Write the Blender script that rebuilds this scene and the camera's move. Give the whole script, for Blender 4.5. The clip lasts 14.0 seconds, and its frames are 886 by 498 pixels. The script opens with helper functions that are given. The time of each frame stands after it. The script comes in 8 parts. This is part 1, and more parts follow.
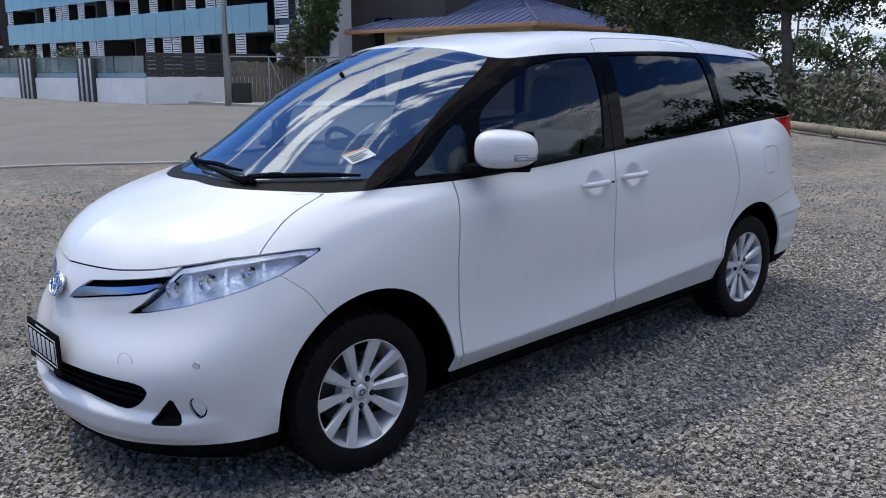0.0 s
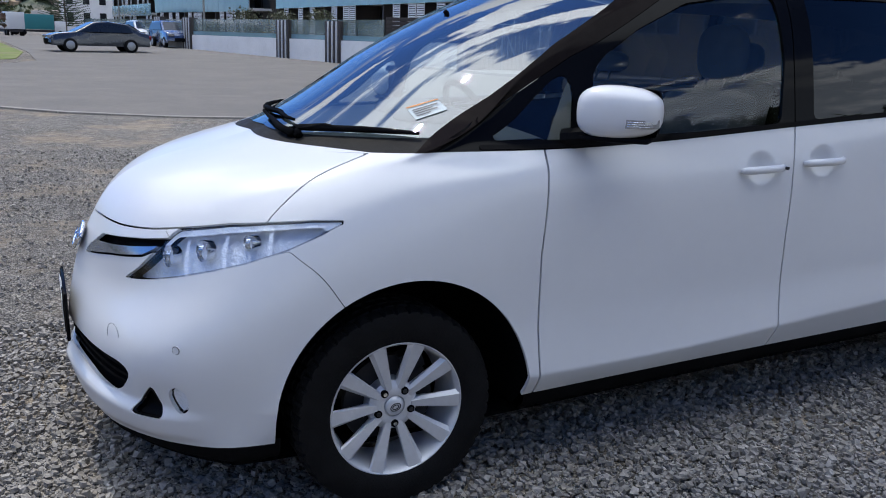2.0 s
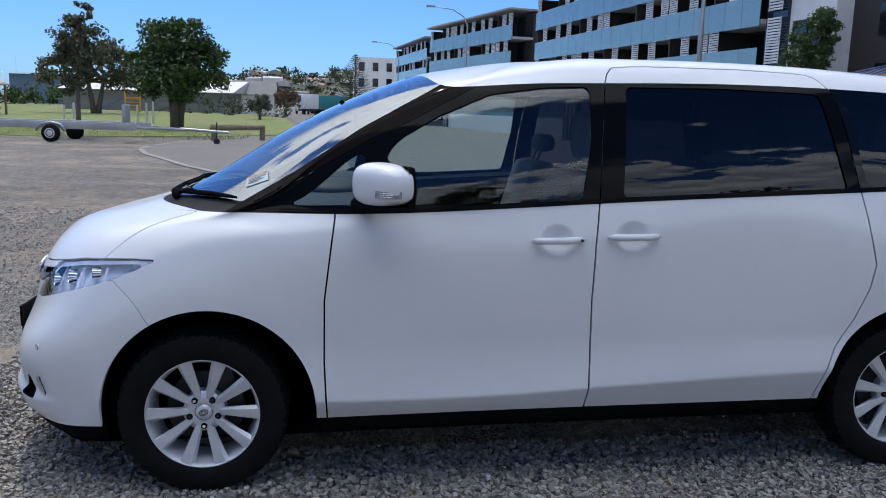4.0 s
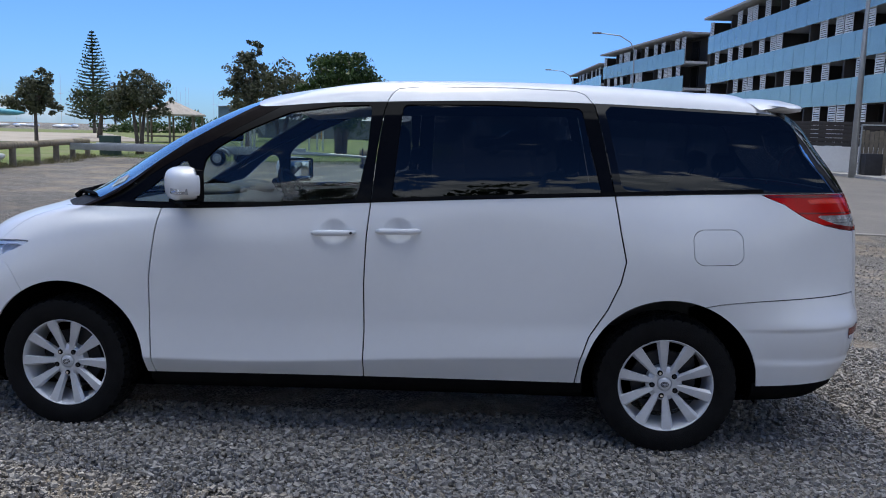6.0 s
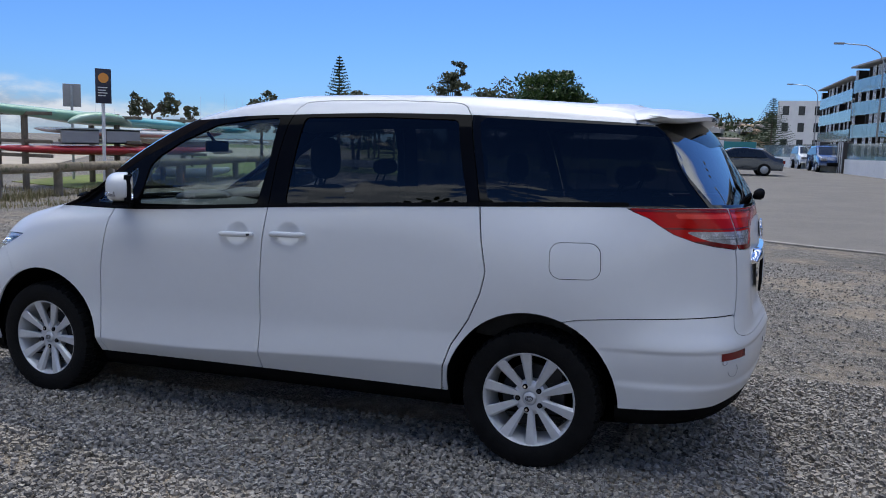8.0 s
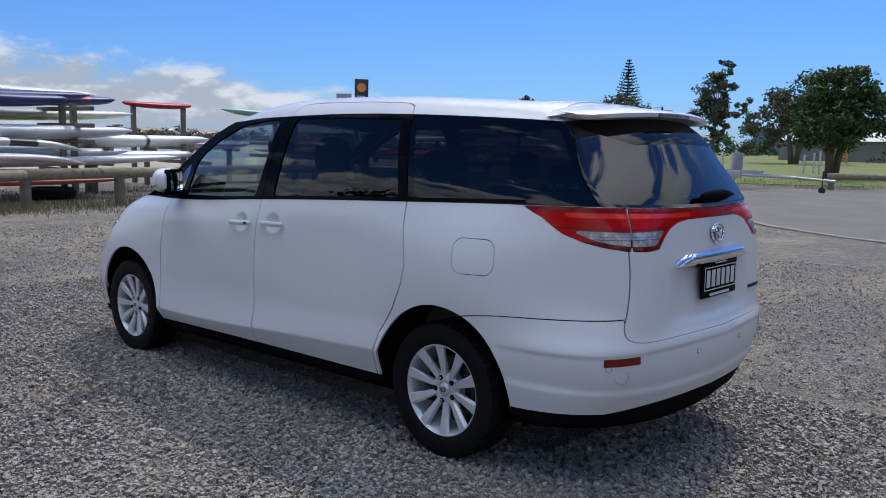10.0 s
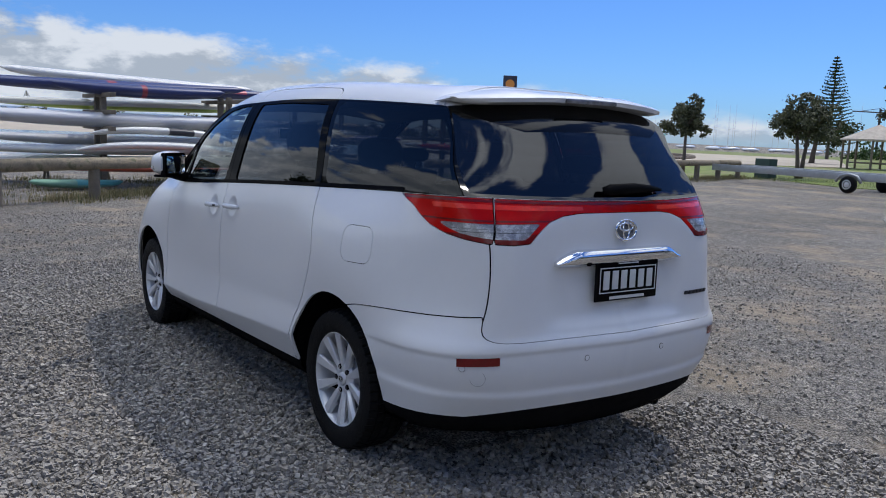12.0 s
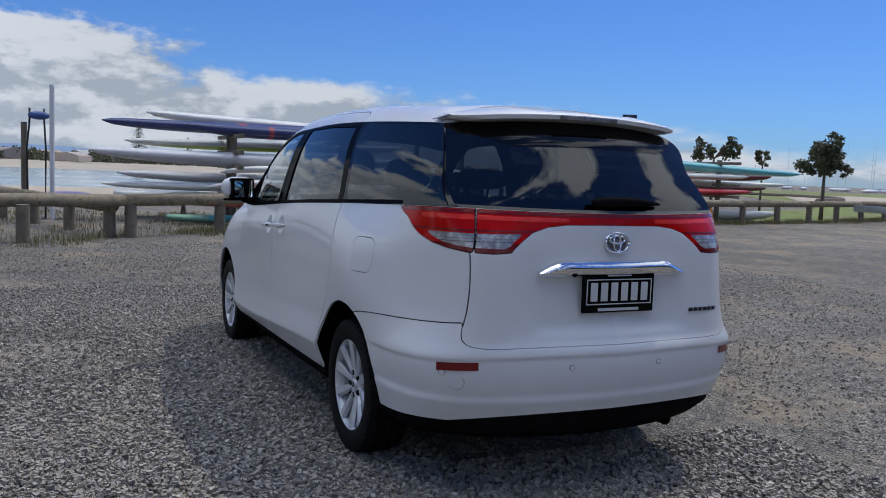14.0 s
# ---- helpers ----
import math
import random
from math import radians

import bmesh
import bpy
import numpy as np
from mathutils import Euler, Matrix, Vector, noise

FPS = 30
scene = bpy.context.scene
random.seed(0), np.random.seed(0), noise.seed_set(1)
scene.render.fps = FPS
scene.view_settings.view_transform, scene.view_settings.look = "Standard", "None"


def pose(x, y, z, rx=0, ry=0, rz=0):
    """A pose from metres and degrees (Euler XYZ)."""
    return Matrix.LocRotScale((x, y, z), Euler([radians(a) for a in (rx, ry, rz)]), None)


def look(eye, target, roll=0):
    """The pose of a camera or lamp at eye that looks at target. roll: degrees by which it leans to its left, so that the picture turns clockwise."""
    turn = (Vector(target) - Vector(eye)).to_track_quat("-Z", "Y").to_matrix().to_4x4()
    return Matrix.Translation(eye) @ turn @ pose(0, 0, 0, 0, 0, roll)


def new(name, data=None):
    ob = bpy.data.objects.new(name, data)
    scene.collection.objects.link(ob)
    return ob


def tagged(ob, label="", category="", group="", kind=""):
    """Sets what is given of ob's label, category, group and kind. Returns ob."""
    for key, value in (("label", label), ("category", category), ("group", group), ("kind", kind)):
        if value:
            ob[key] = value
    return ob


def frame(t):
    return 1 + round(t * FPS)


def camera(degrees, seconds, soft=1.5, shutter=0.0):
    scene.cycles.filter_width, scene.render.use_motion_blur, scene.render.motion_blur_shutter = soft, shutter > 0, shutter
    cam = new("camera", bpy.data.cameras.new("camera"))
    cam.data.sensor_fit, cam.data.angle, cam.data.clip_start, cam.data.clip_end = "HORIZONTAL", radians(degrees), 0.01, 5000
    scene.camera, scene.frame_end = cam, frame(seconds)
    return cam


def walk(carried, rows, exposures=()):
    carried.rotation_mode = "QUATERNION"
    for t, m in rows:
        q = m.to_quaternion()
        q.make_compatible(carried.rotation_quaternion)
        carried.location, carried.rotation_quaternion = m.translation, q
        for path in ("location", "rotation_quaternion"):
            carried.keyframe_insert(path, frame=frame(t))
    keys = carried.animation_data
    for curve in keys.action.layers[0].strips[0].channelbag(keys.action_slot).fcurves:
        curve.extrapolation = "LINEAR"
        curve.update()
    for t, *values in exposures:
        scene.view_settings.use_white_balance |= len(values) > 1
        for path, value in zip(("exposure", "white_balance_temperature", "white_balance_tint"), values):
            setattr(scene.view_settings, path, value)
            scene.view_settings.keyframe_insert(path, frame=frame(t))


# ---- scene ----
cam = camera(56.22, 14.0, 1.0)
PATH = [
    (0, (-1.833, -3.321, 1.550), (0.137, -1.146, 0.926), 0.00),
    (0.5, (-1.783, -3.282, 1.534), (0.185, -1.114, 0.879), 0.06),
    (1, (-1.525, -3.167, 1.459), (0.325, -0.931, 0.698), -0.53),
    (1.5, (-1.252, -3.070, 1.427), (0.288, -0.610, 0.670), 0.25),
    (2, (-0.939, -3.035, 1.432), (0.340, -0.420, 0.704), 1.99),
    (2.5, (-0.574, -3.125, 1.459), (0.411, -0.394, 0.702), 1.09),
    (3, (-0.182, -3.375, 1.475), (0.502, -0.538, 0.781), 1.99),
    (3.5, (0.160, -3.675, 1.469), (0.599, -0.749, 0.972), 3.24),
    (4, (0.502, -4.019, 1.518), (0.887, -1.085, 1.024), 1.89),
    (4.2, (0.669, -4.144, 1.481), (1.026, -1.200, 1.032), 1.88),
    (6.3, (2.482, -4.691, 1.509), (2.090, -1.745, 1.104), 1.32),
    (6.5, (2.638, -4.691, 1.501), (2.171, -1.755, 1.106), 1.24),
    (7, (3.093, -4.674, 1.509), (2.358, -1.793, 1.114), 1.25),
    (7.5, (3.528, -4.541, 1.499), (2.530, -1.740, 1.105), 1.47),
    (7.7, (3.683, -4.501, 1.515), (2.659, -1.707, 1.130), 1.55),
    (9.8, (5.367, -3.784, 1.524), (3.419, -1.535, 1.143), 1.64),
    (10, (5.479, -3.681, 1.534), (3.492, -1.466, 1.145), 1.53),
    (10.5, (5.734, -3.409, 1.549), (3.654, -1.282, 1.160), 2.20),
    (11, (5.960, -3.158, 1.543), (3.779, -1.136, 1.150), 2.11),
    (11.5, (6.151, -2.923, 1.541), (3.879, -1.006, 1.138), 2.15),
    (12, (6.268, -2.618, 1.519), (3.839, -0.907, 1.103), 2.51),
    (12.5, (6.411, -2.408, 1.531), (3.903, -0.818, 1.099), 2.39),
    (13, (6.617, -2.253, 1.471), (3.978, -0.893, 1.035), 2.57),
    (13.5, (6.718, -2.197, 1.421), (4.049, -0.869, 1.088), 2.43),
    (14, (6.718, -2.173, 1.423), (4.024, -0.885, 1.141), 2.36),
]
walk(cam, [(t, look(eye, target, roll)) for t, eye, target, roll in PATH], [(0.0, -0.29), (4.0, -0.30), (6.5, -0.44), (7.0, -0.48), (11.0, -0.48), (13.3, -0.55), (14.0, -0.68)])

# ---- sky and sun ----
SUN_WAY = Vector((0.16, -0.55, -1.0)).normalized()
sun = new("sun", bpy.data.lights.new("sun", "SUN"))
sun.data.energy, sun.data.angle, sun.data.color = 2.5, radians(0.53), (1.0, 0.94, 0.84)
sun.matrix_world = look((-6, 20, 40), Vector((-6, 20, 40)) + SUN_WAY)

world = bpy.data.worlds.new("sky")
scene.world = world
world.use_nodes = True
wt = world.node_tree
bg = wt.nodes["Background"]
bg.inputs[1].default_value = 0.112
sky = wt.nodes.new("ShaderNodeTexSky")
sky.sky_type = "NISHITA"
sky.sun_disc = False
sky.sun_elevation = math.asin(-SUN_WAY.z)
sky.sun_rotation = math.atan2(-SUN_WAY.x, -SUN_WAY.y)
sky.air_density, sky.dust_density, sky.ozone_density, sky.altitude = 1.0, 0.35, 2.2, 10


def wire(tree, kind, *ins, **props):
    """A node of that kind with its inputs linked or set in order (None skips one)."""
    n = tree.nodes.new(kind)
    for k, v in props.items():
        setattr(n, k, v)
    for s, v in zip(n.inputs, ins):
        if v is None:
            continue
        if isinstance(v, bpy.types.NodeSocket):
            tree.links.new(v, s)
        else:
            s.default_value = v
    return n


def calc(tree, op, a, b=0.0, c=None):
    n = wire(tree, "ShaderNodeMath", a, b, c, operation=op)
    return n.outputs[0]


def ramp(tree, fac, lo, hi, a=0.0, b=1.0):
    n = wire(tree, "ShaderNodeMapRange", fac, lo, hi, a, b, interpolation_type="SMOOTHSTEP")
    return n.outputs[0]


def mixed(tree, fac, a, b, how="MIX"):
    n = tree.nodes.new("ShaderNodeMix")
    n.data_type, n.blend_type = "RGBA", how
    for s, v in ((n.inputs[0], fac), (n.inputs[6], a), (n.inputs[7], b)):
        if isinstance(v, bpy.types.NodeSocket):
            tree.links.new(v, s)
        else:
            s.default_value = v
    return n.outputs[2]


# Cumulus: a layered bank low in the west, more of it to the south and east, and scattered puffs overhead.
way = wt.nodes.new("ShaderNodeTexCoord").outputs["Generated"]
sep = wire(wt, "ShaderNodeSeparateXYZ", way)
east, north, lift = sep.outputs[0], sep.outputs[1], calc(wt, "MAXIMUM", sep.outputs[2], 0.0)
flat = calc(wt, "ADD", lift, 0.16)
px, py = calc(wt, "DIVIDE", east, flat), calc(wt, "DIVIDE", north, flat)
plane = wire(wt, "ShaderNodeCombineXYZ", px, py, calc(wt, "MULTIPLY", lift, 2.0)).outputs[0]
puff = wire(wt, "ShaderNodeTexNoise", plane, None, 2.3, 10.0, 0.56, 2.1).outputs[0]
tall = wire(wt, "ShaderNodeVectorMath", way, (1.0, 1.0, 2.4), operation="MULTIPLY").outputs[0]
higher = wire(wt, "ShaderNodeVectorMath", tall, (-0.010, 0.012, 0.040), operation="ADD").outputs[0]
billow = wire(wt, "ShaderNodeTexNoise", tall, None, 6.0, 12.0, 0.56, 2.1).outputs[0]
above = wire(wt, "ShaderNodeTexNoise", higher, None, 6.0, 12.0, 0.56, 2.1).outputs[0]
south = calc(wt, "MAXIMUM", calc(wt, "MULTIPLY", north, -1.0), 0.0)
eastern = calc(wt, "MAXIMUM", east, 0.0)
top = calc(wt, "ADD", calc(wt, "ADD", 0.150, calc(wt, "MULTIPLY", north, -0.15)), calc(wt, "ADD", calc(wt, "MULTIPLY", south, 0.10), calc(wt, "MULTIPLY", eastern, 0.12)))
deep = calc(wt, "MINIMUM", calc(wt, "SUBTRACT", top, lift), calc(wt, "ADD", 0.065, calc(wt, "MULTIPLY", south, 0.08)))
edge = calc(wt, "ADD", deep, calc(wt, "MULTIPLY", calc(wt, "SUBTRACT", billow, 0.5), calc(wt, "ADD", calc(wt, "MULTIPLY_ADD", calc(wt, "MAXIMUM", north, 0.0), -0.19, 0.26), calc(wt, "MULTIPLY", south, 0.5))))
cover = ramp(wt, edge, 0.0, 0.030)
# Unseen cloud cover added overhead to the south, as fill light for the yard.
crown = calc(wt, "MULTIPLY", ramp(wt, lift, 0.74, 0.86), ramp(wt, north, 0.2, 0.0))
thick = calc(wt, "ADD", calc(wt, "MULTIPLY_ADD", south, -0.13, puff), calc(wt, "MULTIPLY_ADD", calc(wt, "MAXIMUM", north, 0.0), 0.055, calc(wt, "MULTIPLY", crown, 0.19)))
over = calc(wt, "MULTIPLY", ramp(wt, thick, 0.520, 0.565), ramp(wt, lift, 0.34, 0.44))
cover = calc(wt, "MULTIPLY", calc(wt, "MAXIMUM", cover, over), ramp(wt, sep.outputs[2], -0.01, 0.02))
lit = calc(wt, "ADD", calc(wt, "SUBTRACT", billow, above), calc(wt, "MULTIPLY", calc(wt, "SUBTRACT", lift, top), 0.35))
cloud = mixed(wt, ramp(wt, lit, -0.075, 0.05), (5.0, 5.8, 7.0, 1), (8.5, 9.2, 10.3, 1))
glare = wire(wt, "ShaderNodeVectorMath", way, tuple(-SUN_WAY), operation="DOT_PRODUCT").outputs["Value"]
cloud = mixed(wt, 1.0, cloud, ramp(wt, glare, 0.72, 0.985, 1.0, 2.8), "MULTIPLY")
# South, east and overhead gains are added fill for the van's shaded sides.
cloud = mixed(wt, 1.0, cloud, ramp(wt, north, 0.1, -0.7, 1.0, 1.5), "MULTIPLY")
cloud = mixed(wt, 1.0, cloud, ramp(wt, east, 0.1, 0.8, 1.0, 1.35), "MULTIPLY")
cloud = mixed(wt, 1.0, cloud, calc(wt, "MULTIPLY_ADD", crown, 1.2, 1.0), "MULTIPLY")
blue = mixed(wt, 1.0, sky.outputs[0], (0.50, 0.88, 1.62, 1), "MULTIPLY")
wt.links.new(mixed(wt, cover, blue, cloud), bg.inputs[0])


# ---- materials ----
def surface(name, col, rough=0.5, metal=0.0, grain=0.12, size=8.0, bump=0.0, bsize=60.0, coat=0.0, rand=0.0, wear=None, sheen=0.0, spec=0.5):
    """A painted or natural surface: base colour, two scales of variation, fine relief."""
    m = bpy.data.materials.new(name)
    m.use_nodes = True
    t = m.node_tree
    p = t.nodes["Principled BSDF"]
    at = t.nodes.new("ShaderNodeTexCoord").outputs["Object"]
    n1 = wire(t, "ShaderNodeTexNoise", at, None, size, 5.0, 0.6)
    n2 = wire(t, "ShaderNodeTexNoise", at, None, size * 9, 3.0, 0.6)
    both = calc(t, "ADD", calc(t, "MULTIPLY", n1.outputs[0], 0.65), calc(t, "MULTIPLY", n2.outputs[0], 0.35))
    k = ramp(t, both, 0.3, 0.7, 1 - grain, 1 + grain)
    c = mixed(t, 1.0, (*col, 1), k, "MULTIPLY")
    if wear:
        w, lo, hi, scale = wear
        n3 = wire(t, "ShaderNodeTexNoise", at, None, scale, 6.0, 0.65)
        c = mixed(t, ramp(t, n3.outputs[0], lo, hi), c, (*w, 1))
    if rand:
        r = t.nodes.new("ShaderNodeObjectInfo").outputs["Random"]
        c = mixed(t, 1.0, c, ramp(t, r, 0.0, 1.0, 1 - rand, 1 + rand), "MULTIPLY")
    t.links.new(c, p.inputs["Base Color"])
    t.links.new(ramp(t, both, 0.3, 0.7, max(rough - 0.08, 0.02), min(rough + 0.08, 1.0)), p.inputs["Roughness"])
    p.inputs["Metallic"].default_value = metal
    p.inputs["Coat Weight"].default_value = coat
    p.inputs["Coat Roughness"].default_value = 0.06
    p.inputs["Specular IOR Level"].default_value = spec
    if bump:
        b = wire(t, "ShaderNodeTexNoise", at, None, bsize, 4.0, 0.6)
        bn = t.nodes.new("ShaderNodeBump")
        bn.inputs["Strength"].default_value, bn.inputs["Distance"].default_value = bump, 0.01
        t.links.new(b.outputs[0], bn.inputs["Height"])
        t.links.new(bn.outputs[0], p.inputs["Normal"])
    return m


def clear_glass(name, tint, face=0.05, rough=0.0):
    """A thin pane: it lets tinted light through and mirrors more towards grazing, alike from both sides."""
    m = bpy.data.materials.new(name)
    m.use_nodes = True
    t = m.node_tree
    t.nodes.remove(t.nodes["Principled BSDF"])
    out = t.nodes["Material Output"]
    tr = wire(t, "ShaderNodeBsdfTransparent", (*tint, 1))
    gl = wire(t, "ShaderNodeBsdfGlossy", (1, 1, 1, 1), rough)
    lw = wire(t, "ShaderNodeLayerWeight", 0.5)
    k = calc(t, "MULTIPLY_ADD", calc(t, "POWER", lw.outputs["Facing"], 5.0), 1.0 - face, face)
    mx = wire(t, "ShaderNodeMixShader", k, tr.outputs[0], gl.outputs[0])
    t.links.new(mx.outputs[0], out.inputs[0])
    return m


M_PAINT = surface("white_paint", (0.68, 0.69, 0.705), 0.36, grain=0.015, size=2.0, coat=0.6, spec=0.3)
M_BLACK = surface("gloss_black", (0.004, 0.004, 0.0045), 0.3, grain=0.2, spec=0.0, coat=0.16)
M_PILLAR = surface("pillar_trim", (0.012, 0.0095, 0.009), 0.55, grain=0.2, size=20, bump=0.05, bsize=300, spec=0.0, coat=0.05)
M_BAND = surface("black_glass_band", (0.003, 0.003, 0.0035), 0.3, grain=0.2, spec=0.0, coat=0.55)
M_PLASTIC = surface("black_plastic", (0.007, 0.007, 0.0075), 0.55, grain=0.25, bump=0.15, bsize=300, spec=0.0, coat=0.05)
M_RUBBER = surface("tyre_rubber", (0.008, 0.008, 0.0085), 0.6, grain=0.35, size=14, bump=0.4, bsize=160, wear=((0.02, 0.019, 0.018), 0.66, 0.85, 9), spec=0.10)
M_COWL = surface("cowl_black", (0.008, 0.008, 0.0085), 0.6, grain=0.3, bump=0.15, bsize=200, spec=0.1)
M_LINER = surface("dark_liner", (0.004, 0.004, 0.0045), 0.9, grain=0.3, spec=0.05)
M_ALLOY = surface("silver_alloy", (0.60, 0.61, 0.635), 0.38, 0.30, grain=0.06, coat=0.3)
M_CHROME = surface("chrome", (0.82, 0.83, 0.85), 0.07, 1.0, grain=0.03)
M_STEEL = surface("dark_steel", (0.05, 0.05, 0.055), 0.5, 0.8, grain=0.2)
M_GLASS = clear_glass("front_glass", (0.74, 0.82, 0.80), 0.055)
M_SCREEN = clear_glass("windscreen_glass", (0.58, 0.67, 0.68), 0.21)
M_TINT = clear_glass("privacy_glass", (0.09, 0.097, 0.112), 0.038)
M_REARGLASS = clear_glass("rear_glass", (0.09, 0.097, 0.112), 0.052)
M_LENS = clear_glass("lamp_lens", (0.95, 0.97, 0.99), 0.04)
M_RED = surface("red_lens", (0.47, 0.004, 0.003), 0.16, grain=0.10, size=22, coat=0.12, spec=0.12)
M_BRIGHTRED = surface("bright_red_lens", (0.72, 0.03, 0.015), 0.2, grain=0.15, size=30, coat=0.4, spec=0.3)
M_DEEPRED = surface("deep_red_lens", (0.15, 0.005, 0.006), 0.2, grain=0.2, size=20, coat=0.3, spec=0.3)
M_CLEARLAMP = surface("clear_lamp", (0.24, 0.235, 0.245), 0.2, 0.4, grain=0.6, size=30, coat=0.6)
M_SILVERLAMP = surface("silver_lamp", (0.36, 0.36, 0.37), 0.25, 0.2, grain=0.5, size=26, coat=0.6)
M_BOWL = surface("lamp_bowl", (0.90, 0.92, 0.97), 0.20, 0.18, grain=0.10, size=16, bump=1.0, bsize=20)
M_SEAT = surface("grey_seat_cloth", (0.085, 0.085, 0.09), 0.9, grain=0.2, size=20, bump=0.2, bsize=400)
M_DASH = surface("charcoal_dash", (0.05, 0.05, 0.054), 0.6, grain=0.15, bump=0.2, bsize=300)
M_CARD = surface("beige_trim", (0.30, 0.29, 0.27), 0.8, grain=0.1)
M_MIRROR = surface("mirror_silver", (0.9, 0.9, 0.9), 0.02, 1.0, grain=0.0)
M_PAPER = surface("label_paper", (0.46, 0.54, 0.56), 0.6, grain=0.05)
M_ORANGE = surface("label_orange", (0.75, 0.30, 0.06), 0.6, grain=0.05)
M_BLUECHROME = surface("grille_chrome", (0.36, 0.42, 0.52), 0.14, 0.9, grain=0.05)


# ---- mesh helpers ----
def smooth(me, on=True):
    me.polygons.foreach_set("use_smooth", [on] * len(me.polygons))


def mesh_of(name, verts, faces, mat, flat=False):
    me = bpy.data.meshes.new(name)
    me.from_pydata([tuple(v) for v in verts], [], [tuple(int(i) for i in f) for f in faces])
    me.materials.append(mat)
    smooth(me, not flat)
    return me


def part(name, bm, mat, parent=None, label="", m=None, flat=False, sharp=35):
    """Links a bmesh as one mesh object under a thing or a part."""
    me = bpy.data.meshes.new(name)
    if not flat:
        for e in bm.edges:
            if len(e.link_faces) == 2 and e.calc_face_angle(0) > radians(sharp):
                e.smooth = False
        for f in bm.faces:
            f.smooth = True
    bm.to_mesh(me)
    bm.free()
    me.materials.append(mat)
    ob = new(name, me)
    if parent:
        ob.parent = parent
    if m is not None:
        ob.matrix_basis = m
    return tagged(ob, label) if label else ob


def box(bm, x0, x1, y0, y1, z0, z1, bevel=0.0, m=None):
    r = bmesh.ops.create_cube(bm, size=1, matrix=Matrix.Translation(((x0 + x1) / 2, (y0 + y1) / 2, (z0 + z1) / 2)) @ Matrix.Diagonal((abs(x1 - x0), abs(y1 - y0), abs(z1 - z0), 1)))
    vs = r["verts"]
    if bevel:
        es = list({e for v in vs for e in v.link_edges})
        vs = bmesh.ops.bevel(bm, geom=es, offset=bevel, segments=2, affect="EDGES", profile=0.6)["verts"]
    if m is not None:
        bmesh.ops.transform(bm, matrix=m, verts=[v for v in vs if v.is_valid])
    return bm


def rod(bm, a, b, r0, r1=None, n=10, caps=True):
    """A round bar from a to b."""
    a, b = Vector(a), Vector(b)
    turn = (b - a).to_track_quat("Z", "Y").to_matrix().to_4x4()
    bmesh.ops.create_cone(bm, cap_ends=caps, segments=n, radius1=r0, radius2=r0 if r1 is None else r1, depth=(b - a).length, matrix=Matrix.Translation((a + b) / 2) @ turn)
    return bm


def ball(bm, c, sx, sy, sz, n=16, power=1.0):
    """An ellipsoid, squared off where power is under 1."""
    r = bmesh.ops.create_uvsphere(bm, u_segments=n * 2, v_segments=n, radius=1)
    for v in r["verts"]:
        w = [math.copysign(abs(k) ** power, k) for k in v.co]
        v.co = Vector((c[0] + w[0] * sx, c[1] + w[1] * sy, c[2] + w[2] * sz))
    return bm


def tube(bm, pts, r, n=8):
    """A bent round bar through pts; r is a number or one for each point."""
    pts = [Vector(p) for p in pts]
    rs = [r] * len(pts) if isinstance(r, (int, float)) else r
    rings = []
    for i, p in enumerate(pts):
        d = (pts[min(i + 1, len(pts) - 1)] - pts[max(i - 1, 0)]).normalized()
        q = d.to_track_quat("Z", "Y")
        rings.append([bm.verts.new(p + q @ Vector((math.cos(k * math.tau / n) * rs[i], math.sin(k * math.tau / n) * rs[i], 0))) for k in range(n)])
    for a, b in zip(rings, rings[1:]):
        for k in range(n):
            bm.faces.new((a[k], a[(k + 1) % n], b[(k + 1) % n], b[k]))
    bm.faces.new(rings[0][::-1])
    bm.faces.new(rings[-1])
    return bm


def lathe(bm, prof, n=48, axis="Y"):
    """A body turned from (radius, along) pairs about the y axis."""
    rings = [[bm.verts.new((r * math.cos(k * math.tau / n), y, r * math.sin(k * math.tau / n))) for k in range(n)] for r, y in prof]
    for a, b in zip(rings, rings[1:]):
        for k in range(n):
            bm.faces.new((a[k], a[(k + 1) % n], b[(k + 1) % n], b[k]))
    return bm


def empty(name, at=(0, 0, 0), turn=0.0):
    ob = new(name)
    ob.empty_display_size = 0.2
    ob.matrix_basis = pose(*at, 0, 0, turn)
    return ob


# ---- the lie of the land ----
def land(x, y):
    """The ground's height: it rises gently away from the van."""
    x, y = np.asarray(x, float), np.asarray(y, float)
    d = np.hypot(x - 1.5, y + 1.0)
    near = np.exp(-(np.hypot(x - 1.475, y) / 5.0) ** 2)
    rise = 0.006 * np.clip(d - 8, 0, 50) * (1 + 0.8 * np.clip((x + 0.6 * y - 5) / 25, 0, 1))
    return 0.0149 * (x - 1.475) * near + 0.012 * near + rise


def foot(x, y):
    return float(land(x, y))


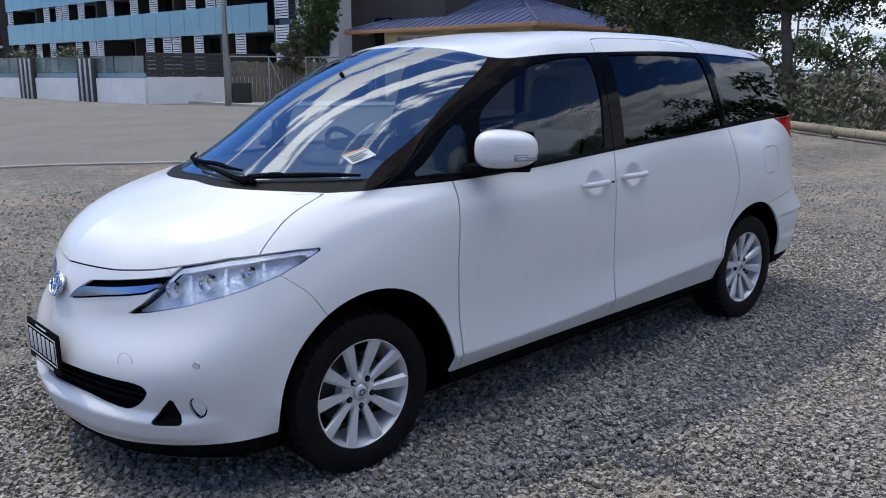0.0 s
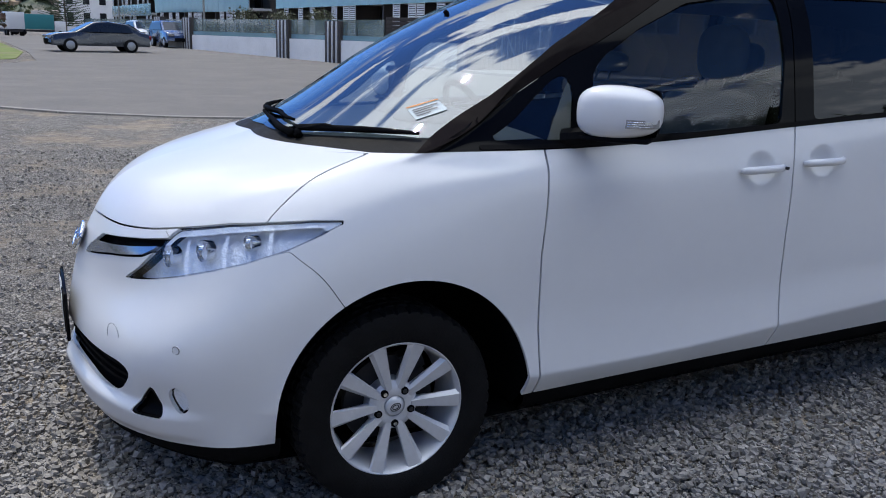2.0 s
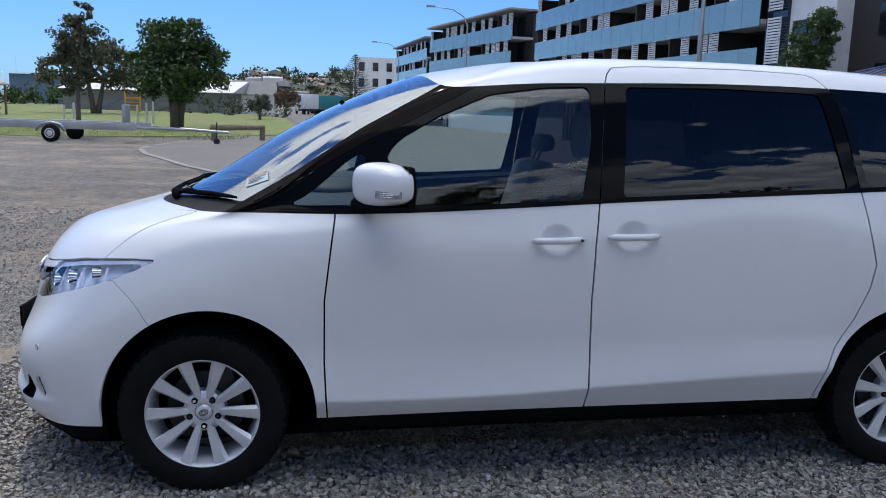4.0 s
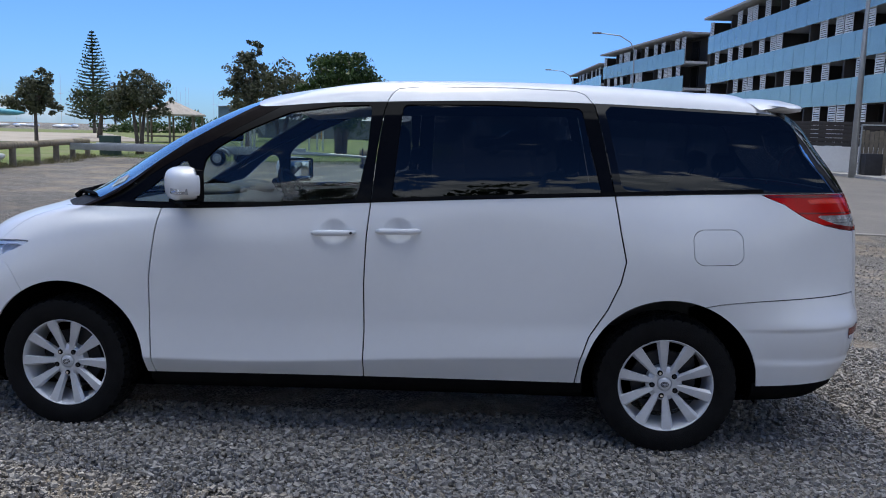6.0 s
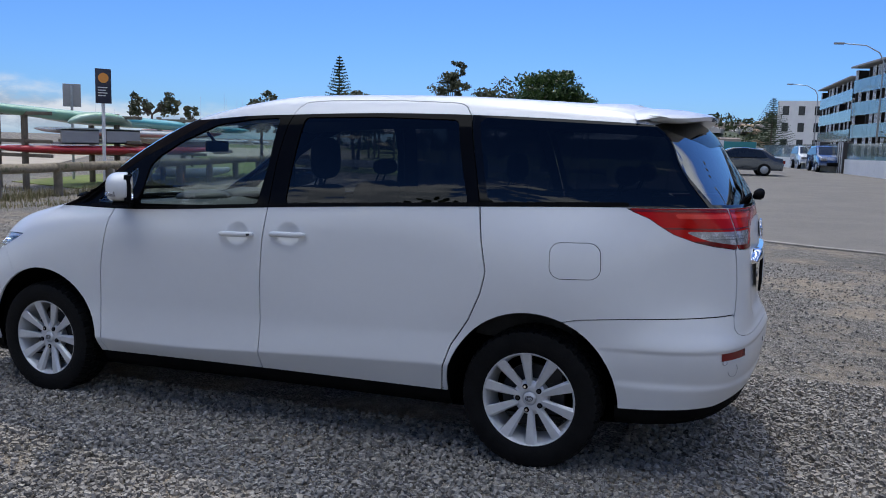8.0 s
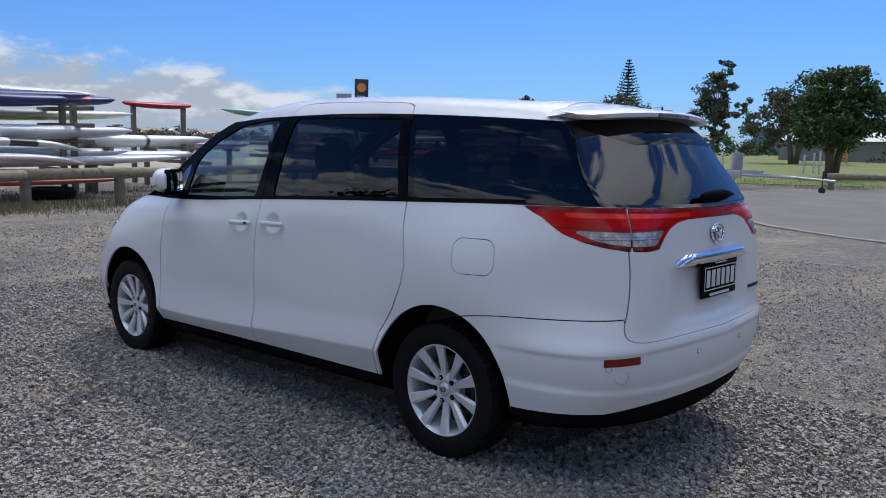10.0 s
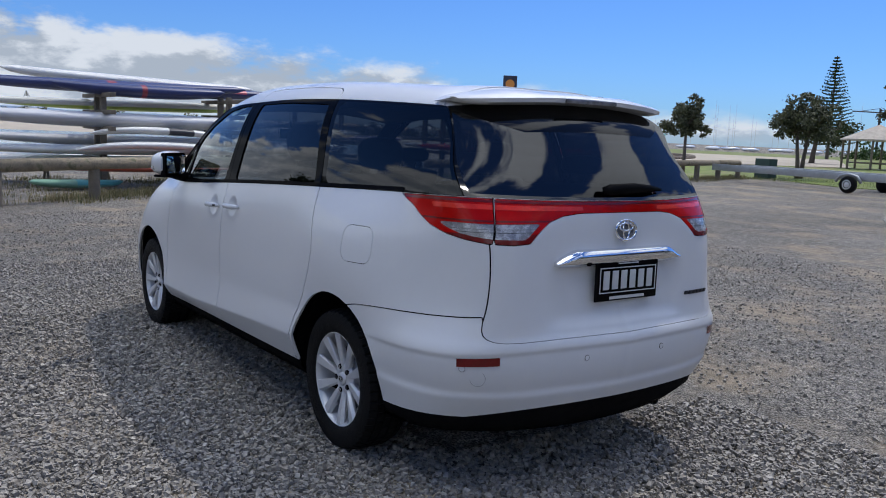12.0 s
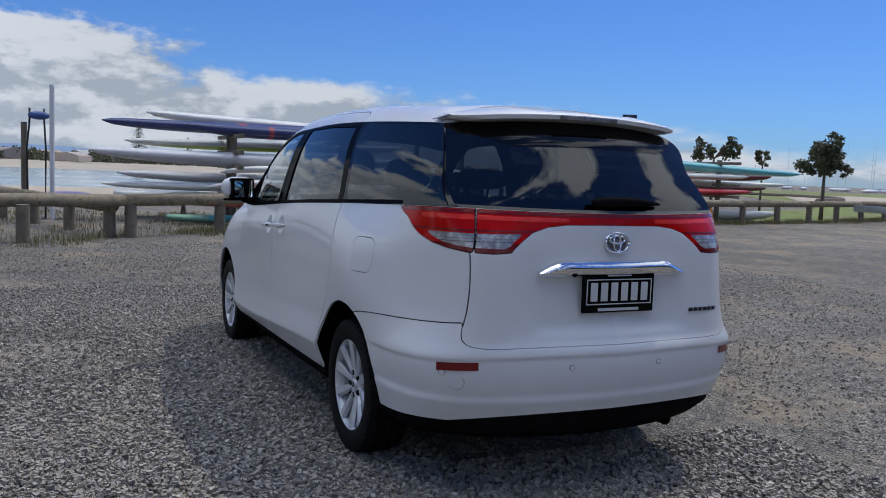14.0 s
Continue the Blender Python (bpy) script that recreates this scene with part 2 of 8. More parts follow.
# ---- the van: one lofted body, cut into its panels ----
def natural(knots, pts, q):
    """A natural cubic through pts at the knots, read at q."""
    k, p = np.asarray(knots, float), np.asarray(pts, float)
    n, h = len(k), np.diff(k)
    a = np.eye(n)
    b = np.zeros_like(p)
    for i in range(1, n - 1):
        a[i, i - 1:i + 2] = h[i - 1], 2 * (h[i - 1] + h[i]), h[i]
        b[i] = 6 * ((p[i + 1] - p[i]) / h[i] - (p[i] - p[i - 1]) / h[i - 1])
    m = np.linalg.solve(a, b.reshape(n, -1)).reshape(p.shape)
    i = np.clip(np.searchsorted(k, q, side="right") - 1, 0, n - 2)
    sh = (-1,) + (1,) * (p.ndim - 1)
    g, s, w = h[i].reshape(sh), (q - k[i]).reshape(sh), (k[i + 1] - q).reshape(sh)
    return (m[i] * w ** 3 + m[i + 1] * s ** 3) / (6 * g) + (p[i] / g - m[i] * g / 6) * w + (p[i + 1] / g - m[i + 1] * g / 6) * s


# Stations round the left half of the body: nose, front corner, A pillar, doors, rear corner, tail.
U_KNOTS = (0, .40, .75, 1.1, 1.6, 2.65, 3.75, 4.45, 4.85, 5.2, 5.55)
V_KNOTS = (0, .13, .30, .52, .68, .80, .90, 1.20, 1.47, 1.56, 1.85, 2.2)
LOFT = []
# bottom edge
LOFT.append(((-.845, 0, .235), (-.775, -.40, .24), (-.60, -.70, .265), (-.386, -.825, .285), (.45, -.852, .305), (1.5, -.862, .325), (2.55, -.852, .33), (3.36, -.836, .343), (3.70, -.745, .362), (3.84, -.40, .35), (3.87, 0, .345)))
# sill crease
LOFT.append(((-.89, 0, .40), (-.815, -.40, .40), (-.645, -.715, .40), (-.30, -.862, .41), (.5, -.878, .40), (1.5, -.886, .43), (2.55, -.885, .48), (3.35, -.868, .50), (3.765, -.76, .50), (3.90, -.40, .50), (3.935, 0, .50)))
# bumper middle
LOFT.append(((-.885, 0, .55), (-.81, -.40, .55), (-.645, -.735, .56), (-.28, -.876, .58), (.5, -.886, .60), (1.5, -.893, .60), (2.6, -.893, .62), (3.35, -.876, .63), (3.78, -.765, .64), (3.91, -.40, .65), (3.945, 0, .65)))
# badge line and hatch foot
LOFT.append(((-.85, 0, .70), (-.745, -.38, .70), (-.56, -.715, .735), (-.2, -.868, .80), (.5, -.882, .84), (1.5, -.893, .85), (2.65, -.890, .85), (3.35, -.864, .84), (3.80, -.69, .80), (3.88, -.40, .79), (3.905, 0, .79)))
# hood lip and handle line
LOFT.append(((-.785, 0, .85), (-.695, -.38, .86), (-.50, -.66, .89), (-.165, -.828, .94), (.5, -.868, .98), (1.5, -.883, 1.00), (2.65, -.873, 1.03), (3.35, -.836, 1.04), (3.79, -.672, 1.04), (3.865, -.39, 1.04), (3.89, 0, 1.04)))
# hood middle
LOFT.append(((-.625, 0, 1.005), (-.53, -.36, 1.01), (-.30, -.655, 1.03), (0.0, -.80, 1.045), (.52, -.842, 1.06), (1.53, -.868, 1.09), (2.67, -.85, 1.13), (3.35, -.803, 1.14), (3.755, -.68, 1.14), (3.855, -.38, 1.14), (3.88, 0, 1.14)))
# cowl and belt
LOFT.append(((-.33, 0, 1.085), (-.26, -.36, 1.09), (.03, -.715, 1.108), (.16, -.765, 1.112), (.53, -.808, 1.112), (1.55, -.852, 1.16), (2.68, -.822, 1.207), (3.34, -.77, 1.226), (3.70, -.69, 1.232), (3.835, -.36, 1.225), (3.86, 0, 1.222)))
# middle of the glass
LOFT.append(((.27, 0, 1.40), (.32, -.35, 1.39), (.48, -.635, 1.385), (.585, -.705, 1.385), (.87, -.755, 1.40), (1.60, -.785, 1.42), (2.64, -.765, 1.43), (3.36, -.70, 1.43), (3.58, -.625, 1.43), (3.70, -.35, 1.44), (3.725, 0, 1.445)))
# roof edge
LOFT.append(((.90, 0, 1.675), (.92, -.35, 1.66), (.96, -.585, 1.622), (1.06, -.64, 1.617), (1.25, -.66, 1.63), (1.65, -.675, 1.642), (2.6, -.665, 1.638), (3.36, -.615, 1.60), (3.44, -.56, 1.60), (3.52, -.3, 1.625), (3.54, 0, 1.635)))
# roof rail
LOFT.append(((1.02, 0, 1.70), (1.04, -.34, 1.687), (1.08, -.54, 1.66), (1.16, -.59, 1.665), (1.32, -.61, 1.682), (1.68, -.615, 1.698), (2.58, -.605, 1.69), (3.2, -.56, 1.655), (3.32, -.50, 1.655), (3.40, -.28, 1.672), (3.42, 0, 1.675)))
# roof crown
LOFT.append(((1.25, 0, 1.735), (1.26, -.2, 1.73), (1.3, -.3, 1.727), (1.36, -.33, 1.73), (1.5, -.35, 1.742), (1.75, -.36, 1.75), (2.5, -.355, 1.735), (3.0, -.32, 1.707), (3.1, -.27, 1.702), (3.15, -.15, 1.705), (3.16, 0, 1.705)))
LOFT.append(tuple((x, 0, z) for x, z in ((1.5, 1.752), (1.51, 1.752), (1.53, 1.752), (1.56, 1.753), (1.63, 1.755), (1.8, 1.757), (2.45, 1.745), (2.8, 1.725), (2.84, 1.723), (2.87, 1.721), (2.88, 1.721))))


def base_point(u, v):
    rows = np.stack([natural(U_KNOTS, r, np.asarray(u, float)) for r in LOFT])
    return natural(V_KNOTS, rows, np.asarray(v, float))


def ease(q, a, b):
    w = np.clip((q - a) / (b - a), 0, 1)
    return w * w * (3 - 2 * w)


def relief(u, v):
    """What the pressed creases add to the loft: door sills, bumper shelf and lips, fog pocket, plate recess."""
    doors = ease(u, .95, 1.15) * (1 - ease(u, 4.2, 4.5))
    sill = np.where(v > .115, np.clip((.31 - v) / .195, 0, 1) ** 1.7, 1 - .85 * (.115 - v) / .115)
    rear = ease(u, 4.25, 4.6)
    shelf = ease(v, .256, .286) * (1 - ease(v, .286, .41))
    lip = 1 - ease(v, .078, .108)
    nose = 1 - ease(u, .60, .90)
    chin = (1 - ease(v, .085, .125)) * (.4 + .6 * ease(v, 0, .04))
    pocket = np.exp(-((u - .70) / .085) ** 2 - ((v - .135) / .075) ** 2)
    plate = ease(u, 5.17, 5.29) * ease(v, .42, .50) * (1 - ease(v, .62, .66))
    return .030 * doors * sill + rear * (.007 * shelf + .010 * lip) + .034 * nose * chin - .009 * pocket - .012 * plate


def body_point(u, v):
    """Points of the body's left half at stations u and heights v."""
    u, v = np.asarray(u, float), np.asarray(v, float)
    p = base_point(u, v)
    n = np.cross(base_point(u, v + .01) - base_point(u, v - .01), base_point(u + .01, v) - base_point(u - .01, v))
    n[..., 2] = 0
    n /= np.linalg.norm(n, axis=2)[..., None] + 1e-9
    n *= np.where((n * (p - np.array((1.5, 0, 0)))).sum(2) < 0, -1, 1)[..., None]
    return p + n * relief(u[None, :], v[:, None])[..., None]


NU, NV = 400, 264
body_u, body_v = np.linspace(0, 5.55, NU), np.linspace(0, 2.2, NV)


def half_body():
    """Points, normals and stations of the left half, as flat arrays with triangles."""
    p = body_point(body_u, body_v)
    du, dv = np.gradient(p, axis=1), np.gradient(p, axis=0)
    n = np.cross(dv, du)
    n /= np.linalg.norm(n, axis=2)[..., None] + 1e-9
    if (n * (p - np.array((1.5, 0, 0.8)))).sum(2).mean() < 0:
        n = -n
    n[-1] = (0, 0, 1)
    n[:, 0, 1] = n[:, -1, 1] = 0
    p[:, 0, 1] = p[:, -1, 1] = 0
    n /= np.linalg.norm(n, axis=2)[..., None] + 1e-9
    uu, vv = np.meshgrid(body_u, body_v)
    a = np.dstack([p, n, uu, vv]).reshape(-1, 8)
    k = (np.arange(NV - 1)[:, None] * NU + np.arange(NU - 1)[None]).ravel()
    t = np.concatenate([np.stack([k, k + NU, k + 1], 1), np.stack([k + 1, k + NU, k + NU + 1], 1)])
    q = a[t[:, 0], :3], a[t[:, 1], :3], a[t[:, 2], :3]
    if (np.cross(q[1] - q[0], q[2] - q[0]) * a[t[:, 0], 3:6]).sum(1).mean() < 0:
        t = t[:, ::-1]
    return a, t


def split(sheet, field):
    """Cuts a sheet along field = 0: the part where it is negative, and the rest."""
    a, t = sheet
    f = field(a)
    f = np.where(np.abs(f) < 1e-7, 1e-7, f)
    s = (f < 0)[t]
    full, none = s.all(1), ~s.any(1)
    ins, outs = list(map(tuple, t[full])), list(map(tuple, t[none]))
    extra, base, made = [], len(a), {}

    def cut(i, j):
        key = (i, j) if i < j else (j, i)
        if key not in made:
            w = f[i] / (f[i] - f[j])
            made[key] = base + len(extra)
            extra.append(a[i] * (1 - w) + a[j] * w)
        return made[key]

    for tri in t[~full & ~none]:
        one = [k for k in range(3) if (f[tri[k]] < 0) == (np.sum(f[tri] < 0) == 1)][0]
        i, j, k = tri[one], tri[(one + 1) % 3], tri[(one + 2) % 3]
        p, q = cut(i, j), cut(i, k)
        tip, rest = [(i, p, q)], [(p, j, k), (p, k, q)]
        if f[i] < 0:
            ins += tip
            outs += rest
        else:
            outs += tip
            ins += rest
    a = np.vstack([a, extra]) if extra else a
    return pack(a, ins), pack(a, outs)


def pack(a, tris):
    t = np.array(tris, int).reshape(-1, 3)
    used, back = np.unique(t, return_inverse=True)
    return a[used], back.reshape(-1, 3)


AXES = {"xz": (0, 2), "yz": (1, 2), "xy": (0, 1), "uv": (6, 7)}


def inside(poly, axes="uv", gap=0.0, scale=(1, 1)):
    """A field: the signed distance to a closed outline, negative within."""
    q = np.array(poly, float) * scale
    i, j = AXES[axes]

    def field(a):
        p = a[:, [i, j]] * scale
        best, wind = np.full(len(p), 1e9), np.zeros(len(p), bool)
        for s, e in zip(q, np.roll(q, -1, axis=0)):
            d = e - s
            w = np.clip(((p - s) @ d) / max(d @ d, 1e-12), 0, 1)
            best = np.minimum(best, np.hypot(*(p - s - w[:, None] * d).T))
            hit = ((s[1] > p[:, 1]) != (e[1] > p[:, 1])) & (p[:, 0] < (e[0] - s[0]) * (p[:, 1] - s[1]) / (e[1] - s[1] + 1e-15) + s[0])
            wind ^= hit
        return np.where(wind, -best, best) + gap
    return field


def rounded(poly, times=2, most=0.03):
    """Cuts the corners of an outline, each by no more than a few centimetres."""
    for _ in range(times):
        out = []
        for (ax, ay), (bx, by) in zip(poly, list(poly[1:]) + [poly[0]]):
            q = min(0.25, most / (math.hypot(bx - ax, by - ay) + 1e-9))
            out += [(ax + (bx - ax) * q, ay + (by - ay) * q), (bx + (ax - bx) * q, by + (ay - by) * q)]
        poly = out
        most *= 0.4
    return poly


def shells(sheet):
    """The separate pieces of a sheet."""
    a, t = sheet
    mark = np.arange(len(a))
    while True:
        low = mark[t].min(1)
        nxt = mark.copy()
        for k in range(3):
            np.minimum.at(nxt, t[:, k], low)
        if (nxt == mark).all():
            break
        mark = nxt
    return [pack(a, t[mark[t[:, 0]] == m]) for m in np.unique(mark[t[:, 0]])] if len(t) else []


def take(sheet, poly, axes="uv", gap=0.0034):
    """Lifts a panel out of the sheet: the panel, and the sheet with a shut line round it."""
    f = inside(poly, axes)
    rest, out = split(sheet, lambda a: -f(a) + gap) if gap else (None, None)
    got, _ = split(sheet, lambda a: f(a) + gap)
    return got, rest


def both_halves(a, t):
    m = a.copy()
    m[:, 1] *= -1
    m[:, 4] *= -1
    return np.vstack([a, m]), np.vstack([t, t[:, ::-1] + len(a)])


def panel(name, sheet, mat, parent, label="", sides="L", fold=0.012, shift=0.0, fair=None, bend=1.0):
    """A panel of the body as a mesh of its own, its edges turned inwards. sides: L, R or B (both in one).
    fair: the axis across a pane, whose shading follows one even curve."""
    a, t = sheet
    if not len(t):
        return None
    pts = a[:, :3] + a[:, 3:6] * shift
    e = np.sort(np.vstack([t[:, [0, 1]], t[:, [1, 2]], t[:, [2, 0]]]), axis=1)
    raw = np.vstack([t[:, [0, 1]], t[:, [1, 2]], t[:, [2, 0]]])
    _, first, cnt = np.unique(e, axis=0, return_index=True, return_counts=True)
    edge = raw[first[cnt == 1]]
    edge = edge[~((np.abs(pts[edge[:, 0], 1]) < 1e-5) & (np.abs(pts[edge[:, 1], 1]) < 1e-5))]
    tri, nor = t, a[:, 3:6].copy()
    if fair is not None:
        p, q = [k for k in (0, 1, 2) if k != fair]
        used = np.unique(t)
        c = pts[used].mean(0)
        h, g = pts[:, p] - c[p], pts[:, q] - c[q]
        if p == 1 or fair == 0:
            terms = (np.ones_like(h), pts[:, p] ** 2, g, g * g, pts[:, p] ** 2 * g, g ** 3)
            co = np.linalg.lstsq(np.stack([w[used] for w in terms], 1), pts[used, fair], rcond=None)[0]
            dp = 2 * bend * pts[:, p] * (co[1] + co[4] * g)
            dq = co[2] + 2 * co[3] * g + co[4] * pts[:, p] ** 2 + 3 * co[5] * g * g
        else:
            terms = (np.ones_like(h), h, g, h * h, h * g, g * g)
            co = np.linalg.lstsq(np.stack([w[used] for w in terms], 1), pts[used, fair], rcond=None)[0]
            dp, dq = co[1] + 2 * co[3] * h + co[4] * g, co[2] + co[4] * h + 2 * co[5] * g
        n = np.zeros_like(pts)
        n[:, fair], n[:, p], n[:, q] = 1, -dp, -dq
        n /= np.linalg.norm(n, axis=1)[:, None]
        nor = n * np.sign((n * nor).sum(1))[:, None]
    if fold:
        ring = np.unique(edge)
        slot = {int(v): len(pts) + k for k, v in enumerate(ring)}
        top = {int(v): len(pts) + len(ring) + k for k, v in enumerate(ring)}
        inner = pts[ring] - a[ring, 3:6] * fold
        pts = np.vstack([pts, inner, pts[ring]])
        q = [(int(j), int(i), slot[int(i)], slot[int(j)]) for i, j in edge]
        strip = [(top[x], top[y], z, w) for x, y, z, w in q]
        lip = np.vstack([np.zeros((2 * len(ring), 3))])
        for i, j in edge:
            d = pts[j] - pts[i]
            g = np.cross(d, nor[i])
            g /= np.linalg.norm(g) + 1e-9
            for v in (int(i), int(j)):
                lip[slot[v] - len(nor)] += g
                lip[top[v] - len(nor)] += g
        lip /= np.linalg.norm(lip, axis=1)[:, None] + 1e-9
        nor = np.vstack([nor, lip])
        faces = [tuple(map(int, f)) for f in tri] + strip
    else:
        faces = [tuple(map(int, f)) for f in tri]
    if sides in "RB":
        mp, mn = pts * (1, -1, 1), nor * (1, -1, 1)
        mf = [f[::-1] for f in faces]
        if sides == "R":
            pts, nor, faces = mp, mn, mf
        else:
            faces = faces + [tuple(i + len(pts) for i in f) for f in mf]
            pts, nor = np.vstack([pts, mp]), np.vstack([nor, mn])
    me = mesh_of(name, pts, faces, mat)
    me.normals_split_custom_set_from_vertices([tuple(v) for v in nor])
    ob = new(name, me)
    ob.parent = parent
    return tagged(ob, label) if label else ob


van = empty("van")
van.matrix_basis = Matrix.Translation((0, 0, -0.010)) @ Matrix.Rotation(-math.atan(0.0149), 4, "Y")
tagged(van, "white people carrier with dark tinted rear windows on gravel", "van")

sheet = half_body()
ARCHES = ((0.028, 0.342, 0.412), (2.957, 0.342, 0.402))


def arch(x, z, r):
    def field(a):
        d = np.where(a[:, 2] > z, np.hypot(a[:, 0] - x, a[:, 2] - z), np.abs(a[:, 0] - x)) - r
        return np.where(a[:, 1] < -0.4, d, 1.0)
    return field


liner = sheet
for x, z, r in ARCHES:
    _, sheet = split(sheet, arch(x, z, r))
    _, liner = split(liner, arch(x, z, r + 0.02))

BELT, EAVE = 0.90, 1.462
lower, upper = split(sheet, lambda a: a[:, 7] - BELT)
glassy, roof = split(upper, lambda a: a[:, 7] - EAVE)

# dark shell behind the shut lines
liner, _ = split(liner, lambda a: a[:, 7] - 0.885)
_, liner = take(liner, ((.41, .54), (.59, .545), (.88, .58), (1.06, .62), (1.12, .668), (1.02, .70), (.78, .71), (.60, .70), (.54, .65)))
panel("inner_shell", liner, M_LINER, van, "black inner body shell", "B", 0, -0.035)

# -- lamps, grille and openings at the front --
HEADLAMP = ((.43, .54), (.50, .548), (.59, .56), (.67, .57), (.75, .58), (.88, .592), (.99, .612), (1.06, .64), (1.105, .668), (1.10, .678), (1.02, .69), (.91, .697), (.78, .70), (.62, .692), (.605, .685), (.56, .64), (.49, .58))
lamp, lower = take(lower, HEADLAMP, gap=0.0018)
for s, lab in (("L", ""), ("R", "")):
    lens = panel("headlamp", lamp, M_LENS, van, "clear headlamp lens with silver reflectors", s, 0.02)
    inner = panel("reflector", lamp, M_BOWL, lens, "silver reflector bowl", s, 0.0, -0.045)
    rim_out, _ = split(lamp, lambda a: -inside(HEADLAMP)(a) - 0.0026)
    panel("bezel", rim_out, M_BLACK, lens, "black lamp bezel", s, 0.0, 0.0015)
    k = -1 if s == "L" else 1
    for (cu, cv, r) in ((0.60, 0.625, .030), (0.72, 0.640, .030), (0.86, 0.650, .022)):
        c = body_point(np.array([cu]), np.array([cv]))[0, 0]
        bm = bmesh.new()
        d = Vector((-0.93, k * 0.33, 0.12)).normalized()
        at = Vector((c[0] + 0.042, (c[1] if k < 0 else -c[1]) - k * 0.020, c[2] - 0.006))
        rod(bm, at, at + d * 0.03, r, r * 1.08, 24, False)
        rod(bm, at, at + d * 0.004, r * 0.7, r * 0.7, 24)
        part("projector", bm, M_CHROME, lens, "round chrome projector ring")

for s in "LR":
    brow, _ = split(lamp, lambda a: np.maximum(-inside(HEADLAMP)(a) - 0.016, 0.655 - a[:, 7]))
    panel("lamp_brow", brow, M_BOWL, van, "chrome brow inside the headlamp", s, 0.0, -0.012)
    for u0 in (.665, .795, .93):
        fin, _ = split(lamp, lambda a: np.abs(a[:, 6] - u0 + 0.25 * (a[:, 7] - .64)) - 0.007)
        panel("lamp_fin", fin, M_BOWL, van, "chrome divider inside the headlamp", s, 0.0, -0.022)

GRILLE = ((.085, .562), (.12, .60), (.20, .642), (.40, .657), (.592, .668), (.553, .638), (.505, .62), (.30, .598), (.15, .572))
grille, lower = take(lower, GRILLE)
bar, _ = split(grille, lambda a: a[:, 7] - (0.607 + 0.075 * a[:, 6]))
for s in "LR":
    g = panel("grille", grille, M_PLASTIC, van, "black upper grille slot", s, 0.0, -0.03)
    panel("grille_bar", bar, M_BLUECHROME, g, "blue-grey chrome grille bar", s, 0.02, 0.004)

INTAKE = ((-.3, .228), (.14, .222), (.37, .226), (.55, .232), (.595, .20), (.51, .118), (.40, .12), (.24, .128), (-.3, .13))
INTAKE = rounded(INTAKE, 2)
intake, lower = take(lower, INTAKE, gap=0.0015)
g = panel("lower_intake", intake, M_LINER, van, "black lower air intake", "B", 0.0, -0.04)
for v0 in (.150, .178, .206):
    bars, _ = split(intake, lambda a: np.abs(a[:, 7] - v0) - 0.006)
    panel("intake_slat", bars, M_PLASTIC, g, "", "B", 0.012, -0.015)
VENT = rounded(((.676, .188), (.578, .086), (.703, .086)), 1, .012)
vent, lower = take(lower, VENT, gap=0.001)
FOG = [(.768 + .030 * math.cos(k * math.tau / 28), .152 + .041 * math.sin(k * math.tau / 28)) for k in range(28)]
fog, lower = take(lower, FOG, gap=0.003)
for s in "LR":
    panel("fog_vent", vent, M_PLASTIC, van, "black triangular vent", s, 0.0, -0.02)
    f = panel("fog_lamp", fog, M_LENS, van, "round clear fog lamp", s, 0.01, 0.001)
    panel("fog_bowl", fog, M_BOWL, f, "silver bowl", s, 0.0, -0.014)
    fog_edge, _ = split(fog, lambda a: -inside(FOG)(a) - 0.003)
    panel("fog_bezel", fog_edge, M_BLACK, f, "thin black bezel", s, 0.012, 0.002)
    edge_only, _ = split(vent, lambda a: -inside(VENT)(a) - 0.008)
    panel("vent_frame", edge_only, M_BLACK, van, "", s, 0.02, -0.001)

def straight_joint(a, b, n=9):
    """Stations along the body on the upright plane through two of its points."""
    pa, pb = body_point(np.array([a[0]]), np.array([a[1]]))[0, 0], body_point(np.array([b[0]]), np.array([b[1]]))[0, 0]
    across = np.array((pa[1] - pb[1], pb[0] - pa[0], 0))
    out = []
    for v in np.linspace(a[1], b[1], n)[1:-1]:
        us = np.linspace(.45, 1.15, 500)
        d = np.abs((body_point(us, np.array([v]))[0] - pa) @ across)
        out.append((float(us[d.argmin()]), float(v)))
    return tuple(out)


HOOD = ((-.3, .686), (.12, .683), (.31, .683), (.50, .688), (.61, .694), (.78, .7015), (.893, .697)) + straight_joint((.893, .697), (.675, .90)) + ((.675, .90), (.4, .905), (-.3, .905))
hood, lower = take(lower, HOOD, gap=0.0022)
panel("hood", hood, M_PAINT, van, "smooth white sloping hood", "B")

# -- tail lamps --
TAIL_OUT = ((4.46, .897), (4.50, .874), (4.55, .848), (4.63, .768), (4.70, .728), (4.77, .708), (4.87, .694), (4.893, .694), (4.955, .897))
TAIL_IN = ((4.962, .897), (4.90, .694), (5.00, .69), (5.09, .695), (5.14, .745), (5.19, .80), (5.25, .828), (5.33, .840), (5.9, .846), (5.9, .897))
tail_o, lower = take(lower, TAIL_OUT, gap=0.0018)
tail_i, lower = take(lower, TAIL_IN, gap=0.0018)
CLEAR = ((4.675, .783), (4.71, .757), (4.76, .734), (4.82, .722), (4.89, .714), (5.055, .710), (5.085, .722), (5.145, .788), (5.13, .791), (4.69, .790))


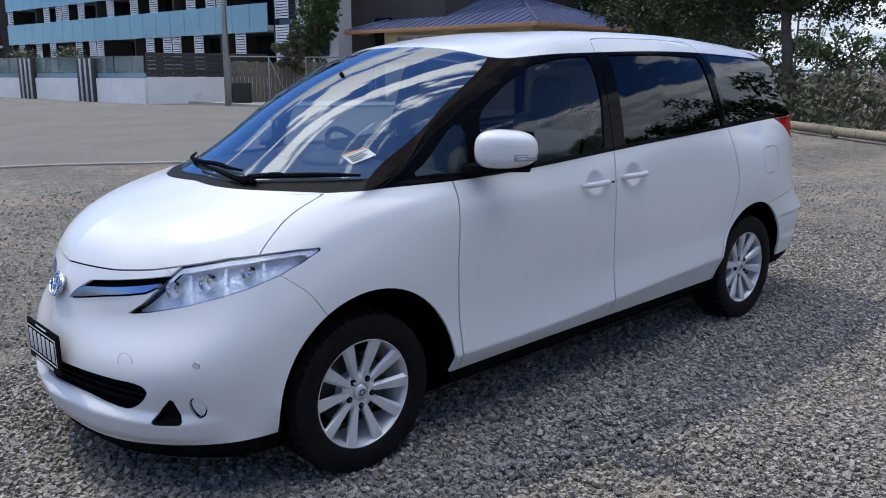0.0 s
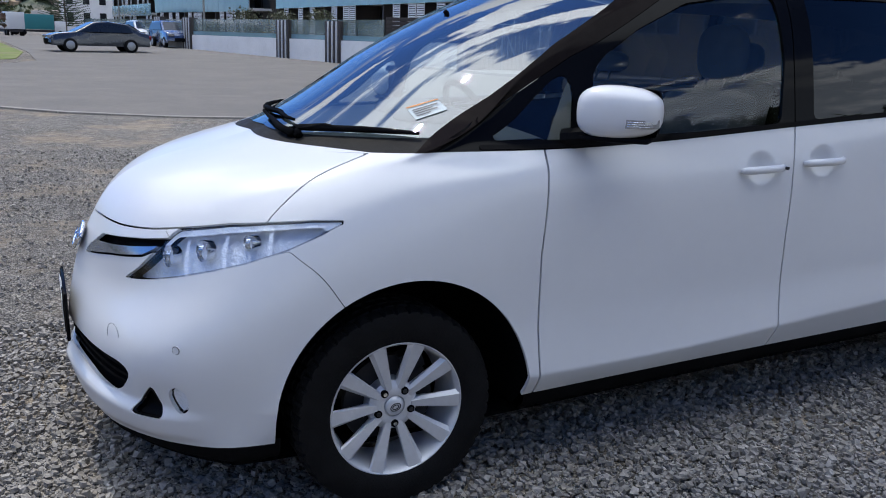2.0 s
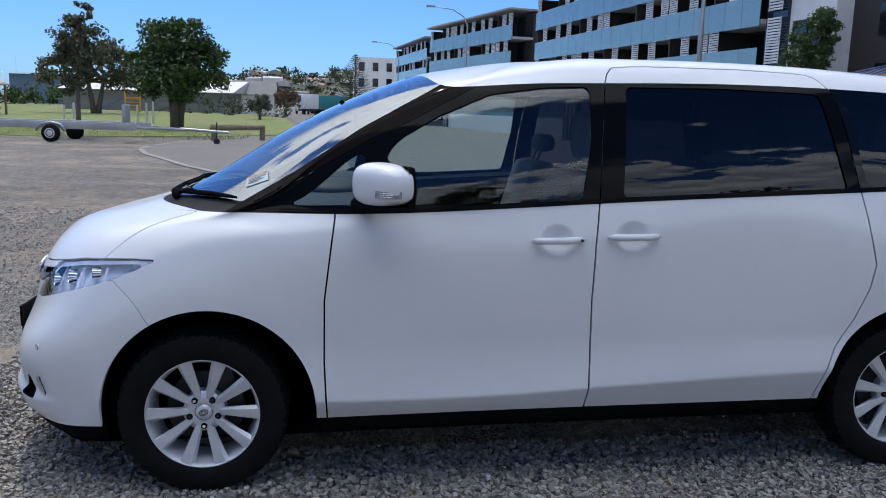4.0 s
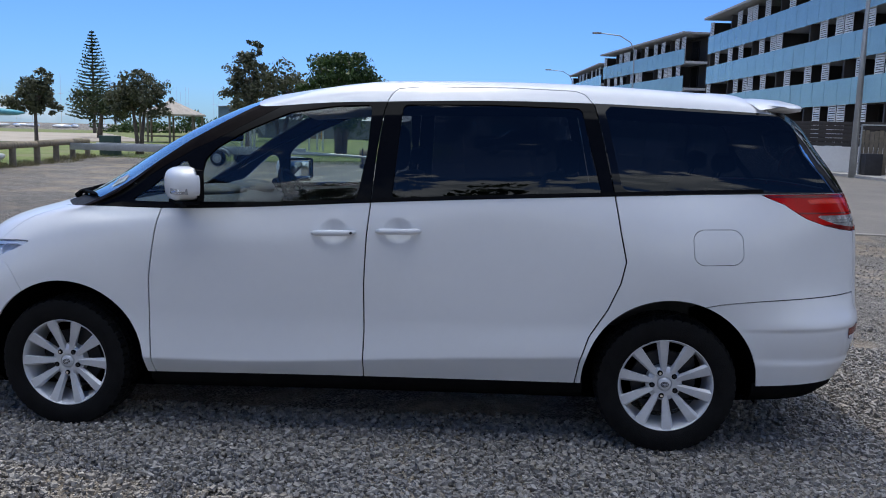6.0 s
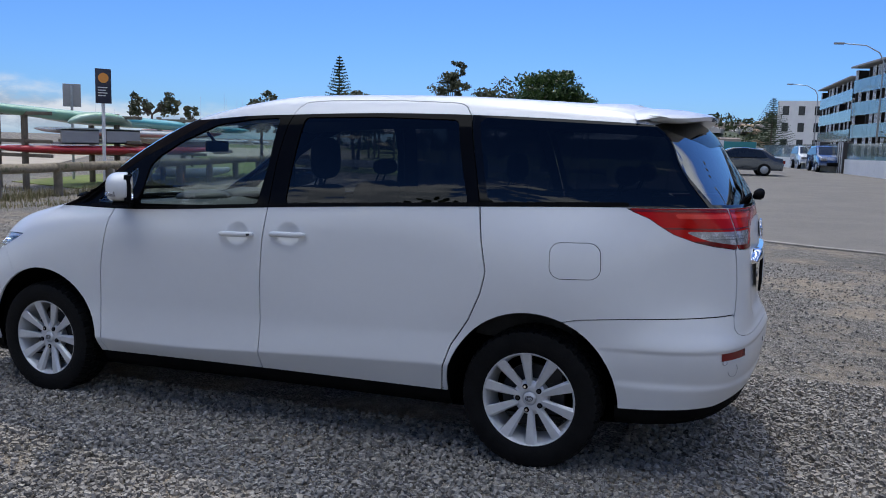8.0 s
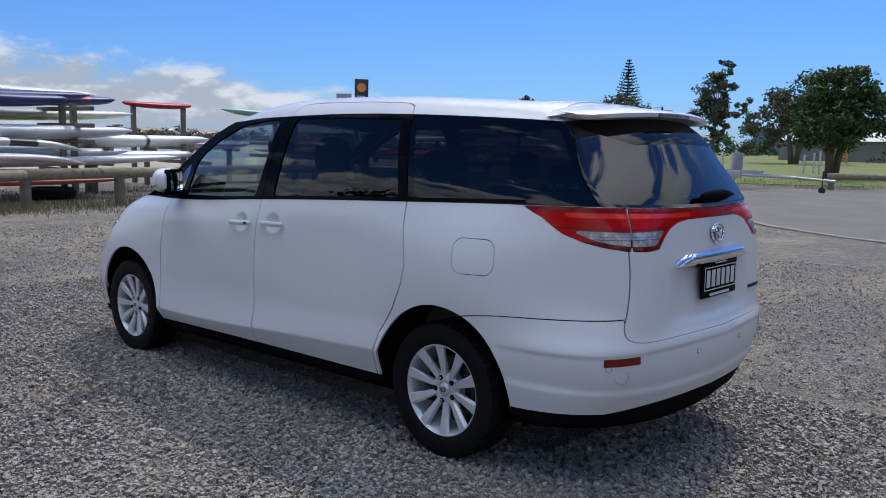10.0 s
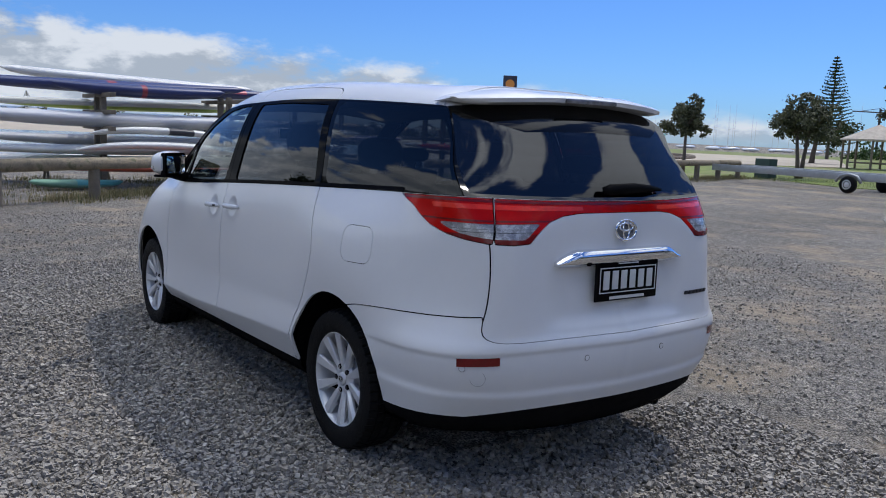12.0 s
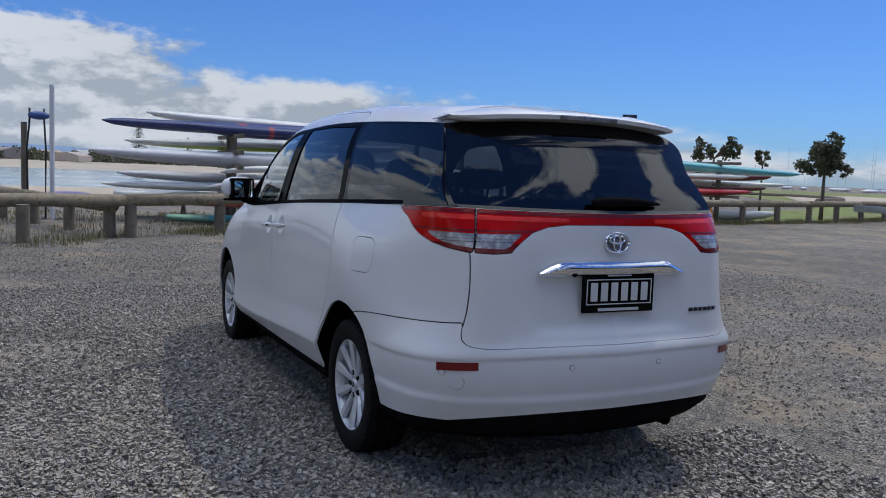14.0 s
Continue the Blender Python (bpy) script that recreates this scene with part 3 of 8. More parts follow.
def tail_lamp(name, piece, label, s):
    core, ring = split(piece, inside(CLEAR))
    lampo = panel(name, ring, M_RED, van, label, s, 0.015)
    dark, _ = split(ring, lambda a: a[:, 7] - 0.735)
    stripe, _ = split(ring, lambda a: np.minimum(np.abs(a[:, 7] - 0.803) - 0.004, np.abs(a[:, 7] - 0.886) - 0.006))
    glow, _ = split(ring, lambda a: np.maximum(np.abs(a[:, 7] - 0.862) - 0.010, np.abs(a[:, 6] - 5.0) - 0.34))
    for e in ("LR" if s == "B" else s):
        panel("clear_window", core, M_SILVERLAMP, lampo, "clear reversing lamp window", e, 0.006, -0.003)
        panel("lit_band", glow, M_BRIGHTRED, lampo, "brighter red reflector band", e, 0.0, 0.0010)
        for v0 in (.730, .745, .760, .775):
            rib, _ = split(core, lambda a: np.abs(a[:, 7] - v0) - 0.0019)
            for one in shells(rib):
                panel("lamp_rib", one, M_STEEL, lampo, "", e, 0.0, 0.001)
        panel("lower_rim", dark, M_DEEPRED, lampo, "dark red lower rim", e, 0.0, 0.0015)
        for one in shells(stripe):
            panel("light_bar", one, M_DEEPRED, lampo, "", e, 0.0, 0.0012)


for s in "LR":
    tail_lamp("tail_lamp", tail_o, "red tail lamp with clear lower window", s)
tail_lamp("hatch_lamp", tail_i, "red lamp band across the tailgate", "B")
seam, _ = split(tail_i, lambda a: np.abs(a[:, 6] - 5.265) - 0.0022)
for s in "LR":
    panel("lamp_seam", seam, M_LINER, van, "dark joint in the lamp band", s, 0.0, 0.0022)

# -- doors, tailgate, bumpers --
FG = ((1.556, 1.158), (1.540, 1.003), (1.529, .780), (1.531, .549), (1.523, .30))
Q_SEAM = ((2.522, .30), (2.545, .449), (2.584, .562), (2.666, .688), (2.721, .814), (2.743, .914), (2.716, 1.044), (2.689, 1.202))
FRONT_DOOR = ((.518, 1.25), (.514, 1.10), (.496, .966), (.473, .787), (.471, .540), (.484, .25)) + ((1.523, .25),) + FG[::-1] + ((1.556, 1.25),)
SLIDER = FG + ((1.523, .25), (2.50, .25)) + Q_SEAM + ((2.689, 1.25), (1.556, 1.25))
door_f, lower = take(lower, FRONT_DOOR, "xz")
door_s, lower = take(lower, SLIDER, "xz")
FUEL = rounded(((3.036, 1.066), (3.258, 1.069), (3.268, .912), (3.044, .906)), 2)
fuel, lower = take(lower, FUEL, "xz", 0.0015)
REAR_BUMPER = ((4.20, .39), (4.29, .412), (4.55, .45), (4.75, .482), (4.878, .500), (4.881, .480), (4.891, .447), (4.908, .418), (4.935, .391), (4.972, .369), (5.02, .355), (5.09, .350), (5.3, .350), (5.9, .352), (5.9, -.2), (4.20, -.2))
r_bumper, lower = take(lower, REAR_BUMPER, gap=0.0024)
HATCH = ((4.878, .71), (4.882, .60), (4.88, .470), (4.89, .435), (4.905, .405), (4.93, .375), (4.97, .352), (5.1, .335), (5.9, .33), (5.9, .95), (4.97, .95), (4.90, .71))
hatch, lower = take(lower, HATCH)
F_BUMPER = ((-.3, .72), (.5, .72), (.62, .66), (.75, .59), (.9, .60), (.992, .608), (1.05, .535), (1.118, .44), (1.3, .2), (1.3, -.2), (-.3, -.2))
f_bumper, lower = take(lower, F_BUMPER, gap=0.0008)
front_fender, quarter = split(lower, lambda a: a[:, 0] - 1.5)

HANDLES = ((1.385, 1.018), (1.692, 1.031))


def dished(piece, hx, hz):
    """The shallow cup behind a door handle."""
    a, t = piece
    a = a.copy()
    r = np.hypot((a[:, 0] - hx) / 0.070, (a[:, 2] - hz - 0.004) / 0.062)
    w = np.clip(1 - r ** 2, 0, 1)
    a[:, 1] += 0.026 * w ** 1.5
    slope = np.where(r < 1, 1.6 * np.sqrt(w), 0)
    n = a[:, 3:6] + np.stack([-slope * (a[:, 0] - hx) * 8, 0 * r, -slope * (a[:, 2] - hz - 0.004) * 8], 1)
    a[:, 3:6] = n / np.linalg.norm(n, axis=1)[:, None]
    return a, t


for s in "LR":
    k = 1 if s == "L" else -1
    panel("front_fender", front_fender, M_PAINT, van, "white front fender", s)
    panel("rear_quarter", quarter, M_PAINT, van, "white rear quarter panel", s)
    for piece, (hx, hz), nm, lab in ((door_f, HANDLES[0], "front_door", "white front door"), (door_s, HANDLES[1], "sliding_door", "white sliding door")):
        d = panel(nm, dished(piece, hx, hz), M_PAINT, van, lab, s)
        bm = bmesh.new()
        long = 0.104
        pts = [(hx - long, -.884, hz - .002), (hx - long + .02, -.898, hz), (hx - .05, -.914, hz + .002), (hx + .05, -.914, hz + .003), (hx + long - .02, -.900, hz + .004), (hx + long, -.886, hz + .004)]
        tube(bm, pts, [.008, .0135, .014, .014, .0135, .008], 12)
        for v in bm.verts:
            v.co.y = -.884 + (v.co.y + .884) * 0.85
            v.co.y *= k
        if k < 0:
            bmesh.ops.reverse_faces(bm, faces=bm.faces)
        h = part("door_handle", bm, M_PAINT, d, "white bar door handle")
        if nm == "front_door":
            bm = bmesh.new()
            rod(bm, (hx + .088, -.900 * k, hz + .004), (hx + .088, -.9205 * k, hz + .004), .0058, .0055, 12)
            part("keyhole", bm, M_STEEL, d, "dark keyhole")
    panel("fuel_flap", fuel, M_PAINT, van, "white square fuel flap", s) if s == "L" else panel("quarter_infill", fuel, M_PAINT, van, "", s, 0.0)
panel("front_bumper", f_bumper, M_PAINT, van, "white front bumper", "B")
valance, r_bumper = split(r_bumper, lambda a: np.where(a[:, 0] > 3.45, a[:, 2] - 0.354 - 0.036 * (1 - (a[:, 1] / 0.74) ** 4), 1.0))
rear_bumper = panel("rear_bumper", r_bumper, M_PAINT, van, "white rear bumper", "B")
panel("rear_valance", valance, M_PLASTIC, rear_bumper, "black plastic lower edge", "B", 0.004, -0.002)
panel("tailgate", hatch, M_PAINT, van, "white tailgate", "B")

# -- glass house --
WIND_U = 0.735


def inner_edge(z):
    return np.interp(z, (1.05, 1.116, 1.19, 1.27, 1.44, 1.597, 1.66), (-.03, .095, .225, .362, .618, .905, 1.02))


def outer_edge(z):
    return np.interp(z, (1.05, 1.116, 1.25, 1.315, 1.40, 1.448, 1.594, 1.66), (.02, .155, .395, .505, .655, .765, 1.046, 1.18))


screen, glassy = split(glassy, lambda a: np.maximum(a[:, 0] - inner_edge(a[:, 2]), a[:, 0] - 1.2))
hood_rear, screen = split(screen, lambda a: a[:, 7] - 0.901 - 0.034 * np.clip(1 - (a[:, 6] / 0.68) ** 2, 0, 1))
panel("hood_rear_edge", hood_rear, M_PAINT, van, "white rear edge of the hood", "B")
cowl, screen = split(screen, lambda a: a[:, 7] - 0.956)
panel("cowl_cover", cowl, M_COWL, van, "black cowl cover below the windscreen", "B", 0.02, -0.004)
panel("windscreen", screen, M_SCREEN, van, "large raked windscreen", "B", 0.006, 0.0, 0)
pillar, glassy = split(glassy, lambda a: a[:, 0] - outer_edge(a[:, 2]))
_, glassy = split(glassy, lambda a: a[:, 0] - outer_edge(a[:, 2]) - 0.004)
QUARTER_LIGHT = rounded(((.33, 1.142), (.42, 1.190), (.575, 1.325), (.622, 1.345), (.645, 1.30), (.612, 1.142)), 1)
q_light, glassy = take(glassy, QUARTER_LIGHT, "xz", 0.001)
DOOR_GLASS = rounded(((.690, 1.148), (.705, 1.217), (.722, 1.35), (.775, 1.405), (.923, 1.492), (1.137, 1.582), (1.358, 1.612), (1.537, 1.618), (1.530, 1.40), (1.487, 1.176), (1.1, 1.157)), 2, .014)
d_glass, glassy = take(glassy, DOOR_GLASS, "xz", 0.001)
SLIDE_GLASS = rounded(((1.655, 1.185), (1.672, 1.39), (1.690, 1.620), (2.10, 1.622), (2.530, 1.608), (2.572, 1.43), (2.628, 1.216), (2.1, 1.205)), 2, .014)
s_glass, glassy = take(glassy, SLIDE_GLASS, "xz", 0.001)
HATCH_EDGE = ((4.835, .80), (4.835, .90), (4.805, 1.05), (4.78, 1.17), (4.73, 1.32), (4.66, 1.47), (4.64, 1.6), (5.9, 1.6), (5.9, .80))
h_glass, glassy = take(glassy, HATCH_EDGE, gap=0.003)
seal, _ = split(upper, lambda a: np.maximum(np.abs(inside(HATCH_EDGE)(a)) - 0.03, a[:, 7] - EAVE))
for s in "LR":
    panel("hatch_seal", seal, M_LINER, van, "black rubber seal round the rear window", s, 0.0, -0.012)
C_SEAM = ((2.689, 1.15), (2.689, 1.202), (2.663, 1.325), (2.628, 1.482), (2.590, 1.628), (2.57, 1.7), (3.9, 1.7), (3.9, 1.15))
q_glass, posts = take(glassy, C_SEAM, "xz", 0.0025)
QG = ((2.725, 1.225), (2.70, 1.33), (2.665, 1.49), (2.632, 1.622), (2.9, 1.608), (3.2, 1.592), (3.60, 1.575), (3.70, 1.50), (3.80, 1.36), (3.90, 1.25), (3.9, 1.236), (3.2, 1.236))
q_pane, q_edge = split(q_glass, inside(rounded(QG, 1), "xz"))
# The edge's deep top also paints the spoiler's dark reflection on the glass.
hg_pane, hg_edge = split(h_glass, lambda a: np.maximum(np.maximum(a[:, 7] - 1.275 - 0.15 * np.clip((5.16 - a[:, 6]) / 0.33, 0, 1), 0.915 - a[:, 7]), 4.87 - 0.14 * (a[:, 7] - 0.9) / 0.5 - a[:, 6]))
POST_B = ((1.54, 1.1), (1.556, 1.158), (1.575, 1.39), (1.600, 1.60), (1.625, 1.673), (1.7, 1.8), (2.9, 1.8), (2.9, 1.1))
post_s, post_f = take(posts, POST_B, "xz", 0.0025)
for s in "LR":
    panel("a_pillar", pillar, M_PILLAR, van, "dark bronze-black windscreen pillar", s)
    panel("quarter_light", q_light, M_GLASS, van, "small triangular quarter window", s, 0.006, -0.002)
    panel("door_frame", post_f, M_BLACK, van, "gloss black front window frame", s)
    panel("door_glass", d_glass, M_GLASS, van, "clear front side window", s, 0.006, -0.007, 1)
    panel("slider_frame", post_s, M_BLACK, van, "gloss black sliding door window frame", s)
    panel("slider_glass", s_glass, M_TINT, van, "dark tinted sliding door window", s, 0.006, -0.006, 1)
    panel("rear_side_glass", q_pane, M_TINT, van, "dark tinted rear side window", s, 0.0, 0.0, 1)
    panel("rear_side_band", q_edge, M_BAND, van, "black band round the rear side window", s, 0.0, 0.0, 1)
panel("rear_window", hg_pane, M_REARGLASS, van, "dark tinted rear window", "B", 0.0, 0.0, 0, 0.38)
# Black edge, and above it the spoiler's reflection as plain black.
panel("rear_band_with_reflection", hg_edge, M_BAND, van, "black rear window edge with the spoiler's dark reflection painted in", "B", 0.0, 0.0, 0, 0.38)

ROOF_DOOR = ((1.58, 1.55), (1.605, 1.63), (1.625, 1.673), (1.652, 1.700), (1.72, 1.7065), (1.811, 1.709), (2.20, 1.706), (2.47, 1.694), (2.511, 1.690), (2.549, 1.675), (2.587, 1.628), (2.60, 1.55))
r_door, roof = take(roof, ROOF_DOOR, "xz", 0.0022)
SPOIL = 3.345
tail_roof, roof = split(roof, lambda a: -(a[:, 0] - SPOIL - 0.06 * (1.66 - a[:, 2]) / 0.06) + 0.0)
for s in "LR":
    panel("roof_cheek", r_door, M_PAINT, van, "white door head over the sliding door", s)
panel("roof", roof, M_PAINT, van, "white roof skin", "B")
panel("roof_tail", tail_roof, M_PAINT, van, "white roof edge over the tailgate", "B", 0.01, -0.004)
head, _ = split(sheet, lambda a: 1.45 - a[:, 7])
panel("headliner", head, M_CARD, van, "pale grey headliner", "B", 0, -0.05)

# rubber strips at the foot of the side windows
for s in "LR":
    strip_all, _ = split(upper, lambda a: np.maximum(np.abs(a[:, 7] - 0.915) - 0.010, np.maximum(0.30 - a[:, 0], a[:, 0] - 3.36)))
    panel("window_seal", strip_all, M_PLASTIC, van, "black window seal", s, 0.006, 0.004)

# -- spoiler --
bm = bmesh.new()
cols = 33
top = []
for i in range(cols):
    y = -0.605 + 1.210 * i / (cols - 1)
    y0 = y * (1 + 0.055 * (abs(y) / 0.605) ** 3)
    k = abs(y) / 0.605
    xt = 3.655 - 0.24 * y * y - 0.07 * k ** 12
    th = 1 - .7 * k ** 12
    zt = 1.652 - 0.030 * k ** 2
    x0 = 3.30 + 0.055 * k ** 4
    z0 = 1.688 - 0.040 * k ** 2 - 0.035 * k ** 8
    dent = 0.012 * math.exp(-((abs(y) - 0.33) / 0.10) ** 2)
    ring = [(x0, y0, z0 - .004), (x0 + .10, y, z0 * .66 + zt * .34 + .009 + dent * .2), (xt - .10, y, zt + .012 + dent), (xt - .02, y, zt + .004), (xt, y, zt - .008 * th), (xt - .006, y, zt - .026 * th), (xt - .06, y * .99, zt - .036 * th), (3.46 - 0.15 * y * y, y * .97, zt - .030 * th)]
    top.append([bm.verts.new(p) for p in ring])
for a, b in zip(top, top[1:]):
    for k in range(len(a) - 1):
        bm.faces.new((a[k], b[k], b[k + 1], a[k + 1]))
bm.faces.new(top[0])
bm.faces.new(top[-1][::-1])
bmesh.ops.recalc_face_normals(bm, faces=bm.faces)
spoiler = part("spoiler", bm, M_PAINT, van, "white roof spoiler over the rear window", sharp=60)
bm = bmesh.new()
box(bm, 3.640, 3.657, -.15, .15, 1.622, 1.641, .004)
part("stop_lamp", bm, M_CLEARLAMP, spoiler, "clear high stop lamp")

# -- black skirt and floor --
edge = natural(U_KNOTS, LOFT[0], np.linspace(0, 5.55, 150))
pts, faces = [], []
for x, y, z in edge:
    side = (-0.5 < x < 3.5)
    off = np.array((0, 0.03, 0)) if side else np.array((0.03 if x < 0 else -0.03, 0.02, 0))
    pts += [(x, y, z + .012), (x + off[0] * .25, y + off[1] * .25, z - .035), (x + off[0] * 1.8, y + off[1] * 1.8, z - .085), (x + off[0] * 3, 0, z - .10)]
n = len(edge)
faces = [(4 * i + k, 4 * i + k + 1, 4 * i + k + 5, 4 * i + k + 4) for i in range(n - 1) for k in range(3)]
keep = []
for f in faces:
    c = np.mean([pts[i] for i in f], axis=0)
    if not any(abs(c[0] - x) < r - 0.01 and c[1] < -0.45 for x, z, r in ARCHES):
        keep.append(f)
mp = [(x, -y, z) for x, y, z in pts]
me = mesh_of("sill_skirt", pts + mp, keep + [tuple(i + len(pts) for i in f[::-1]) for f in keep], M_PLASTIC)
ob = new("sill_skirt", me)
ob.parent = van
tagged(ob, "black plastic sill and underbody")

bm = bmesh.new()
rod(bm, (3.45, .48, .235), (3.70, .49, .240), .028, None, 16, False)
rod(bm, (3.05, .46, .25), (3.48, .48, .24), .085, .085, 20)
part("exhaust", bm, M_STEEL, van, "dark exhaust pipe under the bumper")

# -- wheels --
def tyre_mesh():
    """Side walls and a tread of blocks, in one skin."""
    bm = bmesh.new()
    n = 240
    wall = [(.214, -.088), (.222, -.098), (.245, -.104), (.275, -.107), (.296, -.1045)]
    bands = ((-.1015, -.064, 0), (-.058, -.024, 2), (-.018, .018, 1), (.024, .058, 3), (.064, .1015, 2))
    rings = [[(r, y)] * n for r, y in wall]
    for y0, y1, sh in bands:
        for y, edge in ((y0, 0), (y0 + .002, 1), (y1 - .002, 1), (y1, 0)):
            row = []
            for k in range(n):
                high = edge and (k + sh) % 5 < 4
                shoulder = .011 if abs(y) > .09 else (.004 if abs(y) > .075 else 0)
                row.append(((.329 if high else .3215) - shoulder, y))
            rings.append(row)
    rings += [[(r, -y)] * n for r, y in wall[::-1]]
    grid = [[bm.verts.new((r * math.cos(k * math.tau / n), y, r * math.sin(k * math.tau / n))) for k, (r, y) in enumerate(row)] for row in rings]
    for p, q in zip(grid, grid[1:]):
        for k in range(n):
            bm.faces.new((p[k], p[(k + 1) % n], q[(k + 1) % n], q[k]))
    bmesh.ops.recalc_face_normals(bm, faces=bm.faces)
    return bm


def rim_mesh():
    """The silver wheel, its face towards -y."""
    bm = bmesh.new()
    lathe(bm, [(.205, .06), (.214, .09), (.224, .088), (.226, -.085), (.224, -.094), (.217, -.096), (.210, -.088), (.203, -.066), (.197, -.03), (.194, .05)], 80)
    lathe(bm, [(.0, -.060), (.034, -.060), (.036, -.066), (.050, -.068), (.068, -.064), (.082, -.052), (.084, .0)], 60)
    bmesh.ops.recalc_face_normals(bm, faces=bm.faces)
    return bm


def spoke_mesh():
    bm = bmesh.new()
    rows = []
    for r, w, y, th in ((.058, .0125, -.066, .03), (.085, .0165, -.070, .03), (.125, .0205, -.077, .026), (.165, .0248, -.084, .022), (.195, .0280, -.089, .02), (.2135, .0300, -.0915, .018)):
        rows.append([bm.verts.new((r, y + dy, sx * w)) for sx, dy in ((-1, .006), (-.86, 0), (.55, -.0025), (1, .010), (.8, th), (-.8, th))])
    for a, b in zip(rows, rows[1:]):
        for q in range(6):
            bm.faces.new((a[q], a[(q + 1) % 6], b[(q + 1) % 6], b[q]))
    bm.faces.new(rows[0])
    bm.faces.new(rows[-1][::-1])
    bmesh.ops.recalc_face_normals(bm, faces=bm.faces)
    return bm


spoke_me = part("spoke", spoke_mesh(), M_ALLOY, None, "", sharp=30)
tyre_me = part("tyre", tyre_mesh(), M_RUBBER, None, "", sharp=40)
for spot, (wx, wy, turn) in enumerate(((0, -.752, -0.314), (2.95, -.752, -0.09), (0, .752, 0.2), (2.95, .752, 0.5))):
    bm = rim_mesh()
    wheel = part("wheel", bm, M_ALLOY, van, "silver ten-spoke alloy wheel", sharp=30)
    wheel.matrix_basis = pose(wx, wy, 0.329, 0, 0, 0 if wy < 0 else 180) @ Matrix.Rotation(turn, 4, "Y")
    ty = new("tyre", tyre_me.data)
    ty.parent = wheel
    for k in range(10):
        sp = new("spoke", spoke_me.data)
        sp.parent = wheel
        sp.matrix_basis = Matrix.Rotation(-(k + .5) * math.tau / 10, 4, "Y")
    tagged(ty, "black chunky all-terrain tyre")
    bm = bmesh.new()
    lathe(bm, [(0, -.076), (.022, -.0755), (.028, -.072), (.0315, -.064)], 32)
    cap = part("centre_cap", bm, M_ALLOY, wheel, "round silver centre cap")
    bm = bmesh.new()
    for r, w, h in ((.017, .024, 0), (.010, .010, 0)):
        tube(bm, [(r * math.cos(q * math.tau / 20), -.0765, r * .7 * math.sin(q * math.tau / 20)) for q in range(21)], .0016, 5)
    part("emblem", bm, M_STEEL, wheel, "small oval emblem")
    for k in range(5):
        a = (k + .5) * math.tau / 5
        c = Vector((.0575 * math.cos(a), 0, .0575 * math.sin(a)))
        bm = bmesh.new()
        rod(bm, c + Vector((0, -.060, 0)), c + Vector((0, -.0705, 0)), .0125, .0125, 16)
        part("nut_well", bm, M_LINER, wheel, "dark nut well")
        bm = bmesh.new()
        rod(bm, c + Vector((0, -.066, 0)), c + Vector((0, -.076, 0)), .0085, .0070, 6)
        part("wheel_nut", bm, M_CHROME if k % 2 else M_STEEL, wheel, "")
    bm = bmesh.new()
    lathe(bm, [(.06, -.012), (.150, -.012), (.152, .006), (.06, .006)], 48)
    box(bm, .07, .15, -.03, .02, .06, .13, .01)
    part("brake_disc", bm, M_STEEL, wheel, "dark brake disc and caliper")
bpy.data.objects.remove(tyre_me)
bpy.data.objects.remove(spoke_me)
for x, z, r in ARCHES:
    for k in (-1, 1):
        bm = bmesh.new()
        ring = []
        for i in range(33):
            a = math.pi * i / 32
            dx, dz = (r + .018) * math.cos(a), (r + .018) * math.sin(a)
            skin = float(np.interp(x + dx, (-.46, -.2, .1, .46, 2.5, 3.1, 3.42), (.775, .825, .850, .862, .866, .862, .835)))
            ring.append([bm.verts.new((x + dx, k * y, z + dz)) for y in (skin, .76, .42)])
        low0 = [[bm.verts.new((x + e * (r + .018), k * y, .235)) for y in (.765, .76, .42)] for e in (1, -1)]
        ring = [low0[0]] + ring + [low0[1]]
        for a, b in zip(ring, ring[1:]):
            for q in range(2):
                bm.faces.new((a[q], b[q], b[q + 1], a[q + 1]))
        bm.faces.new([c[2] for c in ring])
        part("wheel_arch_liner", bm, M_LINER, van, "black wheel arch liner")

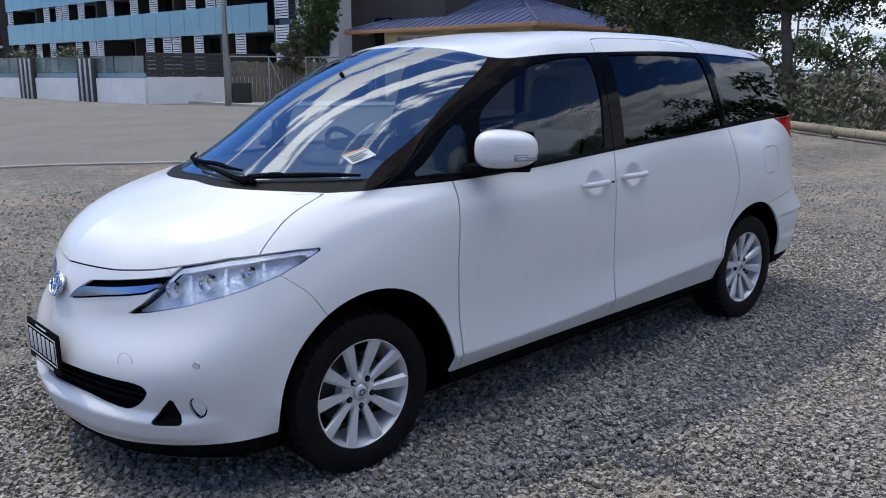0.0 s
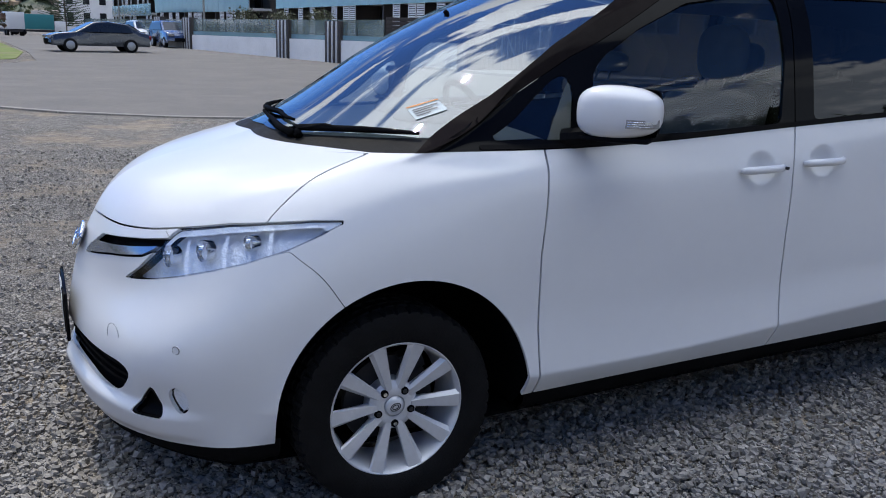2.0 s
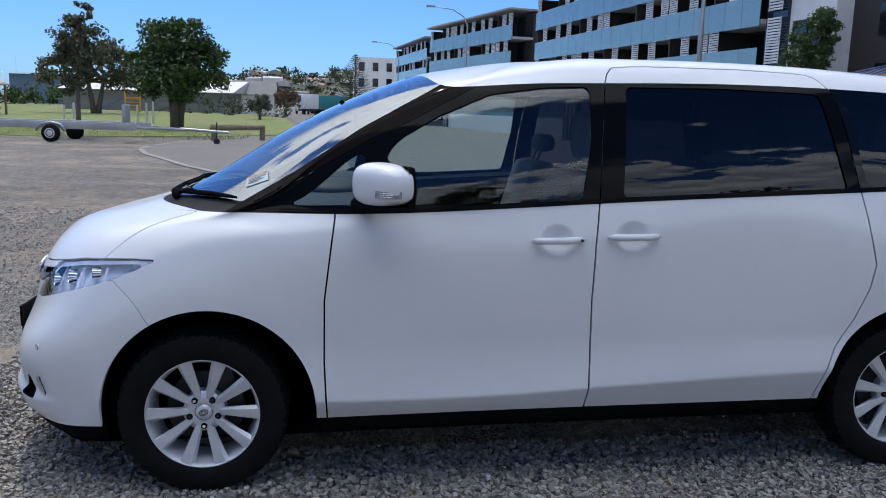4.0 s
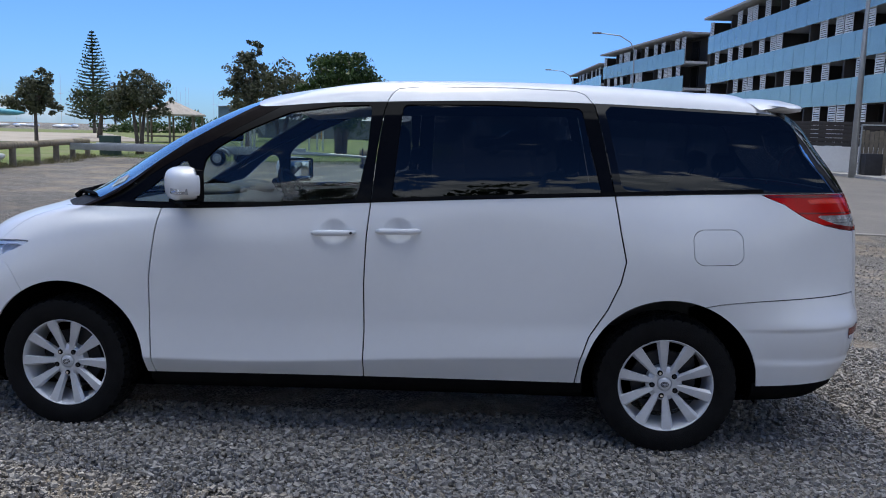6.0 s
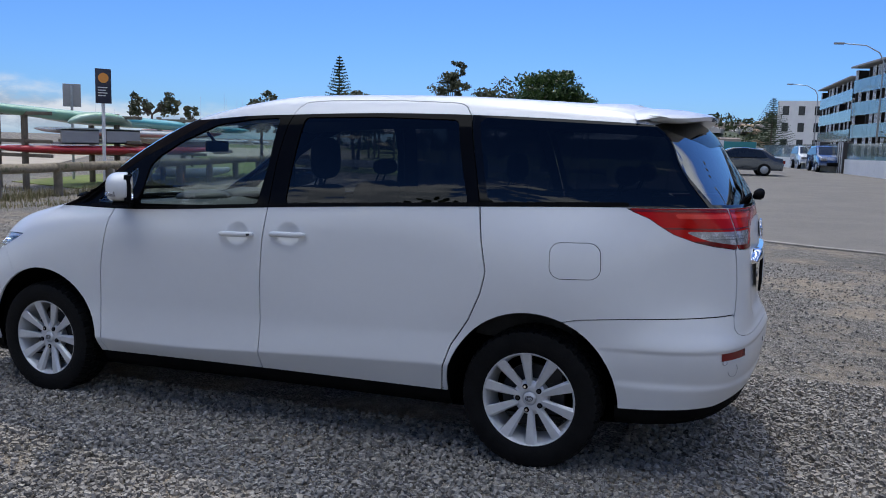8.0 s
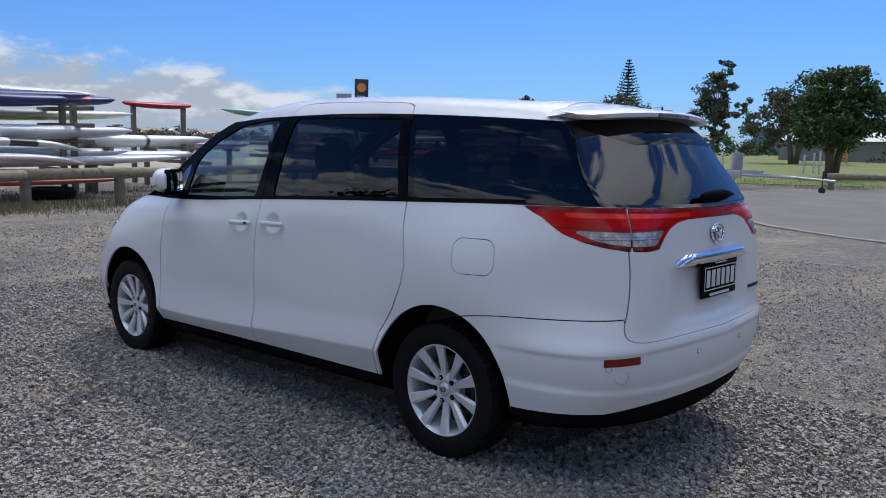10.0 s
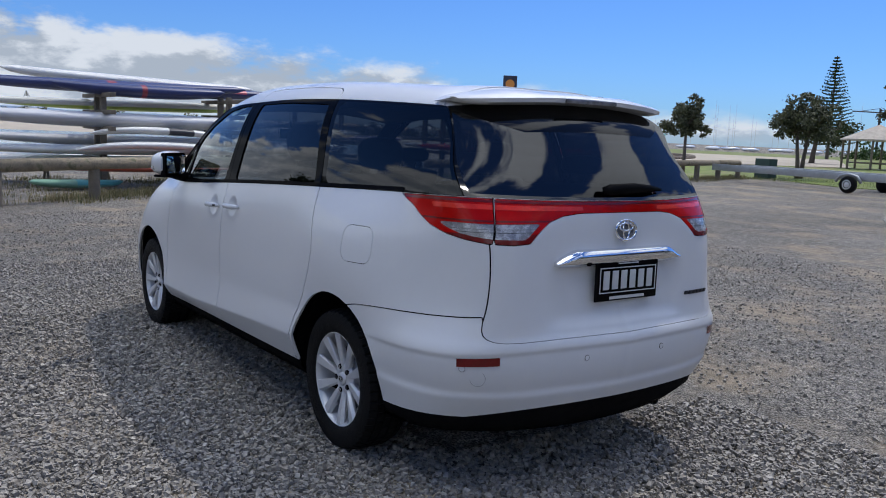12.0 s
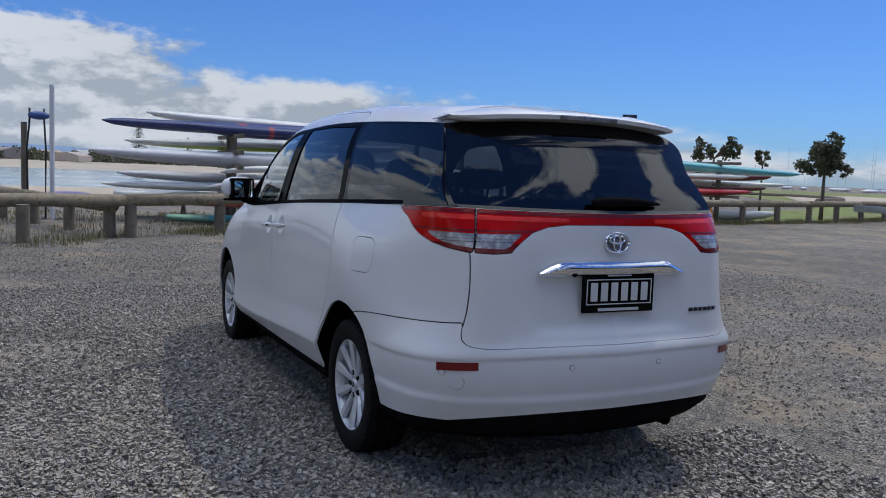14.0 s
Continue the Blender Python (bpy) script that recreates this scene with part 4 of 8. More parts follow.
# -- mirrors --
for k in (-1, 1):
    # the housing lies square to its own axes: x to the rear, y outwards; then it is swung to face the driver
    base = Matrix.Translation((.698, .938 * k, 1.236)) @ Matrix.Diagonal((1, k, 1, 1)) @ Matrix.Rotation(radians(-40), 4, "Z") @ Matrix.Diagonal((1.05, 1.22, 1.07, 1))
    bm = bmesh.new()
    ball(bm, (0, 0, 0), .080, .108, .078, 16, 0.66)
    for v in bm.verts:
        if v.co.x > .022:
            v.co.x = .022 + (v.co.x - .022) * .12
        out = v.co.y / .112
        v.co.z *= 1 - .13 * max(out, 0) + (.05 * max(-out, 0))
        if v.co.z < 0:
            v.co.z *= .93
    bmesh.ops.transform(bm, matrix=base, verts=bm.verts)
    bmesh.ops.recalc_face_normals(bm, faces=bm.faces)
    mir = part("side_mirror", bm, M_PAINT, van, "white door mirror with indicator", sharp=50)
    bm = bmesh.new()
    tube(bm, [(.60, .78 * k, 1.140), (.64, .83 * k, 1.150), (.68, .90 * k, 1.166)], [.036, .034, .026], 10)
    box(bm, -.050, .030, -.095, .085, -.082, -.066, .008, base)
    part("mirror_foot", bm, M_PLASTIC, mir, "black mirror foot")
    bm = bmesh.new()
    box(bm, .024, .032, -.100, .096, -.070, .068, .02, base)
    part("mirror_rim", bm, M_PLASTIC, mir, "black rim behind the glass")
    bm = bmesh.new()
    box(bm, .028, .0345, -.086, .084, -.058, .056, .018, base)
    bmesh.ops.recalc_face_normals(bm, faces=bm.faces)
    part("mirror_glass", bm, M_MIRROR, mir, "mirror glass")
    bm = bmesh.new()
    q = [(-.077, .030), (-.074, .050), (-.066, .070), (-.052, .088), (-.030, .102)]
    rows = [[bm.verts.new((x - .004 * o, y + .004 * o, z)) for o, z in ((1, -.036), (1, -.012), (-3, -.012), (-3, -.036))] for x, y in q]
    for c, d in zip(rows, rows[1:]):
        for i in range(4):
            bm.faces.new((c[i], c[(i + 1) % 4], d[(i + 1) % 4], d[i]))
    bm.faces.new(rows[0])
    bm.faces.new(rows[-1][::-1])
    bmesh.ops.transform(bm, matrix=base, verts=bm.verts)
    bmesh.ops.recalc_face_normals(bm, faces=bm.faces)
    ind = part("indicator", bm, M_SILVERLAMP, mir, "clear indicator lens")
    for z in (-.030, -.024, -.018):
        bm = bmesh.new()
        tube(bm, [base @ Vector((x - .0055, y + .0055, z)) for x, y in q[:4]], .0015, 5)
        part("indicator_rib", bm, M_CHROME, ind, "")

# -- badges, plates, wipers, sensors --
def emblem(at, turn, size, name, label):
    """Three crossing ovals in a ring."""
    bm = bmesh.new()
    for rx, rz, n, r in ((1.0, .70, 40, .10), (.30, .62, 28, .085), (.66, .26, 28, .085)):
        dz = .22 if rx == .66 else 0
        tube(bm, [(0, size * rx * math.cos(q * math.tau / n), size * (rz * math.sin(q * math.tau / n) + dz)) for q in range(n + 1)], size * r, 8)
    ob = part(name, bm, M_CHROME, van, label)
    ob.matrix_basis = pose(*at, *turn)
    return ob


e = emblem((-.838, 0, .772), (0, 24, 0), .062, "front_emblem", "blue-backed chrome oval emblem")
bm = bmesh.new()
ball(bm, (.006, 0, 0), .008, .060, .042, 12)
part("emblem_back", bm, surface("emblem_blue", (.03, .06, .18), .2, grain=.1, coat=1), e, "blue emblem disc")
e = emblem((3.895, 0, 1.100), (0, -6, 0), .060, "rear_emblem", "chrome oval emblem")
bm = bmesh.new()
ball(bm, (-.008, 0, 0), .006, .057, .039, 12)
part("emblem_back", bm, surface("emblem_grey", (.16, .165, .18), .3, .5, grain=.1), e, "grey emblem disc")

M_PLATE = surface("plate_white", (.56, .57, .58), .4, grain=.06)


def number_plate(at, rz, ry, name):
    ob = empty(name)
    ob.parent = van
    ob.matrix_basis = pose(*at, 0, ry, rz)
    tagged(ob, "black number plate with a white border and bars")
    bm = bmesh.new()
    box(bm, -.185, .185, 0, .012, -.086, .080, .006)
    part("plate_frame", bm, M_BLACK, ob, "black plate frame")
    bm = bmesh.new()
    box(bm, -.174, .174, -.003, .004, -.056, .062, .003)
    plate = part("plate", bm, M_BLACK, ob, "black plate")
    bm = bmesh.new()
    for x0, x1, z0, z1 in ((-.168, .168, .0525, .0565), (-.168, .168, -.0505, -.0465), (-.168, -.164, -.0465, .0525), (.164, .168, -.0465, .0525)):
        box(bm, x0, x1, -.0045, -.002, z0, z1)
    part("plate_border", bm, M_PLATE, plate, "thin white border")
    for i in range(6):
        x = -.130 + i * .052
        bm = bmesh.new()
        box(bm, x - .0175, x + .0175, -.0045, -.002, -.036, .042, .001)
        part("bar", bm, M_PLATE, plate, "")
    for x0, x1, z0, z1 in ((-.105, .105, -.078, -.066), (-.06, .06, .0685, .0735)):
        bm = bmesh.new()
        box(bm, x0, x1, -.002, .002, z0, z1)
        part("frame_bar", bm, M_PLATE, ob, "")


number_plate((3.912, .01, .893), 90, 0, "rear_number_plate")
number_plate((-.906, .03, .528), -90, 0, "front_number_plate")

bm = bmesh.new()
rows = []
for i in range(25):
    y = -.37 + .74 * i / 24
    k = min(1.0, (.37 - abs(y)) / .10)
    zc, hh, x = .990 - .020 * (1 - k), .010 + .026 * k ** .7, 3.915 - .10 * y * y - .018 * (1 - k)
    rows.append([bm.verts.new(p) for p in ((x - .06, y, zc + hh), (x - .020, y, zc + hh), (x - .004, y, zc + hh * .86), (x + .005, y, zc + hh * .5), (x + .008, y, zc + hh * .1), (x + .004, y, zc - hh * .35), (x - .008, y, zc - hh * .75), (x - .024, y, zc - hh), (x - .06, y, zc - hh))])
for c, d in zip(rows, rows[1:]):
    for q in range(8):
        bm.faces.new((c[q], d[q], d[q + 1], c[q + 1]))
bm.faces.new(rows[0])
bm.faces.new(rows[-1][::-1])
bmesh.ops.recalc_face_normals(bm, faces=bm.faces)
part("tailgate_handle", bm, M_CHROME, van, "chrome bar over the number plate")
bm = bmesh.new()
ball(bm, (3.905, -.215, .970), .012, .014, .010, 10)
part("reversing_camera", bm, M_PLASTIC, van, "tiny black reversing camera")
badge = bmesh.new()
for i in range(6):
    y0 = .425 + i * .0295
    box(badge, -.004, .004, y0, y0 + .019, .792, .808, .001)
for v in badge.verts:
    v.co.x += 3.883 - .75 * (v.co.y - .43) ** 2
    v.co.y += .25 * (v.co.z - .80)
bm = badge
part("model_badge", bm, M_STEEL, van, "small dark chrome lettering blocks")

for k in (-1, 1):
    bm = bmesh.new()
    for i in range(7):
        w = i / 6
        c = body_point(np.array([4.845 + .16 * w]), np.array([.240]))[0, 0]
        ring = [bm.verts.new((c[0] + d, c[1] * -k if k > 0 else c[1], c[2] + h)) for d, h in ((-.01, .017), (.004, .016), (.005, -.016), (-.01, -.017))]
        if i:
            for q in range(3):
                bm.faces.new((last[q], last[q + 1], ring[q + 1], ring[q]))
        last = ring
    bmesh.ops.recalc_face_normals(bm, faces=bm.faces)
    part("reflector_strip", bm, M_DEEPRED, van, "red bumper reflector")
for u, v, name in ((5.35, .215, "parking_sensor"), (4.87, .21, "parking_sensor"), (.755, .325, "parking_sensor")):
    for k in (-1, 1):
        c = body_point(np.array([u]), np.array([v]))[0, 0]
        nx = np.array((1 if u > 3 else -1, 0.0, 0.0)) if abs(c[1]) < .5 else np.array((.75 if u > 3 else -.75, -.66, 0))
        c = Vector((c[0], c[1] * (1 if k < 0 else -1), c[2]))
        d = Vector((nx[0], nx[1] * (1 if k < 0 else -1), 0)).normalized()
        bm = bmesh.new()
        rod(bm, c - d * .006, c + d * .0022, .0125, .0115, 20)
        s1 = part(name, bm, M_PAINT, van, "small round parking sensor")
        bm = bmesh.new()
        q = d.to_track_quat("Z", "Y")
        tube(bm, [c + d * .0015 + q @ Vector((.0118 * math.cos(j * math.tau / 16), .0118 * math.sin(j * math.tau / 16), 0)) for j in range(17)], .0012, 5)
        part("sensor_ring", bm, M_STEEL, s1, "")
for u, v, r in ((.48, .315, .036), (4.93, .165, .030)):
    c = body_point(np.array([u]), np.array([v]))[0, 0]
    d = Vector((-.93, -.36, .05)) if u < 2 else Vector((.8, -.6, 0))
    q = d.to_track_quat("Z", "Y")
    bm = bmesh.new()
    tube(bm, [Vector(c) + q @ Vector((r * math.cos(j * math.tau / 28), r * math.sin(j * math.tau / 28), 0.0005)) for j in range(29)], .0014, 5)
    part("tow_cover_line", bm, surface("shut_line", (.35, .36, .38), .6) if u < 2 else bpy.data.materials["shut_line"], van, "round towing eye cover line")


def on_body(u, v, lift):
    a = body_point(np.array([u - .01, u, u + .01]), np.array([v - .01, v, v + .01]))
    n = np.cross(a[2, 1] - a[0, 1], a[1, 2] - a[1, 0])
    n /= np.linalg.norm(n)
    if n[2] < 0 and v > .9:
        n = -n
    return Vector(a[1, 1] + n * lift)


def flipped(v, k):
    return Vector((v.x, v.y * k, v.z))


def on_screen(u, v, lift):
    p = on_body(max(abs(u), .012), v, lift)
    return Vector((p.x, p.y if u > 0 else -p.y, p.z))


for blade, arm in (((-.52, .27, .982), ((.37, .946, .008), (.30, .952, .018), (.10, .968, .020), (-.16, .980, .018))), ((.33, .69, .957), ((.40, .942, .008), (.36, .955, .018), (.44, .966, .020), (.50, .960, .016)))):
    bm = bmesh.new()
    u0, u1, v0 = blade
    tube(bm, [on_screen(u0 + (u1 - u0) * i / 10, v0 + .008 * math.sin(math.pi * i / 10), .014) for i in range(11)], [.005, .008, .010, .011, .011, .011, .011, .010, .009, .007, .005], 7)
    wip = part("wiper", bm, M_PLASTIC, van, "black windscreen wiper")
    bm = bmesh.new()
    tube(bm, [on_screen(*p) for p in arm], [.016, .012, .009, .006], 8)
    part("wiper_arm", bm, M_PLASTIC, wip, "")
bm = bmesh.new()
tube(bm, [(3.862, -.115, 1.262), (3.880, -.09, 1.268), (3.882, .05, 1.275), (3.868, .16, 1.272), (3.850, .25, 1.266)], [.016, .024, .022, .015, .006], 10)
part("rear_wiper", bm, M_PLASTIC, van, "black rear wiper")
bm = bmesh.new()
q = [on_body(u, v, .003) for u, v in ((.545, 1.045), (.60, 1.075), (.655, 1.045), (.605, 1.01))]
bm.faces.new([bm.verts.new(p) for p in q])
lab = part("windscreen_label", bm, M_PAPER, van, "white service label on the windscreen", flat=True)
bm = bmesh.new()
mid1, mid2 = q[0].lerp(q[3], .09), q[1].lerp(q[2], .09)
bm.faces.new([bm.verts.new(p + Vector((-.001, -.0005, .002))) for p in (q[0], q[1], mid2, mid1)])
part("label_band", bm, M_ORANGE, lab, "orange band", flat=True)
for k, w in ((.30, .8), (.46, .6), (.62, .7), (.78, .45)):
    bm = bmesh.new()
    e0, e1 = q[0].lerp(q[3], k), q[1].lerp(q[2], k)
    f0, f1 = q[0].lerp(q[3], k + .07), q[1].lerp(q[2], k + .07)
    bm.faces.new([bm.verts.new(p + Vector((-.001, -.0005, .002))) for p in (e0.lerp(e1, .1), e0.lerp(e1, .1 + w), f0.lerp(f1, .1 + w), f0.lerp(f1, .1))])
    part("bar", bm, M_STEEL, lab, "", flat=True)

# -- cabin --
bm = bmesh.new()
prof = [(.02, 1.03), (.10, 1.10), (.36, 1.13), (.62, 1.135), (.74, 1.09), (.78, .98), (.72, .75), (.70, .45)]
rows = [[bm.verts.new((x + .10 * (1 - (y / .72) ** 2) * (1 if i > 2 else .3) - .06, y, z)) for i, (x, z) in enumerate(prof)] for y in np.linspace(-.70, .70, 15)]
for a, b in zip(rows, rows[1:]):
    for i in range(len(prof) - 1):
        bm.faces.new((a[i], b[i], b[i + 1], a[i + 1]))
dash = part("dashboard", bm, M_DASH, van, "charcoal dashboard", sharp=70)
bm = bmesh.new()
ball(bm, (.56, .38, 1.135), .15, .21, .055, 12)
ball(bm, (.50, 0, 1.140), .16, .20, .045, 12)
part("instrument_hood", bm, M_DASH, dash, "")
bm = bmesh.new()
c, tilt = Vector((.86, .38, 1.09)), Matrix.Rotation(radians(-28), 3, "Y")
tube(bm, [c + tilt @ Vector((0, .185 * math.cos(q * math.tau / 40), .185 * math.sin(q * math.tau / 40))) for q in range(41)], .0155, 9)
for a in (0.15, math.pi - .15, -math.pi / 2):
    tube(bm, [c + tilt @ Vector((-.03, 0, 0)), c + tilt @ Vector((0, .18 * math.cos(a), .18 * math.sin(a)))], [.026, .013], 7)
ball(bm, c + tilt @ Vector((-.03, 0, 0)), .04, .075, .07, 10)
rod(bm, c + tilt @ Vector((-.03, 0, 0)), c + tilt @ Vector((-.32, 0, .0)), .035)
part("steering_wheel", bm, M_PLASTIC, van, "black steering wheel")
bm = bmesh.new()
box(bm, .60, .625, -.11, .11, 1.43, 1.50, .02)
rod(bm, (.60, 0, 1.49), (.54, 0, 1.55), .010)
part("rear_view_mirror", bm, M_PLASTIC, van, "black rear view mirror")
bm = bmesh.new()
box(bm, .50, 2.45, -.78, .78, .36, .42, .02)
part("cabin_floor", bm, M_LINER, van, "dark cabin floor")


def seat(x, y, w, name, label, rest=(.932, .048)):
    ob = empty(name)
    ob.parent = van
    ob.matrix_basis = pose(x, y, .42)
    tagged(ob, label)
    bm = bmesh.new()
    box(bm, -.48, .05, -w, w, .12, .33, .06)
    part("seat_cushion", bm, M_SEAT, ob)
    bm = bmesh.new()
    box(bm, -.07, .08, -w, w, .22, .84, .055)
    for v in bm.verts:
        v.co.x += (v.co.z - .22) * .29
        v.co.y *= 1 - .16 * max(0, v.co.z - .5) / .34
    part("backrest", bm, M_SEAT, ob)
    n = 2 if w > .4 else 1
    for i in range(n):
        yy = 0 if n == 1 else (-.33 + .66 * i)
        bm = bmesh.new()
        ball(bm, (.225, yy, rest[0]), .048, .13, rest[1], 10, .7)
        for d in (-.05, .05):
            rod(bm, (.165, yy + d, .80), (.22, yy + d, .93), .006)
        part("head_restraint", bm, M_SEAT, ob)


for y in (-.38, .38):
    seat(1.40, y, .25, "front_seat", "grey cloth front seat", (.99, .115) if y < 0 else (.932, .048))
    seat(2.28, y, .27, "middle_seat", "grey cloth middle seat", (.95, .085))
seat(3.05, 0, .60, "rear_bench", "grey cloth rear bench")


# ---- ground ----
rng = np.random.default_rng(7)


def fast_mesh(name, verts, faces, mat, flat=True):
    """A mesh straight from arrays; all faces have the same number of corners."""
    me = bpy.data.meshes.new(name)
    verts, faces = np.asarray(verts, np.float32), np.asarray(faces, np.int32)
    k = faces.shape[1]
    me.vertices.add(len(verts))
    me.vertices.foreach_set("co", verts.ravel())
    me.loops.add(faces.size)
    me.loops.foreach_set("vertex_index", faces.ravel())
    me.polygons.add(len(faces))
    me.polygons.foreach_set("loop_start", np.arange(0, faces.size, k, dtype=np.int32))
    me.polygons.foreach_set("use_smooth", np.full(len(faces), not flat))
    me.update(calc_edges=True)
    me.materials.append(mat)
    return me


def isle(name, cols, rough=0.85, spread=0.5, bump=0.0):
    """A material whose pieces each take one of the colours."""
    m = bpy.data.materials.new(name)
    m.use_nodes = True
    t = m.node_tree
    p = t.nodes["Principled BSDF"]
    r = t.nodes.new("ShaderNodeNewGeometry").outputs["Random Per Island"]
    rp = t.nodes.new("ShaderNodeValToRGB")
    el = rp.color_ramp.elements
    while len(el) < len(cols):
        el.new(0.5)
    for i, c in enumerate(cols):
        el[i].position, el[i].color = i / max(len(cols) - 1, 1), (*c, 1)
    t.links.new(r, rp.inputs[0])
    n = wire(t, "ShaderNodeTexNoise", t.nodes.new("ShaderNodeTexCoord").outputs["Object"], None, 38.0, 4.0, 0.6)
    c = mixed(t, 1.0, rp.outputs[0], ramp(t, n.outputs[0], 0.3, 0.7, 1 - spread * .4, 1 + spread * .4), "MULTIPLY")
    t.links.new(c, p.inputs["Base Color"])
    p.inputs["Roughness"].default_value = rough
    p.inputs["Specular IOR Level"].default_value = 0.3
    return m


def gravel():
    m = bpy.data.materials.new("gravel")
    m.use_nodes = True
    t = m.node_tree
    p = t.nodes["Principled BSDF"]
    at = t.nodes.new("ShaderNodeTexCoord").outputs["Object"]
    stone = wire(t, "ShaderNodeTexVoronoi", at, None, 80.0)
    big = wire(t, "ShaderNodeTexVoronoi", at, None, 34.0)
    tint = wire(t, "ShaderNodeSeparateColor", stone.outputs["Color"]).outputs[0]
    c = mixed(t, tint, (0.13, 0.122, 0.112, 1), (0.37, 0.340, 0.300, 1))
    tint2 = wire(t, "ShaderNodeSeparateColor", big.outputs["Color"]).outputs[1]
    c = mixed(t, ramp(t, tint2, 0.78, 0.95), c, (0.41, 0.375, 0.32, 1))
    # Dark brown at the cell borders paints in the shade between stones.
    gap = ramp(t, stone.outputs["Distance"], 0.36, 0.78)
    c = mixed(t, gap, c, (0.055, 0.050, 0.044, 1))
    dirt = wire(t, "ShaderNodeTexNoise", at, None, 0.75, 8.0, 0.66)
    c = mixed(t, ramp(t, dirt.outputs[0], 0.46, 0.66, 0, 0.80), c, (0.31, 0.252, 0.182, 1))
    tracks = wire(t, "ShaderNodeTexNoise", at, None, 0.16, 4.0, 0.55)
    c = mixed(t, 1.0, c, ramp(t, tracks.outputs[0], 0.35, 0.65, 0.82, 1.14), "MULTIPLY")
    speck = wire(t, "ShaderNodeTexNoise", at, None, 9.0, 6.0, 0.7)
    c = mixed(t, 1.0, c, ramp(t, speck.outputs[0], 0.32, 0.68, 0.74, 1.24), "MULTIPLY")
    t.links.new(c, p.inputs["Base Color"])
    p.inputs["Roughness"].default_value = 0.92
    p.inputs["Specular IOR Level"].default_value = 0.25
    b = t.nodes.new("ShaderNodeBump")
    b.inputs["Strength"].default_value, b.inputs["Distance"].default_value = 0.9, 0.013
    hgt = calc(t, "ADD", calc(t, "MULTIPLY", stone.outputs["Distance"], -1.0), calc(t, "MULTIPLY", big.outputs["Distance"], -0.7))
    t.links.new(hgt, b.inputs["Height"])
    t.links.new(b.outputs[0], p.inputs["Normal"])
    return m


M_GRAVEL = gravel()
M_ASPHALT = surface("asphalt", (0.155, 0.142, 0.126), 0.9, grain=0.18, size=0.6, bump=0.5, bsize=180, wear=((0.20, 0.182, 0.158), 0.55, 0.75, 0.35))
M_CONCRETE = surface("concrete", (0.36, 0.345, 0.32), 0.85, grain=0.15, size=2.5, bump=0.3, bsize=90, wear=((0.22, 0.21, 0.19), 0.58, 0.75, 1.2))
M_GRASS = surface("grass", (0.15, 0.19, 0.04), 0.95, grain=0.35, size=1.4, bump=0.8, bsize=50, wear=((0.19, 0.185, 0.075), 0.45, 0.62, 0.35))
M_SAND = surface("sand", (0.42, 0.36, 0.28), 0.95, grain=0.15, size=0.3, bump=0.4, bsize=20, wear=((0.27, 0.23, 0.18), 0.5, 0.7, 0.06))
M_WATER = surface("shallow_water", (0.16, 0.27, 0.33), 0.12, grain=0.12, size=0.1, bump=0.12, bsize=3)
M_LOG = surface("weathered_log", (0.26, 0.215, 0.15), 0.9, grain=0.45, size=5, bump=0.8, bsize=40, wear=((0.13, 0.125, 0.07), 0.52, 0.66, 5))
M_POST = surface("grey_timber", (0.17, 0.145, 0.11), 0.9, grain=0.3, size=6, bump=0.4, bsize=50)
M_BARK = surface("bark", (0.13, 0.105, 0.085), 0.95, grain=0.3, size=7, bump=0.8, bsize=30)
M_WHITEWALL = surface("white_render", (0.78, 0.775, 0.765), 0.8, grain=0.06, size=1.0, bump=0.15, bsize=60, wear=((0.64, 0.63, 0.60), 0.6, 0.8, 0.8))
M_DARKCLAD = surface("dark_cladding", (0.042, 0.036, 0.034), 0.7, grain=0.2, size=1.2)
M_GREYCLAD = surface("grey_cladding", (0.30, 0.30, 0.31), 0.7, grain=0.1, size=1.0)
M_SLAB = surface("balcony_slab", (0.50, 0.51, 0.52), 0.7, grain=0.06)
M_LOUVRE = surface("white_louvre", (0.66, 0.67, 0.68), 0.55, grain=0.06)
# Near-black colour paints the shade inside the balcony rooms.
M_ROOM_SHADE = surface("room_shade", (0.035, 0.034, 0.036), 0.8, grain=0.4, size=0.7)
M_PANE = surface("window_pane", (0.014, 0.017, 0.021), 0.08, grain=0.2, size=0.6, coat=0.15)
M_BALUSTER = surface("blue_glass", (0.24, 0.40, 0.47), 0.10, grain=0.08, size=0.8, coat=1.0)
M_GREENGLASS = surface("green_glass", (0.20, 0.27, 0.26), 0.10, grain=0.08, size=0.8, coat=1.0)
for pane, clear in ((M_BALUSTER, 0.72), (M_GREENGLASS, 0.55)):
    pane.node_tree.nodes["Principled BSDF"].inputs["Alpha"].default_value = clear
M_GALV = surface("galvanised_steel", (0.38, 0.40, 0.42), 0.45, 0.6, grain=0.15, size=3)

ring = np.concatenate([np.arange(0, 14, 0.5), np.arange(14, 60, 3), np.array([60, 80, 110, 160, 240, 400, 700, 1200, 2500.])])
ang = np.linspace(0, math.tau, 97)[:-1]
gx, gy = 1.5 + ring[:, None] * np.cos(ang), -1.0 + ring[:, None] * np.sin(ang)
gv = np.stack([gx, gy, land(gx, gy)], -1)
gv[..., 2] += np.where(ring[:, None] < 14, 0.008 * np.sin(gx * 2.1) * np.sin(gy * 1.7 + gx), 0)
kk = (np.arange(len(ring) - 1)[:, None] * 96 + np.arange(96)[None])
k2 = (np.arange(len(ring) - 1)[:, None] * 96 + (np.arange(96)[None] + 1) % 96)
gf = np.stack([kk, kk + 96, k2 + 96, k2], -1).reshape(-1, 4)
